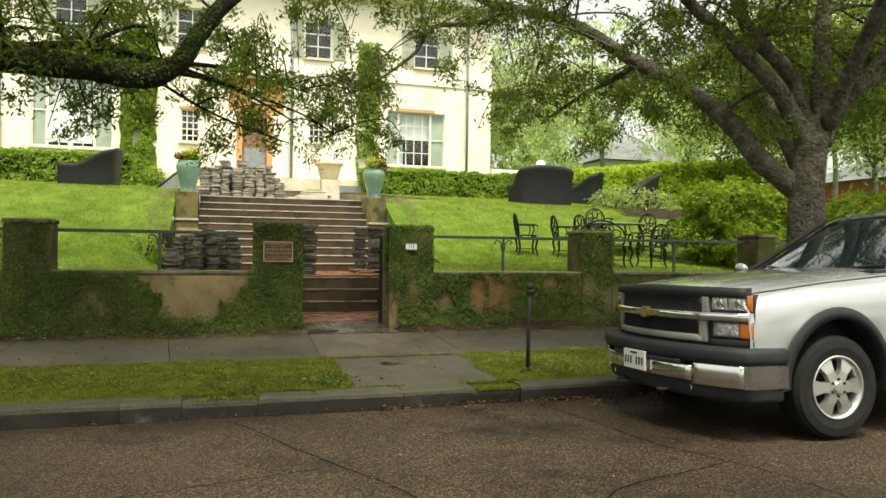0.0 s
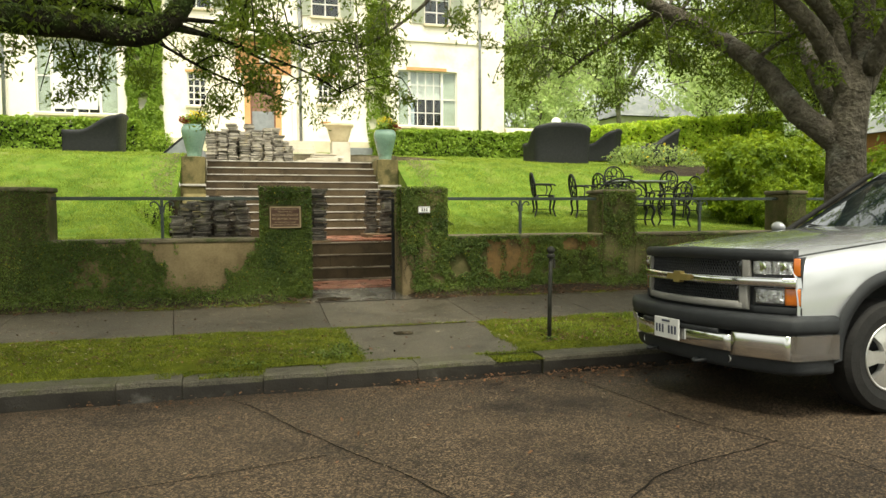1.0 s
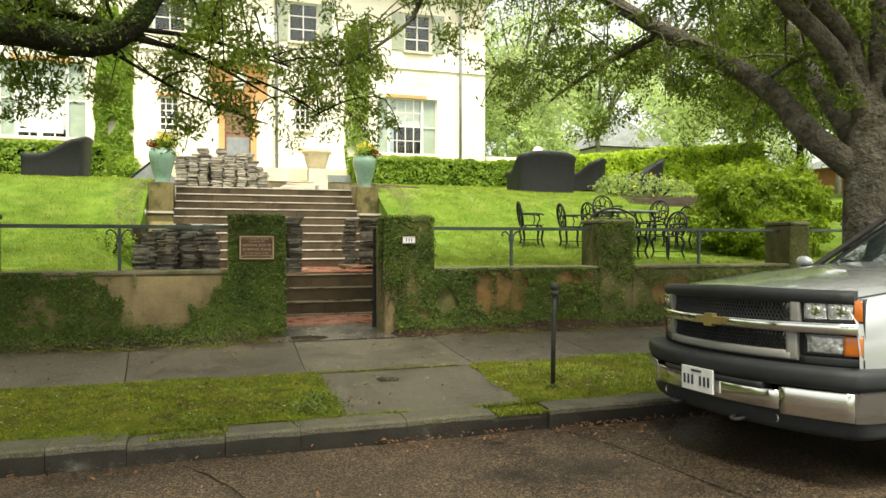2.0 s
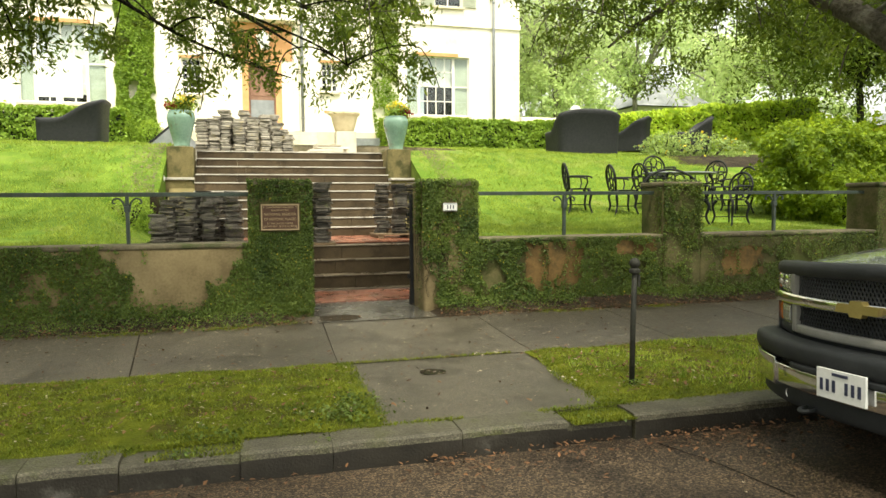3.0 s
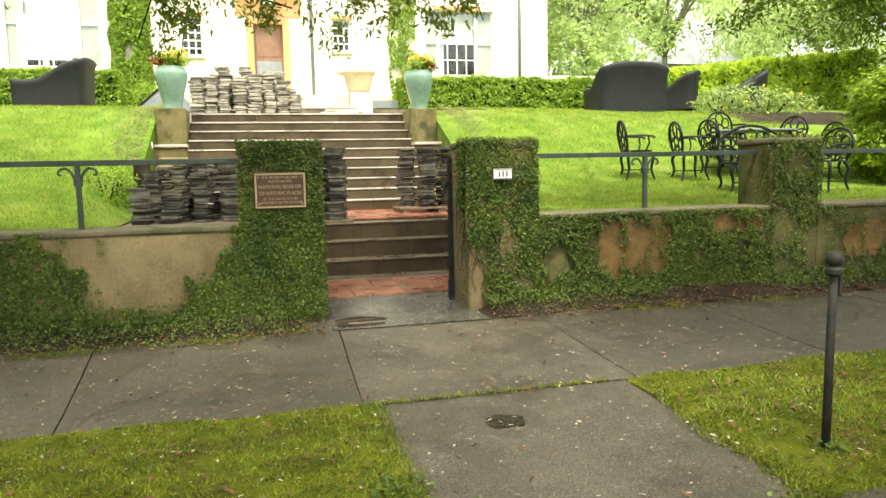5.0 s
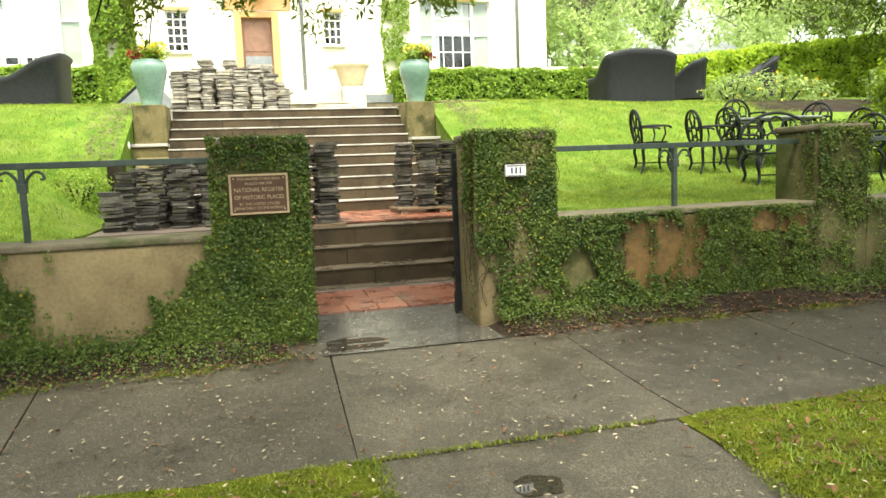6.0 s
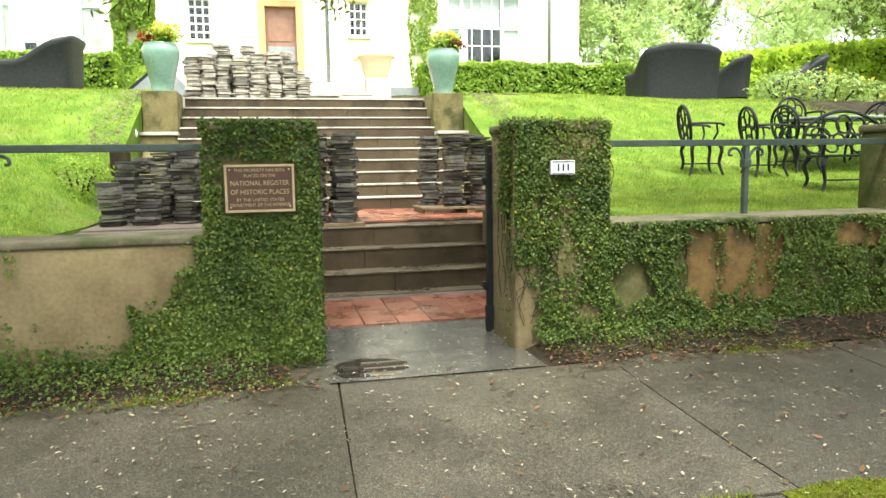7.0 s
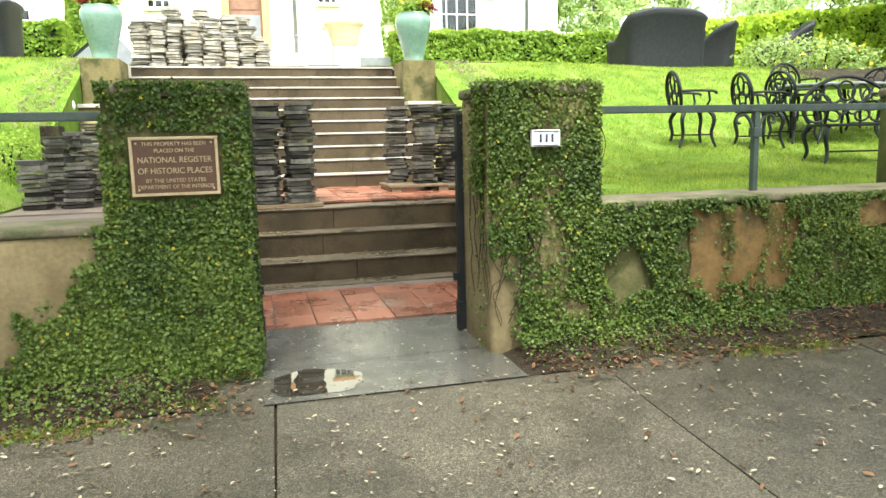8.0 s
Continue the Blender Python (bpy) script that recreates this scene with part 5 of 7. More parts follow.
# big oak on the verge behind the parked truck
OAK = [
    ([(7.14, 7.1, 0.12), (7.1, 7.1, 0.5), (7.06, 7.12, 1.3), (7.03, 7.12, 2.1), (7.06, 7.1, 2.7), (7.16, 7.1, 3.1)], 0.28, 0.17),
    ([(6.98, 7.14, 2.2), (6.6, 7.4, 2.6), (6.59, 8.0, 3.2), (6.49, 9.0, 3.9), (6.13, 9.8, 4.47), (5.71, 10.5, 5.07), (5.19, 10.9, 5.37), (4.33, 11.0, 5.45)], 0.15, 0.07),
    ([(6.25, 9.6, 4.32), (6.1, 10.2, 4.2), (5.8, 10.6, 4.0), (5.45, 10.8, 3.75), (5.1, 10.7, 3.5)], 0.06, 0.015),
    ([(4.4, 11.0, 5.43), (4.1, 10.9, 5.1), (3.3, 10.9, 4.95), (3.0, 10.9, 4.5), (2.3, 10.9, 3.95), (1.9, 10.7, 3.75)], 0.05, 0.012),
    ([(4.4, 11.0, 5.43), (3.6, 11.2, 5.8), (2.4, 11.0, 5.9), (0.8, 10.8, 5.7)], 0.07, 0.02),
    ([(7.03, 7.1, 2.75), (6.76, 7.1, 3.16), (6.5, 7.1, 3.49), (6.0, 7.1, 3.85), (5.6, 7.1, 4.14), (5.25, 7.1, 4.37), (4.3, 6.9, 5.0), (3.0, 6.4, 5.9)], 0.12, 0.045),
    ([(7.08, 7.15, 2.95), (6.8, 7.2, 3.67), (6.33, 7.2, 4.04), (6.08, 7.2, 4.5), (5.7, 6.6, 5.8), (5.3, 5.8, 7.2)], 0.11, 0.045),
    ([(7.17, 7.1, 3.0), (7.22, 7.1, 3.9), (7.25, 7.1, 4.6), (7.4, 7.0, 6.0), (7.6, 6.8, 8.0)], 0.125, 0.05),
    ([(7.2, 7.05, 2.8), (7.53, 7.0, 3.44), (8.14, 7.0, 3.74), (9.4, 6.9, 4.4), (11.2, 6.6, 5.3)], 0.1, 0.045),
    ([(7.16, 6.98, 3.0), (6.95, 6.0, 4.2), (6.3, 4.4, 5.6), (5.4, 2.4, 6.6), (4.4, 0.4, 7.1)], 0.1, 0.045),
    ([(7.2, 7.0, 3.0), (7.9, 6.1, 4.4), (8.8, 4.6, 5.8), (9.8, 2.8, 6.9)], 0.09, 0.04),
    ([(7.15, 7.25, 2.4), (7.6, 8.3, 3.4), (8.5, 9.6, 4.4), (9.5, 11.2, 5.6)], 0.13, 0.04),
    # high limbs out of view, added to shade road and pavement
    ([(7.5, 7.0, 6.0), (6.0, 6.6, 7.2), (4.0, 6.4, 7.9), (2.0, 6.8, 8.1)], 0.09, 0.03),
    ([(7.5, 7.0, 6.0), (7.2, 5.0, 7.4), (6.2, 3.0, 8.2), (4.8, 1.0, 8.4)], 0.09, 0.03),
    ([(5.6, 6.4, 5.8), (4.0, 5.0, 6.8), (2.4, 3.6, 7.4), (0.8, 2.4, 7.6)], 0.07, 0.02),
    ([(7.6, 6.8, 7.6), (9.0, 7.4, 8.3), (10.4, 8.0, 8.6)], 0.08, 0.03),
    ([(7.6, 6.8, 7.0), (6.8, 8.4, 7.8), (5.6, 9.8, 8.2), (4.0, 10.2, 8.3)], 0.08, 0.03),
]
tree("oak_tree", OAK, "large spreading oak with grey lichened bark and drooping branches", M["bark"], M["oak"], 17, 1.6, 5, 105, 0.08, 0.42, 0.3, 0.17, leaf_clear=low_leaf)
# second oak, its trunk out of sight along the verge
OAK2 = [
    ([(-6.4, 7.2, 0.12), (-6.4, 7.2, 0.6), (-6.3, 7.25, 1.6), (-6.2, 7.3, 2.4)], 0.5, 0.4),
    ([(-6.2, 7.3, 2.3), (-4.8, 8.0, 3.1), (-3.2, 8.6, 3.45), (-2.1, 8.8, 3.42), (-1.4, 8.8, 3.41), (-0.95, 8.8, 3.35), (-0.62, 8.8, 3.36), (-0.34, 8.82, 3.56), (-0.14, 8.86, 3.9), (0.2, 9.0, 4.4), (1.0, 9.5, 5.3)], 0.165, 0.085),
    ([(-2.4, 8.8, 3.5), (-1.4, 9.2, 3.75), (-0.6, 9.6, 3.75), (0.3, 10.2, 3.85), (1.3, 10.6, 3.7)], 0.06, 0.012),
    ([(-1.4, 9.2, 3.75), (-0.8, 10.4, 3.7), (-0.1, 10.9, 3.4), (0.6, 11.0, 3.15), (1.1, 11.0, 3.0)], 0.028, 0.008),
    ([(-0.6, 9.6, 3.75), (0.6, 10.6, 3.6), (1.4, 11.0, 3.4), (1.8, 11.0, 3.15)], 0.022, 0.008),
    ([(-0.5, 8.8, 3.45), (0.1, 9.2, 3.45), (0.6, 9.5, 3.3), (1.1, 9.8, 3.1)], 0.035, 0.008),
    ([(-3.0, 8.6, 3.5), (-2.6, 9.4, 4.4), (-1.9, 10.2, 5.2), (-0.8, 10.8, 5.8)], 0.1, 0.03),
    ([(-6.2, 7.3, 2.4), (-5.6, 6.2, 4.0), (-4.4, 4.6, 5.4), (-3.0, 2.8, 6.4), (-1.6, 1.0, 7.0)], 0.18, 0.05),
    ([(-6.2, 7.3, 2.4), (-5.2, 7.4, 4.2), (-3.6, 7.2, 5.6), (-1.6, 6.6, 6.6), (0.6, 6.0, 7.0)], 0.18, 0.05),
    ([(-6.3, 7.3, 2.4), (-6.6, 8.4, 4.4), (-6.4, 10.0, 6.0)], 0.18, 0.05),
    # more limbs above the view, added to darken road and near lawn
    ([(-5.2, 7.4, 4.2), (-4.6, 6.0, 6.4), (-3.0, 4.6, 7.6), (-1.2, 3.6, 8.0)], 0.1, 0.03),
    ([(-3.6, 7.2, 5.6), (-2.4, 8.2, 7.0), (-0.8, 8.8, 7.6), (1.0, 8.8, 7.8)], 0.09, 0.03),
    ([(-5.2, 7.4, 4.2), (-5.4, 5.0, 6.0), (-5.0, 2.4, 7.2), (-4.0, 0.2, 7.6)], 0.1, 0.03),
    ([(-4.4, 4.6, 5.4), (-2.6, 4.0, 6.6), (-0.8, 4.2, 7.2), (1.0, 4.6, 7.4)], 0.08, 0.03),
    ([(-5.0, 2.4, 7.2), (-3.0, 1.0, 7.9), (-0.8, 0.2, 8.2), (1.4, -0.2, 8.2)], 0.08, 0.03),
    ([(-6.4, 10.0, 6.0), (-5.0, 11.0, 7.0), (-3.2, 11.8, 7.5), (-1.2, 12.2, 7.6)], 0.09, 0.03),
    ([(-6.6, 8.4, 4.4), (-6.6, 11.0, 5.8), (-5.6, 13.0, 6.6), (-4.2, 13.8, 7.0)], 0.09, 0.03),
]
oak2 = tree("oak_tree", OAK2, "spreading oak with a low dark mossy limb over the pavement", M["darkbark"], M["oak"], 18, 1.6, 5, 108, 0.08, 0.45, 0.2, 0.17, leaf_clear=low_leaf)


pts = []
limb_line = smooth_path(OAK2[1][0], 8)
for _ in range(5200):
    k = random.randint(0, int(len(limb_line) * 0.86))
    q = random.gauss(0.5 * math.pi, 0.85)
    rad = 0.16 - 0.075 * k / len(limb_line) + abs(random.gauss(0, 0.022))
    c = limb_line[k] + Vector((random.uniform(-0.09, 0.09), 0, 0))
    pts.append((c.x, c.y - rad * math.cos(q), c.z + rad * math.sin(q)))
fern = new("limb_fern", leaves("limb_fern", pts, 0.045, M["ivy"], np.array([0, -0.3, 0.6]), 1.0, 0.4))
tagged(fern, "dark green resurrection fern along the limb", kind="stuff").parent = oak2


def wild_tree(x, y, z, h, r, label, leaf, n_limb=8, per=60, size=0.28, name="tree", bark=None):
    random.seed(int(x * 31 + y * 17))
    limbs = [([(x, y, z), (x + 0.1, y, z + h * 0.2), (x - 0.05, y + 0.1, z + h * 0.42)], 0.03 * h * 0.5, 0.018 * h * 0.5)]
    for k in range(n_limb):
        q = 2 * math.pi * k / n_limb + random.uniform(-0.3, 0.3)
        up = random.uniform(0.45, 1.0)
        rr = r * (1.15 - 0.55 * up) * random.uniform(0.7, 1.15)
        limbs.append(([(x, y, z + h * 0.3), (x + rr * 0.4 * math.cos(q), y + rr * 0.4 * math.sin(q), z + h * (0.3 + up * 0.3)), (x + rr * math.cos(q), y + rr * math.sin(q), z + h * up * 0.92)], 0.02 * h * 0.5, 0.02))
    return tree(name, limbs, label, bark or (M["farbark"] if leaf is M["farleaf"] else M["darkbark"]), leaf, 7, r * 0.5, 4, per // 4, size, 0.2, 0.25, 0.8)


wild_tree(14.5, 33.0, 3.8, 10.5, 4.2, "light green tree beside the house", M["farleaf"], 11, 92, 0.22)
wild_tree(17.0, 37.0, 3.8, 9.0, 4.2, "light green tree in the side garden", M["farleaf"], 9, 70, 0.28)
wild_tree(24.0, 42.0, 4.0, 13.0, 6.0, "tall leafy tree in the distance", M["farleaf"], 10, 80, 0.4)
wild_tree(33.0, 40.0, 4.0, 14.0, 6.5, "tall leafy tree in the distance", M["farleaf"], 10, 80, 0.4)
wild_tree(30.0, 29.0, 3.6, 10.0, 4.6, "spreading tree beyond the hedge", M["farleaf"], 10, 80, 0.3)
wild_tree(20.2, 21.5, 2.4, 9.5, 4.4, "dense dark green tree at the end of the hedge", M["oak"], 15, 190, 0.2)
wild_tree(15.5, 10.9, 1.0, 8.5, 4.0, "dark green tree behind the wall", M["oak"], 12, 110, 0.17)
wild_tree(24.0, 20.0, 2.5, 10.0, 5.0, "dense dark green tree beside the garden", M["oak"], 11, 90, 0.28)
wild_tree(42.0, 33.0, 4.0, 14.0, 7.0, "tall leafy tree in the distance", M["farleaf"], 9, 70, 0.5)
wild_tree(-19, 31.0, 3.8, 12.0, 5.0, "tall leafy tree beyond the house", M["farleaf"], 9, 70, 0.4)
wild_tree(-15, 17.0, 2.2, 9.5, 4.6, "leafy green tree on the lawn", M["oak"], 9, 70, 0.3)
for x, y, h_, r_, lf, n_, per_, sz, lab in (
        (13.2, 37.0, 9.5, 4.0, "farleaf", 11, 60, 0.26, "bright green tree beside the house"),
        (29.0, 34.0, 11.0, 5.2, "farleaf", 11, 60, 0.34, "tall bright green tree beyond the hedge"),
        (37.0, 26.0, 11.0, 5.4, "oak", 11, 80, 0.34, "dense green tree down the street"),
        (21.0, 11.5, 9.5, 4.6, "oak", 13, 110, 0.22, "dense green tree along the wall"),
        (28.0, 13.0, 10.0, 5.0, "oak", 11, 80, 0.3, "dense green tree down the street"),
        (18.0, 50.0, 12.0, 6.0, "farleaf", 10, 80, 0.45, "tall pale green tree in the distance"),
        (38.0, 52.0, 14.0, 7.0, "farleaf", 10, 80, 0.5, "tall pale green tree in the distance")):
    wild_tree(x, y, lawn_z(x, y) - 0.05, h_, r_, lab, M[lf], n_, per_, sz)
# unseen trees added behind the viewpoint, for reflections in the truck's glass
for x, y in ((-12, -13), (-4, -15), (4, -13.5), (12, -15), (20, -13)):
    wild_tree(x, y, 0.1, 10.5, 5.0, "unseen leafy tree across the road, added for reflections", M["oak"], 8, 50, 0.4)
random.seed(5)
bm = bmesh.new()
grid(bm, [-400, -100, -30, 0, 30, 100, 400], [-400, -100, -40, -12, -5.2], lambda x, y: 0.12)
struct("far_verge", bm, M["turf"], "grassy ground across the road", "ground", True)

# neighbours' houses seen through the trees
def neighbour(x0, x1, y0, y1, z0, z1, ridge, wall, roof, label, wins):
    nh = thing("neighbour_house", label, "house")
    bm = bmesh.new()
    holed_wall(bm, x0, x1, z0, z1, y0, y0 + 0.3, [(w, w + 1.0, z0 + 1.2, z0 + 2.8) for w in wins])
    part("wall", bm, wall, nh)
    part("side_wall", quick_box(x0, x0 + 0.3, y0 + 0.3, y1, z0, z1), wall, nh)
    part("side_wall", quick_box(x1 - 0.3, x1, y0 + 0.3, y1, z0, z1), wall, nh)
    part("back_wall", quick_box(x0, x1, y1, y1 + 0.3, z0, z1), wall, nh)
    for w in wins:
        win = part("window", quick_box(w, w + 1.0, y0 + 0.15, y0 + 0.2, z0 + 1.2, z0 + 2.8), M["carglass"], nh)
        part("sill", quick_box(w - 0.08, w + 1.08, y0 - 0.04, y0, z0 + 1.08, z0 + 1.2), M["frame"], win)
    bm = bmesh.new()
    a = [bm.verts.new(p) for p in ((x0 - 0.5, y0 - 0.5, z1), (x1 + 0.5, y0 - 0.5, z1), (x1 + 0.5, y1 + 0.8, z1), (x0 - 0.5, y1 + 0.8, z1))]
    top = bm.verts.new(((x0 + x1) / 2, (y0 + y1) / 2, ridge))
    for k in range(4):
        bm.faces.new((a[k], a[(k + 1) % 4], top))
    part("roof", bm, roof, nh)


neighbour(26.6, 32.2, 46.0, 52.0, 3.4, 8.0, 10.9, M["frame"], M["roof"], "pale house with a blue-grey hipped roof beyond the hedge", (27.6, 30.0))
neighbour(38.0, 47.0, 30.0, 39.0, 2.5, 6.0, 8.6, M["brickfar"], M["roof"], "red brick house glimpsed behind the trees", (39.5, 42.5))
wild_tree(27.0, 24.0, 2.6, 9.0, 4.2, "leafy tree beyond the hedge", M["farleaf"], 10, 80, 0.26)
# globe lamp on a post beside the house
lamp = thing("garden_lamp", "white globe lamp on a thin post", "lamp")
part("post", tube(bmesh.new(), [(12.9, 27.5, 3.4), (12.9, 27.5, 4.75)], 0.035), M["frame"], lamp)
part("globe", lathe(bmesh.new(), [(0.02, 0)] + [(0.22 * math.sin(math.pi * k / 8), 0.22 - 0.22 * math.cos(math.pi * k / 8)) for k in range(1, 8)] + [(0.02, 0.44)], 14, 12.9, 27.5, 4.75), M["globe"], lamp, "", True)


# ---- the parked truck ----
truck = thing("pickup_truck", "silver pickup truck with black trim parked at the kerb", "pickup truck")
TY, WHX, WHX2, WR = 5.17, 4.55, 7.95, 0.385
# it leans with the camber of the road
truck.matrix_basis = pose(0, TY, 0.018, -2.0) @ pose(0, -TY, 0)


def arch(x):
    for c in (WHX, WHX2):
        if abs(x - c) < 0.49:
            return 0.40 + math.sqrt(max(0.0, 0.49 ** 2 - (x - c) ** 2)) * 1.12
    return 0.40


def body_top(x):
    if x < 5.2:
        return 1.10 + 0.16 * ((x - 3.66) / 1.54) ** 0.8 if x > 3.66 else 1.10
    return 1.27


def half_w(x):
    return 0.97 - 0.07 * max(0.0, (4.25 - x) / 0.6) ** 1.6


bm = bmesh.new()
xs = steps(3.615, 9.05, 110)
rows = []
for x in xs:
    w, zt, zb = half_w(x), body_top(x), arch(x + 0.245 * max(0.0, (4.6 - x) / 0.985) ** 1.3)
    prof = [(0.0, zt + (0.045 if x < 5.2 else 0.0)), (0.35, zt + (0.05 if x < 5.2 else 0.0)), (0.62, zt + (0.035 if x < 5.2 else 0)), (w - 0.16, zt + 0.005), (w - 0.06, zt - 0.03), (w - 0.015, zt - 0.12), (w, max(zt - 0.3, zb + 0.02)), (w, zb + (zt - 0.3 - zb) * 0.4 if zt - 0.3 > zb else zb + 0.01), (w - 0.02, zb)]
    rows.append([bm.verts.new((x + 0.245 * (y / 0.97) ** 2.4 * max(0.0, (4.6 - x) / 0.985) ** 1.3, TY + s * y, z)) for s, y, z in [(-1, y, z) for y, z in prof[::-1]] + [(1, y, z) for y, z in prof[1:]]])
for a, b in zip(rows, rows[1:]):
    for i in range(len(a) - 1):
        bm.faces.new((a[i], b[i], b[i + 1], a[i + 1]))
bm.faces.new(rows[-1])
part("body", bm, M["silver"], truck, "", True)
part("underbody", quick_box(3.75, 9.0, TY - 0.72, TY + 0.72, 0.34, 0.98, 0.05), M["blackplastic"], truck)


def bow_x(y, front):
    return front + 0.27 * abs(y / 0.97) ** 2.4


def bow(y0, y1, z0, z1, front, depth, material, name, bevel=0.015, label="", n=18, parent=None, zslope=0.0, wrap=0.0):
    """A bar that follows the bowed nose; wrap: how far its ends run back along the sides."""
    bm = bmesh.new()
    slim = 0.945 if z0 >= 0.7 else 1.0  # the nose is narrower than the bumper
    path = [Vector((bow_x(y, front), y * slim)) for y in steps(y0, y1, n)]
    if wrap:
        for end, at in ((-1, 0), (1, len(path))):
            p = path[0] if end < 0 else path[-1]
            ext = [Vector((p.x + 0.028, p.y + end * 0.017)), Vector((p.x + 0.06, p.y + end * 0.027)), Vector((p.x + 0.11, p.y + end * 0.033)), Vector((p.x + 0.2, p.y + end * 0.034)), Vector((p.x + wrap, p.y + end * 0.034))]
            path = ext[::-1] + path if end < 0 else path + ext
    rings = []
    for k, p in enumerate(path):
        t = (path[min(k + 1, len(path) - 1)] - path[max(k - 1, 0)]).normalized()
        nin = Vector((t.y, -t.x))
        dz = zslope * abs(p.y)
        h = bevel * 0.29
        pr = [(bevel, z0), (h, z0 + h), (0, z0 + bevel), (0, z1 - bevel), (h, z1 - h), (bevel, z1), (depth, z1), (depth, z0)]
        rings.append([bm.verts.new((p.x + nin.x * o, TY + p.y + nin.y * o, z + dz)) for o, z in pr])
    for a, b in zip(rings, rings[1:]):
        for i in range(8):
            f = bm.faces.new((a[i], a[(i + 1) % 8], b[(i + 1) % 8], b[i]))
            f.smooth = i < 5
    bm.faces.new(rings[0])
    bm.faces.new(rings[-1][::-1])
    return part(name, bm, material, parent or truck, label, False)


# nose
bow(-0.95, 0.95, 0.70, 1.10, 3.60, 0.12, M["blackplastic"], "nose_panel")
grille = bow(-0.60, 0.60, 0.735, 0.79, 3.56, 0.06, M["greyplastic"], "grille", 0.014, "grey U-shaped grille surround with dark mesh")
for s in (-1, 1):
    bow(*sorted((s * 0.575, s * 0.64)), 0.735, 0.905, 3.562, 0.06, M["greyplastic"], "surround_side", 0.014, "", 4, grille)
    bow(*sorted((s * 0.60, s * 0.655)), 0.965, 1.10, 3.564, 0.06, M["greyplastic"], "surround_side", 0.014, "", 4, grille)
bow(-0.60, 0.60, 0.965, 1.10, 3.59, 0.04, M["blackgloss"], "mesh_panel", 0.004, parent=grille)
bow(-0.58, 0.58, 0.79, 0.905, 3.588, 0.04, M["blackgloss"], "mesh_panel", 0.004, parent=grille)
bm = bmesh.new()
for k in range(46):
    y = -0.58 + k * 1.16 / 45
    for zlo, zhi in ((0.965, 1.10), (0.79, 0.905)):
        for s in (-1, 1):
            dy = s * (zhi - zlo) * 0.55
            if abs(y + dy) < 0.58:
                tube(bm, [(bow_x(y, 3.583), TY + 0.945 * y, zlo), (bow_x(y + dy, 3.583), TY + 0.945 * (y + dy), zhi)], 0.004, segs=4)
tagged(part("mesh_insert", bm, M["blackplastic"], grille), kind="stuff")
bow(-0.957, 0.957, 0.902, 0.966, 3.535, 0.1, M["chrome"], "chrome_bar", 0.014)
bm = bmesh.new()
x = 3.508
ring = [(-0.13, 0.915), (-0.045, 0.915), (-0.035, 0.895), (0.035, 0.895), (0.045, 0.915), (0.13, 0.915), (0.115, 0.96), (0.04, 0.96), (0.03, 0.98), (-0.04, 0.98), (-0.05, 0.96), (-0.145, 0.96)]
f0 = [bm.verts.new((x, TY + y, z)) for y, z in ring]
f1 = [bm.verts.new((x + 0.04, TY + y, z)) for y, z in ring]
bm.faces.new(f0)
for i in range(len(ring)):
    j = (i + 1) % len(ring)
    bm.faces.new((f0[i], f0[j], f1[j], f1[i]))
part("badge", bm, M["gold"], truck, "gold badge")
for s in (-1, 1):
    hl = bow(*sorted((s * 0.665, s * 0.955)), 0.968, 1.1, 3.578, 0.05, M["blackgloss"], "headlight", 0.006, "clear headlight with bright reflector and orange corner", 10)
    for u0, u1 in ((0.675, 0.79), (0.797, 0.915)):
        bow(*sorted((s * u0, s * u1)), 0.982, 1.09, 3.572, 0.03, M["reflector"], "reflector", 0.012, "", 6, hl)
        y = s * (u0 + u1) / 2
        bm = bmesh.new()
        lathe(bm, [(0.0, 0.006), (0.012, 0.002), (0.03, 0.004), (0.036, 0.012)], 14, caps=False)
        bmesh.ops.transform(bm, matrix=Matrix.Translation((bow_x(y, 3.562), TY + 0.945 * y, 1.036)) @ Matrix.Rotation(radians(90), 4, "Y"), verts=bm.verts[:])
        part("bulb_cup", bm, M["chrome"], hl)
    bow(*sorted((s * 0.92, s * 0.957)), 0.975, 1.095, 3.571, 0.06, M["amber"], "side_marker", 0.01, "orange side marker", 5, hl)
    low = bow(*sorted((s * 0.665, s * 0.955)), 0.772, 0.898, 3.578, 0.05, M["blackgloss"], "lower_light", 0.006, "clear lower light with orange turn signal", 10)
    bow(*sorted((s * 0.69, s * 0.868)), 0.785, 0.885, 3.572, 0.03, M["reflector"], "reflector", 0.012, "", 6, low)
    bow(*sorted((s * 0.872, s * 0.957)), 0.777, 0.893, 3.571, 0.07, M["amber"], "turn_signal", 0.012, "orange turn signal", 6, low)
    bow(*sorted((s * 0.64, s * 0.958)), 0.715, 0.768, 3.58, 0.08, M["blackplastic"], "lamp_sill", 0.01, "", 8)
    # seam between hood and fender
    seam = []
    for x in steps(3.75, 5.15, 16):
        y = half_w(x) - 0.10
        seam.append((x + 0.245 * (y / 0.97) ** 2.4 * max(0.0, (4.6 - x) / 0.985) ** 1.3, TY + s * y, body_top(x) - 0.0125))
    part("hood_seam", tube(bmesh.new(), seam, 0.0055, segs=5), M["blackplastic"], truck)
# bug shield along the front of the hood
bow(-0.93, 0.93, 1.082, 1.165, 3.555, 0.12, M["blackplastic"], "bug_shield", 0.03, "dark plastic bug shield", 26, zslope=-0.02)
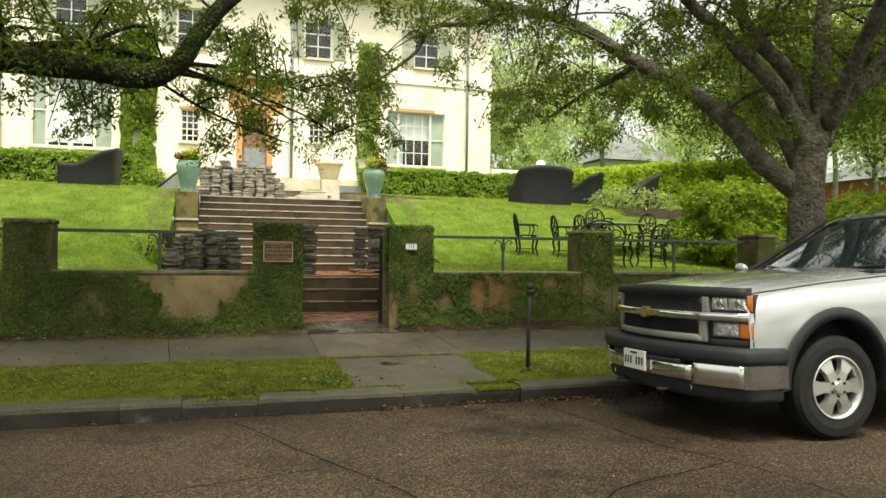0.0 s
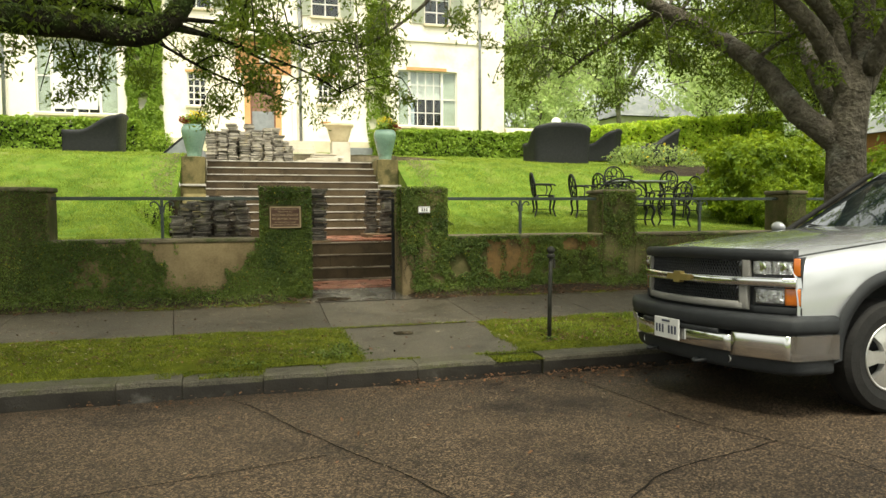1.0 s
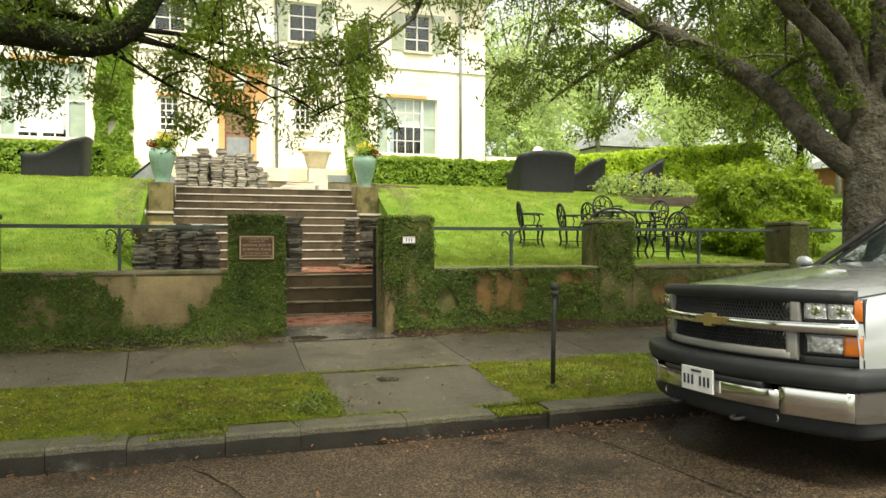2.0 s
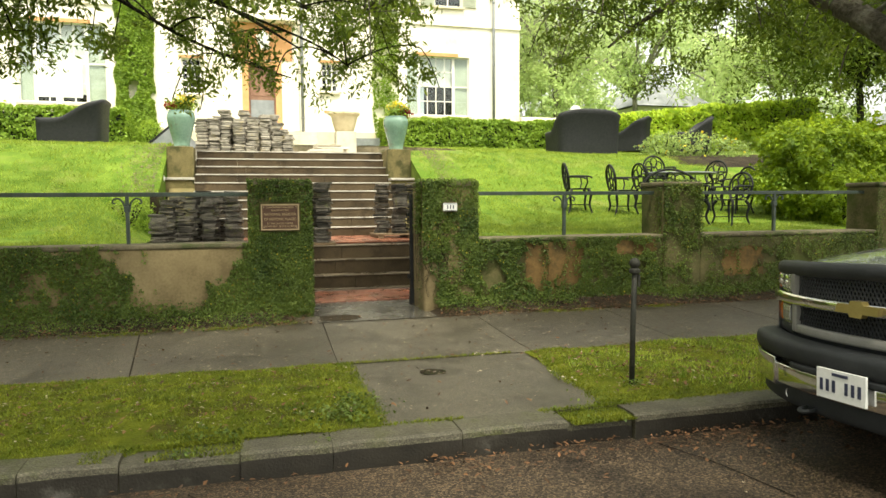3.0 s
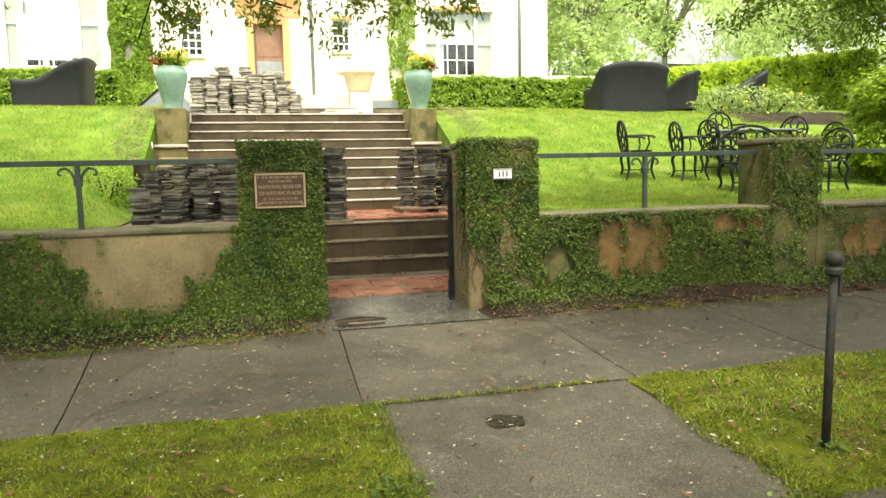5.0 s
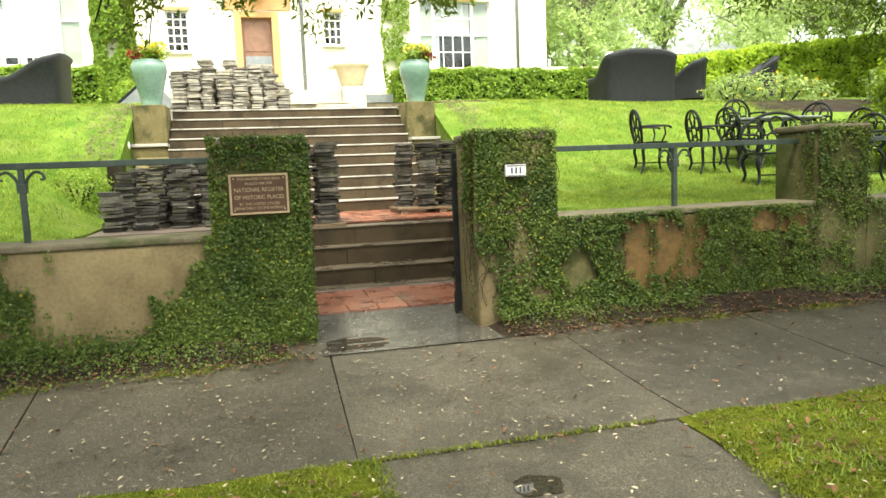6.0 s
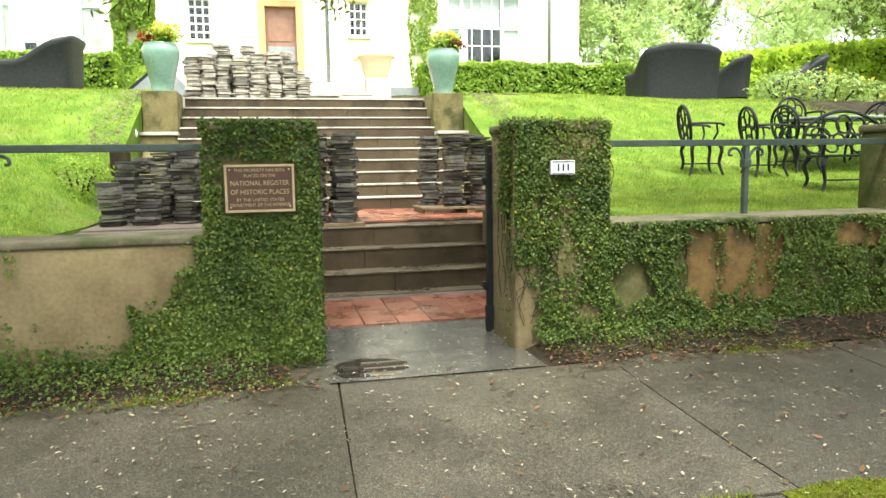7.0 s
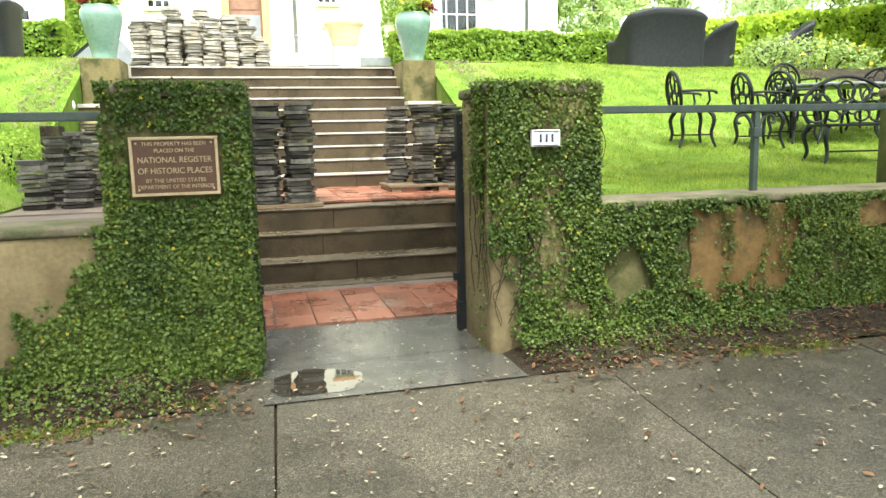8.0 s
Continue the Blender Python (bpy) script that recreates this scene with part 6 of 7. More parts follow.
# bumper
bow(-0.96, 0.96, 0.595, 0.715, 3.44, 0.14, M["blackplastic"], "bumper_pad", 0.035, "black plastic bumper top", wrap=0.36)
bow(-0.6, 0.6, 0.452, 0.566, 3.448, 0.1, M["chrome"], "bumper_bar", 0.008, "chrome bumper bar with a dent")
bow(-0.5, 0.42, 0.562, 0.6, 3.44, 0.1, M["blackplastic"], "pad_recess", 0.01)
bow(-0.93, 0.93, 0.325, 0.455, 3.50, 0.1, M["blackplastic"], "valance", 0.03, "black lower valance", wrap=0.3)
for s in (-1, 1):
    corner = bow(*sorted((s * 0.596, s * 0.955)), 0.43, 0.592, 3.447, 0.1, M["chrome"], "bumper_corner", 0.008, "", 10)
    bm = bmesh.new()
    side = [(bow_x(0.955, 3.445) + 0.004, 0.957), (bow_x(0.955, 3.445) + 0.05, 0.985), (bow_x(0.955, 3.445) + 0.36, 0.99)]
    low_v = [bm.verts.new((px, TY + s * py, 0.43)) for px, py in side]
    top_v = [bm.verts.new((px, TY + s * py, 0.592)) for px, py in side]
    for k in range(2):
        bm.faces.new((low_v[k], low_v[k + 1], top_v[k + 1], top_v[k]))
    bmesh.ops.solidify(bm, geom=bm.faces[:], thickness=0.012)
    part("bumper_side", bm, M["chrome"], corner)
    y = s * 0.52
    bm = bmesh.new()
    lathe(bm, [(0.0, 0.02), (0.018, 0.012), (0.028, 0.0), (0.031, 0.006)], 16)
    bmesh.ops.transform(bm, matrix=Matrix.Translation((bow_x(y, 3.503), TY + y, 0.39)) @ Matrix.Rotation(radians(90), 4, "Y"), verts=bm.verts[:])
    part("fog_light", bm, M["alloy"], truck)
    bm = tube(bmesh.new(), smooth_path([(3.56, TY + s * 0.3 - 0.04, 0.36), (3.47, TY + s * 0.3 - 0.03, 0.35), (3.45, TY + s * 0.3, 0.345), (3.47, TY + s * 0.3 + 0.03, 0.35), (3.56, TY + s * 0.3 + 0.04, 0.36)], 4), 0.012)
    part("tow_hook", bm, M["blackplastic"], truck)
plate = part("number_plate", quick_box(3.415, 3.43, TY - 0.155, TY + 0.155, 0.47, 0.625, 0.003), M["white"], truck, "white number plate with dark bars")
for k in range(7):
    if k == 3:
        continue
    y = TY - 0.12 + k * 0.04
    part("bar", quick_box(3.4105, 3.4145, y - 0.009, y + 0.009, 0.51, 0.572), M["ink"], plate)
part("bar", quick_box(3.4105, 3.4145, TY - 0.05, TY + 0.05, 0.595, 0.61), M["ink"], plate)

# wheels with flares
def wheel(x, y, s):
    w = part("wheel", bmesh.new(), M["rubber"], truck)
    prof = [(0.235, -0.115), (0.30, -0.13), (0.36, -0.12), (0.385, -0.085), (0.388, 0.0), (0.385, 0.085), (0.36, 0.12), (0.30, 0.13), (0.235, 0.115)]
    turn = Matrix.Translation((x, y, WR + 0.025)) @ Matrix.Rotation(radians(90 if s < 0 else -90), 4, "X")
    bm = lathe(bmesh.new(), prof, 44, caps=False)
    bmesh.ops.transform(bm, matrix=turn, verts=bm.verts[:])
    part("tyre", bm, M["rubber"], w, "black rubber tyre")
    bm = lathe(bmesh.new(), [(0.2, -0.06), (0.205, 0.02), (0.222, 0.09), (0.238, 0.112), (0.238, 0.122), (0.222, 0.118), (0.208, 0.06), (0.2, 0.03)], 40, caps=False)
    bmesh.ops.transform(bm, matrix=turn, verts=bm.verts[:])
    part("rim", bm, M["alloy"], w, "polished alloy rim", True)
    bm = lathe(bmesh.new(), [(0.0, 0.0), (0.21, 0.0), (0.21, 0.02)], 30)
    bmesh.ops.transform(bm, matrix=turn, verts=bm.verts[:])
    part("brake_disc", bm, M["blackplastic"], w)
    for k in range(6):
        q = 2 * math.pi * k / 6
        bm = bmesh.new()
        for a, b, c in ((0.0, 0.0, 0), ):
            V = []
            for r, hw, z in ((0.05, 0.042, 0.115), (0.13, 0.036, 0.112), (0.215, 0.062, 0.10)):
                for side in (-1, 1):
                    V.append(bm.verts.new((r, side * hw, z)))
                    V.append(bm.verts.new((r, side * hw * 1.1, z - 0.04)))
            for j in range(2):
                o = j * 4
                bm.faces.new((V[o], V[o + 2], V[o + 6], V[o + 4]))
                bm.faces.new((V[o], V[o + 4], V[o + 5], V[o + 1]))
                bm.faces.new((V[o + 2], V[o + 3], V[o + 7], V[o + 6]))
        bmesh.ops.transform(bm, matrix=turn @ Matrix.Rotation(q, 4, "Z"), verts=bm.verts[:])
        part("spoke", bm, M["alloy"], w)
        bm = lathe(bmesh.new(), [(0.011, 0.11), (0.011, 0.125), (0.004, 0.13)], 8, 0.062 * math.cos(q + 0.5), 0.062 * math.sin(q + 0.5))
        bmesh.ops.transform(bm, matrix=turn, verts=bm.verts[:])
        part("lug_nut", bm, M["blackplastic"], w)
    bm = lathe(bmesh.new(), [(0.085, 0.07), (0.085, 0.108), (0.045, 0.118), (0.04, 0.135), (0.0, 0.137)], 20)
    bmesh.ops.transform(bm, matrix=turn, verts=bm.verts[:])
    part("hub_cap", bm, M["alloy"], w)


for wx in (WHX, WHX2):
    for s in (-1, 1):
        wheel(wx, TY + s * 0.84, s)
        bm = bmesh.new()
        pr = []
        for k in range(25):
            q = math.pi * (k / 24) * 1.0
            pr.append((wx - 0.52 * math.cos(q), 0.42 + 0.56 * math.sin(q) * 1.02))
        inner = [(wx - 0.46 * math.cos(math.pi * k / 24), 0.42 + 0.48 * math.sin(math.pi * k / 24) * 1.05) for k in range(25)]
        yo, yi = TY + s * 1.005, TY + s * 0.93
        A = [bm.verts.new((px, TY + s * (half_w(px) + 0.004), pz + 0.02)) for px, pz in pr]
        B = [bm.verts.new((px, yo - s * 0.01 - s * (0.97 - half_w(px)), pz - 0.015)) for px, pz in pr]
        C = [bm.verts.new((px, yo - s * 0.012 - s * (0.97 - half_w(px)), pz)) for px, pz in inner]
        D = [bm.verts.new((px, yi, pz)) for px, pz in inner]
        for P, Q in ((A, B), (B, C), (C, D)):
            for k in range(24):
                bm.faces.new((P[k], P[k + 1], Q[k + 1], Q[k]))
        E_ = [bm.verts.new((px, TY + s * 0.66, pz)) for px, pz in inner]
        for k in range(24):
            bm.faces.new((D[k], D[k + 1], E_[k + 1], E_[k]))
        part("fender_flare", bm, M["blackplastic"], truck, "dark grey plastic fender flare", True)
# cab: roof, pillars, glass
def cab_pt(u, x, z, w):
    return (x, TY + u * w, z)


bm = bmesh.new()
R = []
for x, z, w in ((5.98, 1.80, 0.62), (6.05, 1.835, 0.64), (6.6, 1.87, 0.66), (7.3, 1.865, 0.66), (7.75, 1.84, 0.64), (7.86, 1.80, 0.63)):
    R.append([bm.verts.new((x + 0.05 * u * u, TY + u * w, z - 0.045 * u * u - (0.03 if abs(u) == 1 else 0))) for u in (-1, -0.8, -0.4, 0, 0.4, 0.8, 1)])
for a, b in zip(R, R[1:]):
    for i in range(6):
        bm.faces.new((a[i], a[i + 1], b[i + 1], b[i]))
bmesh.ops.solidify(bm, geom=bm.faces[:], thickness=0.03)
part("roof", bm, M["silver"], truck, "", True)
bm = bmesh.new()
ws = []
for k in range(7):
    t = k / 6
    x, z, w = 5.16 + (6.0 - 5.16) * t, 1.26 + (1.79 - 1.26) * t, 0.80 + (0.61 - 0.80) * t
    ws.append([bm.verts.new((x + 0.14 * abs(u) ** 2, TY + u * w, z)) for u in (-1, -0.66, -0.33, 0, 0.33, 0.66, 1)])
for a, b in zip(ws, ws[1:]):
    for i in range(6):
        bm.faces.new((a[i], a[i + 1], b[i + 1], b[i]))
part("windshield", bm, M["carglass"], truck, "dark reflecting windshield", True)
for s in (-1, 1):
    bm = bmesh.new()
    q = [(5.42, 1.26, 0.88), (6.12, 1.76, 0.66), (7.8, 1.76, 0.66), (7.95, 1.26, 0.88)]
    bm.faces.new([bm.verts.new((x, TY + s * w, z)) for x, z, w in q])
    part("side_window", bm, M["carglass"], truck, "dark side window")
    part("a_pillar", tube(bmesh.new(), [(5.26, TY + s * 0.86, 1.25), (6.1, TY + s * 0.655, 1.80)], 0.026, 0.022, 8), M["rubber"], truck)
    part("b_pillar", tube(bmesh.new(), [(6.68, TY + s * 0.885, 1.25), (6.68, TY + s * 0.665, 1.80)], 0.035, 0.03, 8), M["silver"], truck)
    part("c_pillar", tube(bmesh.new(), [(7.95, TY + s * 0.87, 1.25), (7.83, TY + s * 0.655, 1.80)], 0.045, 0.04, 8), M["silver"], truck)
    bm = bmesh.new()
    bmesh.ops.create_uvsphere(bm, u_segments=16, v_segments=10, radius=1.0)
    for v in bm.verts:
        v.co = Vector((5.36 + 0.05 * v.co.x, TY + s * 1.04 + 0.085 * v.co.y, 1.3 + 0.06 * v.co.z - 0.01 * v.co.x))
    mirror = part("mirror", bm, M["silver"], truck, "silver rounded door mirror", True)
    part("arm", tube(bmesh.new(), [(5.37, TY + s * 0.9, 1.25), (5.37, TY + s * 1.02, 1.28)], 0.02, segs=8), M["blackplastic"], mirror)
    part("door_seam", quick_box(5.30, 5.306, min(TY + s * 0.9, TY + s * 0.973), max(TY + s * 0.9, TY + s * 0.973), 0.5, 1.22), M["blackplastic"], truck)
    part("door_handle", quick_box(6.4, 6.6, min(TY + s * 0.96, TY + s * 0.995), max(TY + s * 0.96, TY + s * 0.995), 1.0, 1.04, 0.01), M["blackplastic"], truck)
    part("sill_guard", quick_box(5.1, 7.4, min(TY + s * 0.93, TY + s * 0.985), max(TY + s * 0.93, TY + s * 0.985), 0.4, 0.52, 0.02), M["blackplastic"], truck)
    # wipers
    part("wiper", tube(bmesh.new(), [(5.17, TY + s * 0.08, 1.285), (5.22, TY + s * 0.3, 1.30), (5.35, TY + s * 0.66, 1.33)], 0.008, segs=5), M["blackplastic"], truck)
bm = bmesh.new()
bm.faces.new([bm.verts.new(p) for p in ((7.97, TY - 0.8, 1.26), (7.97, TY + 0.8, 1.26), (7.84, TY + 0.62, 1.79), (7.84, TY - 0.62, 1.79))])
part("rear_window", bm, M["carglass"], truck)
part("cowl", quick_box(5.08, 5.3, TY - 0.8, TY + 0.8, 1.255, 1.285, 0.01), M["blackplastic"], truck)
part("cab_floor", quick_box(5.3, 7.9, TY - 0.8, TY + 0.8, 1.0, 1.24), M["blackplastic"], truck)
part("rear_bumper", quick_box(9.0, 9.22, TY - 0.95, TY + 0.95, 0.45, 0.68, 0.04), M["chrome"], truck)

# ---- street post ----
post = thing("street_post", "thin dark iron post with a ball finial on the verge", "post")
part("pole", tube(bmesh.new(), [(3.195, 6.83, 0.1), (3.2, 6.832, 0.6), (3.215, 6.84, 1.03)], 0.020, 0.019, 12, 0.03), M["postiron"], post, "", True)
part("collar", lathe(bmesh.new(), [(0.03, 0), (0.04, 0.01), (0.04, 0.03), (0.024, 0.045)], 14, 3.215, 6.84, 0.995), M["postiron"], post)
part("ball", lathe(bmesh.new(), [(0.01, 0.0)] + [(0.039 * math.sin(math.pi * k / 9), 0.039 - 0.039 * math.cos(math.pi * k / 9)) for k in range(1, 9)] + [(0.005, 0.078)], 16, 3.215, 6.84, 1.032), M["postiron"], post, "", True)
part("hook", quick_box(3.24, 3.258, 6.832, 6.846, 0.9, 0.99, 0.004), M["postiron"], post)

# ---- railings between the pillars ----
def railing(x0, x1, posts):
    r = thing("railing", "dark green iron handrail between the wall pillars", "railing", group="wall railings")
    part("rail", quick_box(x0 - 0.03, x1 + 0.03, 10.41, 10.46, 1.60, 1.645, 0.006), M["iron"], r)
    for x in posts:
        p = part("post", quick_box(x - 0.018, x + 0.018, 10.415, 10.455, 1.08, 1.60, 0.004), M["iron"], r)
        for s in (-1, 1):
            pth = smooth_path([(x + s * 0.02, 10.435, 1.46), (x + s * 0.035, 10.435, 1.53), (x + s * 0.08, 10.435, 1.58), (x + s * 0.13, 10.435, 1.57), (x + s * 0.14, 10.435, 1.535), (x + s * 0.115, 10.435, 1.53)], 5)
            part("scroll", tube(bmesh.new(), pth, 0.012, 0.009, 6), M["iron"], p)
        part("collar", quick_box(x - 0.03, x + 0.03, 10.407, 10.463, 1.44, 1.5, 0.006), M["iron"], p)


railing(-1.95, 0.572, (-0.66,))
railing(3.13, 5.61, (4.36,))
railing(6.165, 8.98, (7.48,))
railing(9.37, 12.1, (10.8,))
railing(-4.87, -2.5, (-3.7,))

# ---- gateway ironwork ----
for x, y, z1, lab in ((1.243, 10.7, 1.70, "dark iron gate post at the plaque pillar"), (2.468, 10.7, 1.62, "dark iron gate post half hidden by ivy")):
    g = thing("gate_post", lab, "gate post", group="gate posts")
    part("bar", quick_box(x - 0.02, x + 0.02, y - 0.025, y + 0.025, 0.27, z1, 0.005), M["blackiron"], g)
    part("shoe", quick_box(x - 0.026, x + 0.026, y - 0.032, y + 0.032, 0.27, 0.47, 0.005), M["blackiron"], g)
    for z in (0.6, 1.35):
        part("hinge", quick_box(x - 0.05, x + 0.03, y - 0.012, y + 0.012, z, z + 0.05, 0.004), M["blackiron"], g)

# ---- plaque and number sign ----
def lettering(txt, x, z, size, parent, y, material, width=None):
    cu = bpy.data.curves.new("lettering", "FONT")
    cu.body, cu.size, cu.extrude = txt, size, 0.0025
    cu.align_x, cu.align_y = "CENTER", "CENTER"
    cu.materials.append(material)
    ob = new("lettering", cu)
    ob.parent = parent
    ob.matrix_basis = pose(x, y, z, 90, 0, 0)
    bpy.context.view_layer.update()
    if width:
        ob.scale[0] = width / max(0.01, ob.dimensions[0])
    return ob


plaque = thing("plaque", "bronze historic-register plaque fixed to the gate pillar", "plaque")
PX0, PX1, PZ0, PZ1 = 0.695, 1.095, 1.232, 1.512
pl_y = 10.145
part("plate", quick_box(PX0, PX1, pl_y, pl_y + 0.04, PZ0, PZ1, 0.004), M["bronze"], plaque)
bm = bmesh.new()
for b in ((PX0, PX1, PZ1 - 0.014, PZ1), (PX0, PX1, PZ0, PZ0 + 0.014), (PX0, PX0 + 0.014, PZ0 + 0.014, PZ1 - 0.014), (PX1 - 0.014, PX1, PZ0 + 0.014, PZ1 - 0.014)):
    box(bm, b[0], b[1], pl_y - 0.008, pl_y + 0.002, b[2], b[3], 0.002)
part("border", bm, M["brass"], plaque, "raised bright bronze border")
pcx = (PX0 + PX1) / 2
for txt, z, s, w in (("THIS PROPERTY HAS BEEN", 1.478, 0.026, 0.29), ("PLACED ON THE", 1.446, 0.026, 0.18), ("NATIONAL REGISTER", 1.402, 0.04, 0.335), ("OF HISTORIC PLACES", 1.35, 0.04, 0.335), ("BY THE UNITED STATES", 1.304, 0.026, 0.27), ("DEPARTMENT OF THE INTERIOR", 1.274, 0.026, 0.345)):
    lettering(txt, pcx, z, s, plaque, pl_y - 0.0015, M["brass"], w)
for x, z in ((PX0 + 0.03, PZ1 - 0.03), (PX1 - 0.03, PZ1 - 0.03), (PX0 + 0.03, PZ0 + 0.03), (PX1 - 0.03, PZ0 + 0.03)):
    bm = lathe(bmesh.new(), [(0.006, 0.0), (0.005, 0.004), (0.0, 0.005)], 8)
    bmesh.ops.transform(bm, matrix=Matrix.Translation((x, pl_y, z)) @ Matrix.Rotation(radians(90), 4, "X"), verts=bm.verts[:])
    part("screw", bm, M["brass"], plaque)
number = thing("number_sign", "small white tile sign with dark bars on the gate pillar", "sign")
part("tile", quick_box(2.714, 2.876, 10.12, 10.15, 1.42, 1.51, 0.004), M["white"], number)
for k in range(3):
    part("bar", quick_box(2.756 + k * 0.034, 2.768 + k * 0.034, 10.116, 10.1195, 1.443, 1.487), M["ink"], number)
for z in (1.424, 1.5):
    part("bar", quick_box(2.72, 2.87, 10.1165, 10.1195, z, z + 0.005), M["ink"], number)

# ---- stacks of roof slates ----
slate_meshes = {}
for key in ("slate", "slatelight"):
    slate_meshes[key] = []
    for k in range(8):
        w, d, t = random.uniform(0.115, 0.155), random.uniform(0.10, 0.14), random.uniform(0.009, 0.021)
        bm = bmesh.new()
        n = 10
        lo, hi = [], []
        for i in range(n):
            q = 2 * math.pi * (i + 0.5) / n
            kx = 1 / max(abs(math.cos(q)), abs(math.sin(q)))
            px, py = math.cos(q) * kx * w * random.uniform(0.9, 1.02), math.sin(q) * kx * d * random.uniform(0.9, 1.02)
            lo.append(bm.verts.new((px * 0.98, py * 0.98, -t + random.uniform(-0.002, 0.002))))
            hi.append(bm.verts.new((px, py, t + random.uniform(-0.003, 0.003))))
        bm.faces.new(lo[::-1])
        bm.faces.new(hi)
        for i in range(n):
            j = (i + 1) % n
            bm.faces.new((lo[i], lo[j], hi[j], hi[i]))
        slate_meshes[key].append(finish("slate", bm, M[key]))


def slate_stack(x, y, z, n, key, label, group, turn=0.0, lean=(0.0, 0.0), messy=1.0):
    s = thing("slate_stack", label, "slate stack", pose(x, y, z), group)
    zz = 0.0
    ox = oy = 0.0
    for k in range(n):
        me = random.choice(slate_meshes[key])
        t = max(v.co.z for v in me.vertices)
        ob = new("slate", me)
        ob.parent = s
        ox = 0.75 * ox + messy * random.uniform(-0.03, 0.03)
        oy = 0.75 * oy + random.uniform(-0.024, 0.024)
        ob.matrix_basis = pose(ox + lean[0] * zz, oy + lean[1] * zz, zz + t, random.uniform(-2.5, 2.5), random.uniform(-2.5, 2.5), turn + messy * random.uniform(-11, 11) + random.choice((0, 0, 180)))
        zz += 2 * t + random.uniform(0.002, 0.009)
    return s


random.seed(11)
LAB = "uneven stack of weathered dark grey roof slates on the landing"
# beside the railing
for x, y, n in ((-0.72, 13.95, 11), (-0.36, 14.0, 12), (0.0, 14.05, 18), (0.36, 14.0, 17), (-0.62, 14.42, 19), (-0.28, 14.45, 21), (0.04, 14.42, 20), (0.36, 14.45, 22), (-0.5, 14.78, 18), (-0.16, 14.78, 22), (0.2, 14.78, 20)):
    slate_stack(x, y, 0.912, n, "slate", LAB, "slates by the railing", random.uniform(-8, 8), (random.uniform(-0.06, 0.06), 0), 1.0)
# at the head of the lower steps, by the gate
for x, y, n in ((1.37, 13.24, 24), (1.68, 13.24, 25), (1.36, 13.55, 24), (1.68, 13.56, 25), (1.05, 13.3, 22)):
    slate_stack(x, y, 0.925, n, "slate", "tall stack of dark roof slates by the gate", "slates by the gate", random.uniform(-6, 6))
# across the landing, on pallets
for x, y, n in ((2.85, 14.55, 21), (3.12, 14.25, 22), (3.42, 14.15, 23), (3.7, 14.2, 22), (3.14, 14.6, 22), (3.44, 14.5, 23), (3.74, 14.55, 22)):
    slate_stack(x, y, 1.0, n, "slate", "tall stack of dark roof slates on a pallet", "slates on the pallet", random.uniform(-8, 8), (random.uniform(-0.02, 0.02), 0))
pal = thing("pallet", "low weathered wooden pallet under the slate stacks", "pallet")
for k in range(4):
    part("board", quick_box(2.65, 3.9, 14.02 + 0.18 * k, 14.13 + 0.18 * k, 0.975, 0.999, 0.003), M["pallet"], pal)
for x in (2.68, 3.2, 3.78):
    part("block", quick_box(x, x + 0.1, 14.03, 14.75, 0.908, 0.975, 0.004), M["pallet"], pal)
pal = thing("pallet", "thin blue-grey board under the slates by the gate", "board")
part("board", quick_box(1.15, 1.86, 13.08, 13.7, 0.888, 0.922, 0.004), M["pallet"], pal)
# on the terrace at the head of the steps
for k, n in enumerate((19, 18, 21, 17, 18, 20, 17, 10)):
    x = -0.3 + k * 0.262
    slate_stack(x, 18.35 + random.uniform(-0.05, 0.05), 2.622, n, "slatelight", "stack of pale roof slates on the terrace", "slates on the terrace", random.uniform(-8, 8), (random.uniform(-0.03, 0.03), 0))
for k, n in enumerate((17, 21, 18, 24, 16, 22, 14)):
    slate_stack(-0.2 + k * 0.27, 18.72 + random.uniform(-0.04, 0.04), 2.635, n, "slatelight", "stack of pale roof slates on the terrace", "slates on the terrace", random.uniform(-8, 8), (random.uniform(-0.03, 0.03), 0))
# a few slates tipped on edge on top
loose = thing("loose_slates", "a few slates leaning on top of the stacks", "slates")
for x, z, a in ((0.35, 3.36, 12), (0.95, 3.36, -10)):
    ob = new("slate", slate_meshes["slatelight"][0])
    ob.parent = loose
    ob.matrix_basis = pose(x, 18.7, z, 6, a, 15)
# pale slabs lying further back
slabs = thing("stone_slabs", "low pile of pale stone slabs on the terrace", "stone slabs")
for k in range(6):
    part("stone_slab", quick_box(1.9 + 0.12 * k + random.uniform(-0.1, 0.1), 3.3 + random.uniform(-0.1, 0.15), 22.2, 23.1, 2.74 + 0.07 * k, 2.80 + 0.07 * k, 0.01, 0.01), M["palestone"], slabs)
# dark panel leaning by the left pedestal
pan = thing("leaning_panel", "dark framed panel leaning beside the pedestal", "panel")
for nm, a, b, mt in (("sheet", 0.05, 0.95, "doorglass"), ("frame", 0.0, 0.05, "blackiron"), ("frame", 0.95, 1.0, "blackiron")):
    bm = bmesh.new()
    box(bm, a, b, -0.02, 0.02, 0, 0.9, 0.004)
    bmesh.ops.transform(bm, matrix=pose(-1.5, 19.0, 2.78, 0, 48, 20), verts=bm.verts[:])
    part(nm, bm, M[mt], pan)
wb_ = thing("white_bag", "crumpled white bag beside the pedestal", "bag")
bm = bmesh.new()
bmesh.ops.create_icosphere(bm, subdivisions=3, radius=0.085)
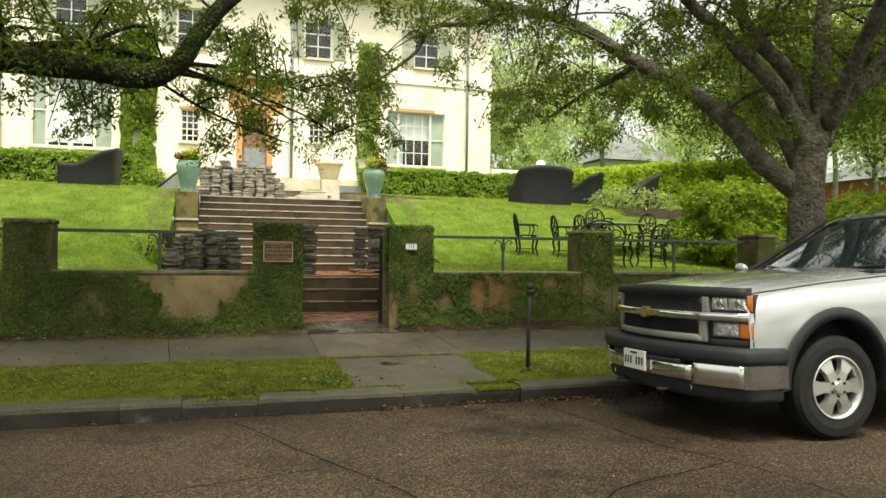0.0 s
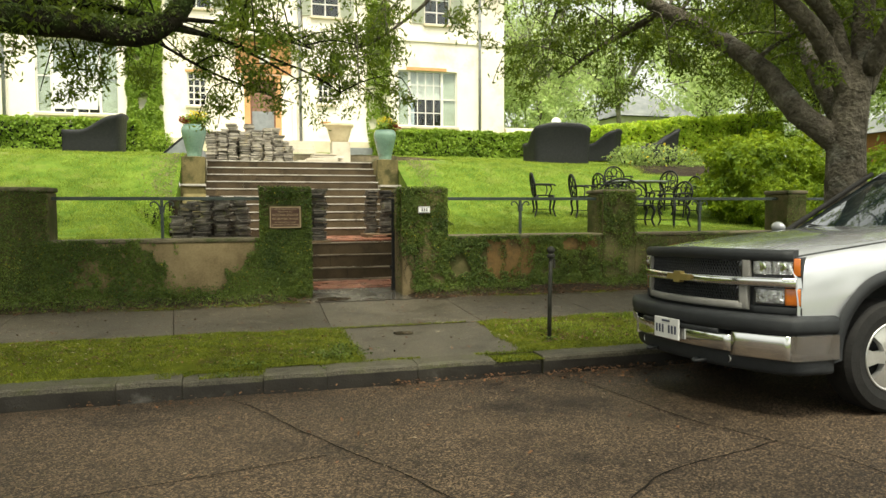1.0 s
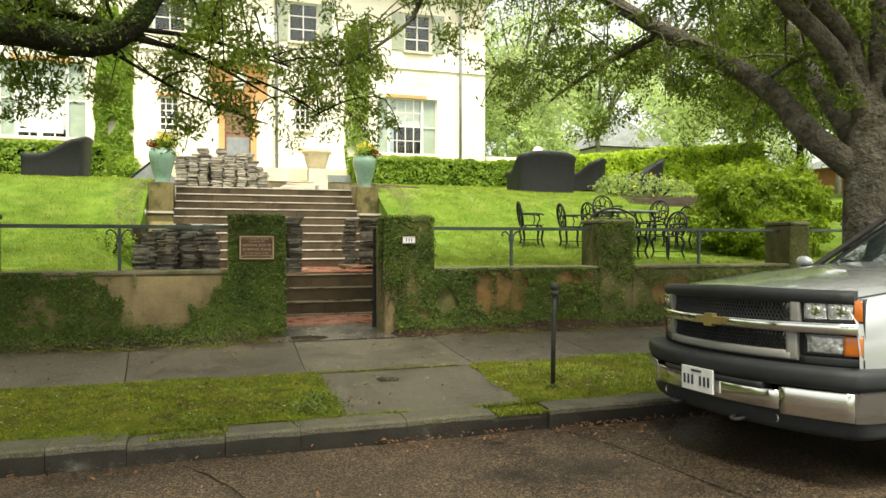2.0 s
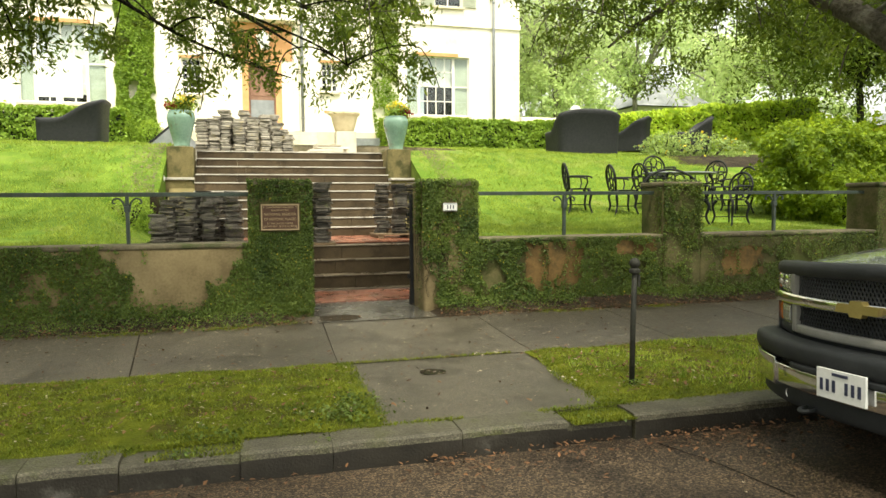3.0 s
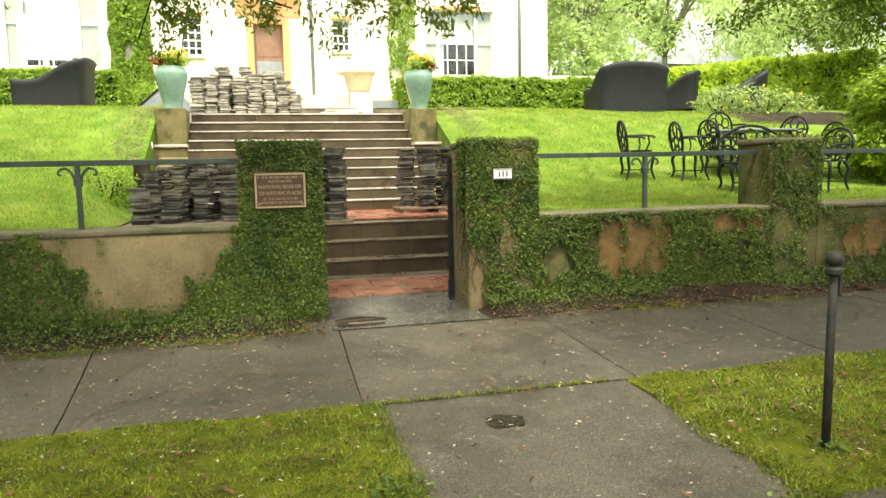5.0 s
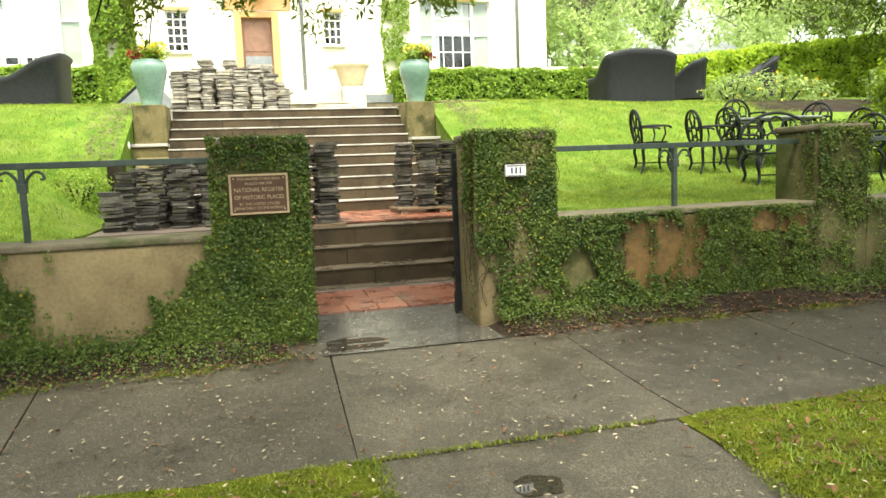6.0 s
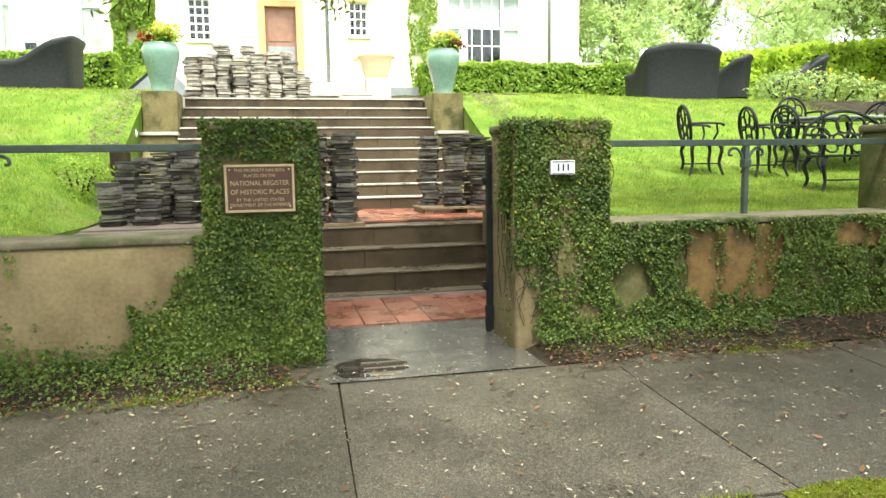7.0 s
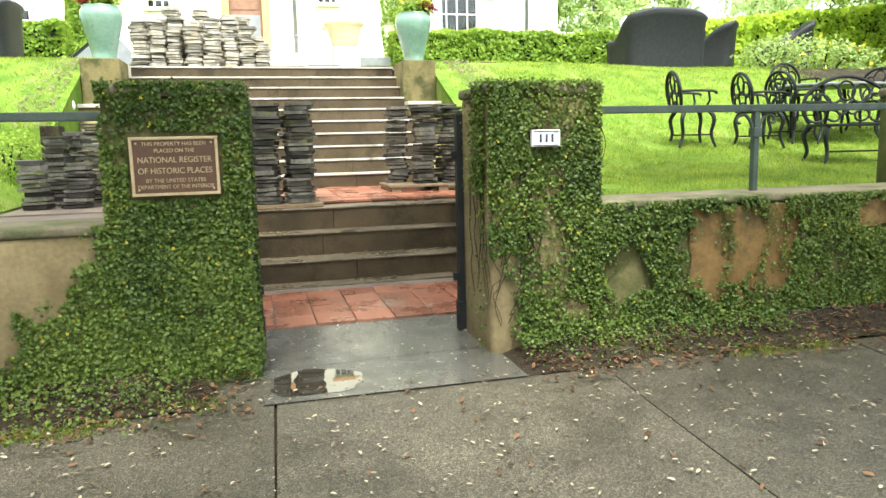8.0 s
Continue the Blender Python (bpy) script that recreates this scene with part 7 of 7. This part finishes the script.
for v in bm.verts:
    v.co = Vector((v.co.x * 0.8, v.co.y, v.co.z * 1.1)) * (1 + 0.35 * noise.noise(v.co * 11)) + Vector((-0.93, 16.5, 2.02))
part("sack", bm, M["white"], wb_, "", True)


# ---- vases with flowers ----
def vase(x, y, z):
    v = thing("vase", "tall celadon glazed vase planted with red and yellow flowers", "vase", group="vases by the steps")
    prof = [(0.0, 0.0), (0.155, 0.0), (0.15, 0.03), (0.165, 0.12), (0.205, 0.28), (0.25, 0.46), (0.268, 0.56), (0.26, 0.64), (0.228, 0.685), (0.235, 0.70), (0.22, 0.705), (0.19, 0.67), (0.0, 0.66)]
    part("pot", lathe(bmesh.new(), prof, 36, x, y, z), M["celadon"], v, "", True)
    part("saucer", lathe(bmesh.new(), [(0.19, 0.0), (0.2, 0.015), (0.0, 0.016)], 24, x, y, z - 0.012), M["palestone"], v)
    def blob(n, cx, cz, rx, rz):
        d = rng.normal(size=(n, 3)) * np.array([rx, rx, rz]) * 0.55 + np.array([x + cx, y, z + cz])
        return d
    for nm, mt, pts_, sz in (("foliage", "boxleaf", blob(420, 0.02, 0.80, 0.2, 0.11), 0.07), ("yellow_blossom", "yellow", blob(170, 0.07, 0.90, 0.16, 0.09), 0.065), ("lime_leaves", "paleleaf", blob(200, 0.06, 0.86, 0.2, 0.11), 0.07), ("red_leaves", "redleaf", blob(230, -0.13 if x < 1 else 0.17, 0.80, 0.13, 0.07), 0.07)):
        ob = new(nm, leaves(nm, pts_, sz, M[mt], np.array([0, -0.3, 0.7]), 1.0, 0.6))
        tagged(ob, kind="stuff").parent = v


vase(-0.61, 17.34, 2.648)
vase(3.71, 17.36, 2.648)
# urn on a pale block
urn = thing("urn", "wide buff terracotta urn with a rolled rim", "urn")
part("bowl", lathe(bmesh.new(), [(0.0, 0.0), (0.26, 0.0), (0.28, 0.05), (0.33, 0.22), (0.38, 0.42), (0.40, 0.46), (0.45, 0.48), (0.45, 0.55), (0.40, 0.57), (0.36, 0.5), (0.0, 0.48)], 32, 3.4, 23.0, 3.56), M["urn"], urn, "", True)
blk = thing("urn_block", "square pale stone block under the urn", "stone block")
part("block", quick_box(3.14, 3.7, 22.72, 23.28, 2.7, 3.56, 0.015), M["palestone"], blk)


# ---- garden seats ----
def wicker_seat(name, w, d, m, label, cat):
    s = thing(name, label, cat, m)
    bm = bmesh.new()
    path = []
    for k in range(33):
        t = k / 32
        if t < 0.25:
            u = t / 0.25
            p = (-w / 2, d * 0.5 - d * 0.72 * u)
        elif t > 0.75:
            u = (t - 0.75) / 0.25
            p = (w / 2, -d * 0.22 + d * 0.72 * u)
        else:
            q = math.pi * (t - 0.25) / 0.5
            e = 0.55
            p = (-w / 2 * (abs(math.cos(q)) ** e) * (1 if math.cos(q) >= 0 else -1), -d * 0.22 - d * 0.28 * math.sin(q) ** e)
        back = max(0.0, min(1.0, (0.2 - p[1] / d) / 0.6))
        h = 0.54 + 0.46 * (back * back * (3 - 2 * back)) * (1 - 0.24 * (abs(p[0]) / (w / 2)) ** 3)
        path.append((p, h))
    cols = []
    for k, (p, h) in enumerate(path):
        a, b = Vector(path[max(k - 1, 0)][0]), Vector(path[min(k + 1, 32)][0])
        tdir = (b - a).normalized()
        nout = Vector((-tdir.y, tdir.x)) * -1
        if nout.dot(Vector(p)) < 0:
            nout = -nout
        fl = 0.10 * (h - 0.4)
        prof = [(-0.01, 0.02), (0.0, 0.25), (fl * 0.6, h - 0.12), (fl + 0.02, h - 0.04), (fl - 0.02, h), (fl - 0.09, h - 0.02), (fl * 0.5 - 0.11, h - 0.14), (-0.11, 0.3)]
        cols.append([bm.verts.new((p[0] + nout.x * o, p[1] + nout.y * o, z)) for o, z in prof])
    for a, b in zip(cols, cols[1:]):
        for i in range(7):
            bm.faces.new((a[i], a[i + 1], b[i + 1], b[i]))
    bm.faces.new(cols[0])
    bm.faces.new(cols[-1][::-1])
    part("shell", bm, M["wicker"], s, "", True)
    part("seat", quick_box(-w / 2 + 0.08, w / 2 - 0.08, -d * 0.4, d * 0.48, 0.03, 0.4, 0.03), M["wicker"], s)
    return s


wicker_seat("garden_sofa", 1.78, 0.95, pose(9.45, 20.0, lawn_z(9.4, 20) - 0.05, 0, 0, 3) @ Matrix.Diagonal((1, 1, 1.2, 1)), "dark grey woven garden sofa with a rounded back", "sofa")
wicker_seat("garden_armchair", 1.0, 1.15, pose(11.75, 21.6, lawn_z(11.8, 21.6) - 0.02, 0, 0, 48) @ Matrix.Diagonal((1, 1, 1.05, 1)), "dark grey woven garden armchair on the lawn", "armchair")
wicker_seat("garden_armchair", 1.0, 1.1, pose(14.2, 22.0, lawn_z(14.3, 22.2) - 0.01, 0, 0, 70) @ Matrix.Diagonal((1, 1, 1.12, 1)), "dark grey woven garden armchair half hidden by shrubs", "armchair")
wicker_seat("garden_armchair", 1.0, 1.3, pose(-3.1, 20.3, lawn_z(-3.1, 20.3) - 0.02, 0, 0, 84), "dark grey woven garden armchair on the lawn", "armchair")
cush = thing("cushion", "small red cushion on the armchair", "cushion")
part("pad", quick_box(12.15, 12.29, 21.45, 21.75, 3.64, 3.84, 0.05), M["redleaf"], cush)


# ---- cast-iron table and chairs ----
def iron_chair(m):
    c = thing("garden_chair", "black cast-iron garden chair with a pierced scrollwork back", "garden chair", m, "chairs round the table")
    mt = M["blackiron"]
    bm = bmesh.new()
    lathe(bm, [(0.0, 0.425), (0.2, 0.425), (0.225, 0.43), (0.23, 0.445), (0.2, 0.45), (0.0, 0.447)], 20)
    part("seat", bm, mt, c)
    for sx, sy in ((-1, -1), (1, -1), (-1, 1), (1, 1)):
        pth = smooth_path([(sx * 0.17, sy * 0.15, 0.43), (sx * 0.215, sy * 0.19, 0.33), (sx * 0.19, sy * 0.17, 0.16), (sx * 0.225, sy * 0.215, 0.0)], 4)
        part("leg", tube(bmesh.new(), pth, 0.028, 0.015, 6), mt, c)
    for a, b in (((-0.19, -0.17, 0.15), (0.19, 0.17, 0.15)), ((0.19, -0.17, 0.15), (-0.19, 0.17, 0.15))):
        part("stretcher", tube(bmesh.new(), [a, b], 0.009, segs=5), mt, c)
    back = lambda u, v: (u, -0.19 - 0.16 * (v - 0.43), v)
    outline = smooth_path([back(u, v) for u, v in ((-0.17, 0.44), (-0.23, 0.58), (-0.235, 0.72), (-0.15, 0.85), (0.0, 0.9), (0.15, 0.85), (0.235, 0.72), (0.23, 0.58), (0.17, 0.44))], 4)
    b = part("backrest", tube(bmesh.new(), outline, 0.020, segs=6), mt, c)
    loops = [(0.0, 0.77, 0.075, 0.1), (-0.115, 0.7, 0.07, 0.09), (0.115, 0.7, 0.07, 0.09), (0.0, 0.6, 0.08, 0.085), (-0.13, 0.55, 0.06, 0.08), (0.13, 0.55, 0.06, 0.08), (0.0, 0.5, 0.07, 0.05)]
    for cu, cv, ru, rv in loops:
        pth = [back(cu + ru * math.cos(2 * math.pi * k / 12), cv + rv * math.sin(2 * math.pi * k / 12)) for k in range(13)]
        part("scroll", tube(bmesh.new(), pth, 0.0125, segs=5), mt, b)
    for s in (-1, 1):
        pth = smooth_path([(s * 0.225, -0.23, 0.66), (s * 0.25, -0.05, 0.665), (s * 0.25, 0.15, 0.655), (s * 0.235, 0.2, 0.63)], 4)
        part("arm", tube(bmesh.new(), pth, 0.017, segs=6), mt, c)
        part("arm_post", tube(bmesh.new(), [(s * 0.2, 0.08, 0.44), (s * 0.245, 0.12, 0.55), (s * 0.25, 0.1, 0.66)], 0.014, segs=5), mt, c)
    return c


def on_lawn(x, y, turn):
    return pose(x, y, lawn_z(x, y) - 0.005, 0, 0, turn)


first = iron_chair(on_lawn(6.42, 14.2, -104))
for x, y, t in ((7.25, 14.05, -100), (8.0, 14.35, -85), (8.75, 15.2, 178), (9.6, 14.75, 110), (8.50, 12.65, 100), (9.75, 14.1, 92)):
    copy_thing(first, on_lawn(x, y, t))
# a settee with a fan-shaped back
bench = thing("garden_bench", "black cast-iron garden settee with a fan-shaped pierced back", "garden bench", on_lawn(7.56, 12.85, 168))
mt = M["blackiron"]
part("seat", quick_box(-0.48, 0.48, -0.2, 0.22, 0.41, 0.44, 0.012), mt, bench)
for sx in (-1, 1):
    for sy in (-1, 1):
        pth = smooth_path([(sx * 0.44, sy * 0.17, 0.42), (sx * 0.49, sy * 0.21, 0.32), (sx * 0.45, sy * 0.19, 0.15), (sx * 0.5, sy * 0.24, 0.0)], 4)
        part("leg", tube(bmesh.new(), pth, 0.032, 0.015, 6), mt, bench)
    pth = smooth_path([(sx * 0.46, -0.22, 0.68), (sx * 0.5, -0.05, 0.67), (sx * 0.5, 0.16, 0.66), (sx * 0.48, 0.22, 0.62), (sx * 0.47, 0.15, 0.44)], 4)
    part("arm", tube(bmesh.new(), pth, 0.018, segs=6), mt, bench)
part("stretcher", tube(bmesh.new(), [(-0.45, 0.19, 0.15), (0.45, 0.19, 0.15)], 0.011, segs=5), mt, bench)
lean_back = lambda u, v: (u, -0.2 - 0.16 * (v - 0.43), v)
outline = smooth_path([lean_back(u, v) for u, v in ((-0.43, 0.44), (-0.5, 0.6), (-0.43, 0.78), (-0.22, 0.91), (0.0, 0.955), (0.22, 0.91), (0.43, 0.78), (0.5, 0.6), (0.43, 0.44))], 4)
rest = part("backrest", tube(bmesh.new(), outline, 0.021, segs=6), mt, bench)
for ring, (r0, a, b, n) in enumerate(((0.33, 0.105, 0.085, 7), (0.16, 0.075, 0.06, 4))):
    for k in range(n):
        q = math.pi * (k + 0.5) / n
        pth = []
        for j in range(13):
            w = 2 * math.pi * j / 12
            pu, pv = r0 + a * math.cos(w), b * math.sin(w)
            pth.append(lean_back((pu * math.cos(q) - pv * math.sin(q)) * 1.12, 0.47 + pu * math.sin(q) + pv * math.cos(q)))
        part("scroll", tube(bmesh.new(), pth, 0.013, segs=5), mt, rest)
table = thing("garden_table", "black cast-iron garden table with a grey top", "table")
tz = lawn_z(8.7, 14.4)
bm = bmesh.new()
lathe(bm, [(0.0, -0.02), (0.60, -0.02), (0.62, -0.01), (0.62, 0.008), (0.6, 0.015), (0.0, 0.015)], 30)
bmesh.ops.transform(bm, matrix=pose(8.7, 14.45, tz + 0.72) @ Matrix.Diagonal((1.25, 0.85, 1, 1)), verts=bm.verts[:])
part("tabletop", bm, M["pipe"], table, "grey metal tabletop")
for sx, sy in ((-1, -1), (1, -1), (-1, 1), (1, 1)):
    pth = smooth_path([(8.7 + sx * 0.45, 14.45 + sy * 0.3, tz + 0.7), (8.7 + sx * 0.52, 14.45 + sy * 0.34, tz + 0.5), (8.7 + sx * 0.42, 14.45 + sy * 0.28, tz + 0.2), (8.7 + sx * 0.5, 14.45 + sy * 0.33, tz - 0.02)], 4)
    part("leg", tube(bmesh.new(), pth, 0.025, 0.014, 6), M["blackiron"], table)

# ---- leaf litter ----
random.seed(21)
pts = []
for _ in range(3600):
    pts.append((random.uniform(-4, 9), random.uniform(8.1, 10.1), -2))
for _ in range(1900):
    pts.append((random.uniform(-4, 9), random.uniform(6.5, 8.05), 0.232))
for _ in range(230):
    pts.append((random.uniform(-6, 9), random.uniform(0.5, 6.1), -1))
for _ in range(320):
    pts.append((random.uniform(1.25, 2.5), random.uniform(10.1, 12.5), 0.317))
for _ in range(160):
    pts.append((random.uniform(1.1, 3.0), random.choice((12.62, 12.9, 13.2)), 0.0))
pts = [(x, y, pav_z(y) + 0.014 if z < -1.5 else road_z(x, y) + 0.012 if z < 0 else z if z else (0.495 if y < 12.7 else 0.695 if y < 13.0 else 0.895)) for x, y, z in pts]
tagged(new("petal_litter", leaves("petal_litter", pts, 0.0205, M["palelitter"], np.array([0, 0, 6.0]), 0.7, 0.4, vary=0.7, six=True)), "small pale dry leaves scattered on the pavement", "leaf litter", kind="stuff")
pts = []
for _ in range(1500):
    x = random.choice((random.uniform(-6, 10), random.uniform(1.5, 4.5)))
    if vnoise(x, 2.0, 1.7) < -0.2 and random.random() < 0.6:
        continue
    pts.append((x, KERB_Y - 0.02 - abs(random.gauss(0, 0.22)), 0.05 + random.random() * 0.012))
for _ in range(5200):
    x = random.uniform(-5, 10)
    if 1.2 < x < 2.6:
        continue
    y = random.uniform(9.6, 10.15)
    pts.append((x, y, max(pav_z(y), soil_z(x, y)) + 0.008 + random.random() * 0.02))
for _ in range(260):
    pts.append((random.uniform(-5, 9), random.uniform(0.5, 6.0), -1))
for _ in range(1300):
    pts.append((random.uniform(2.9, 7.5), random.uniform(6.5, 8.05), 0.228 + random.random() * 0.012))
for _ in range(700):
    pts.append((random.uniform(-4.5, 1.2), random.uniform(6.5, 8.05), 0.228 + random.random() * 0.012))
for _ in range(1300):
    y = random.uniform(6.5, 10.0)
    pts.append((random.uniform(-5, 9), y, 0.236 if y < 8.08 else pav_z(y) + 0.012))
pts = [(x, y, road_z(x, y) + 0.012 if z < 0 else z) for x, y, z in pts]
tagged(new("leaf_litter", leaves("leaf_litter", pts, 0.031, M["litter"], np.array([0, 0, 3.0]), 0.8, 0.42, vary=0.6, six=True)), "brown fallen leaves along the kerb and wall", "leaf litter", kind="stuff")
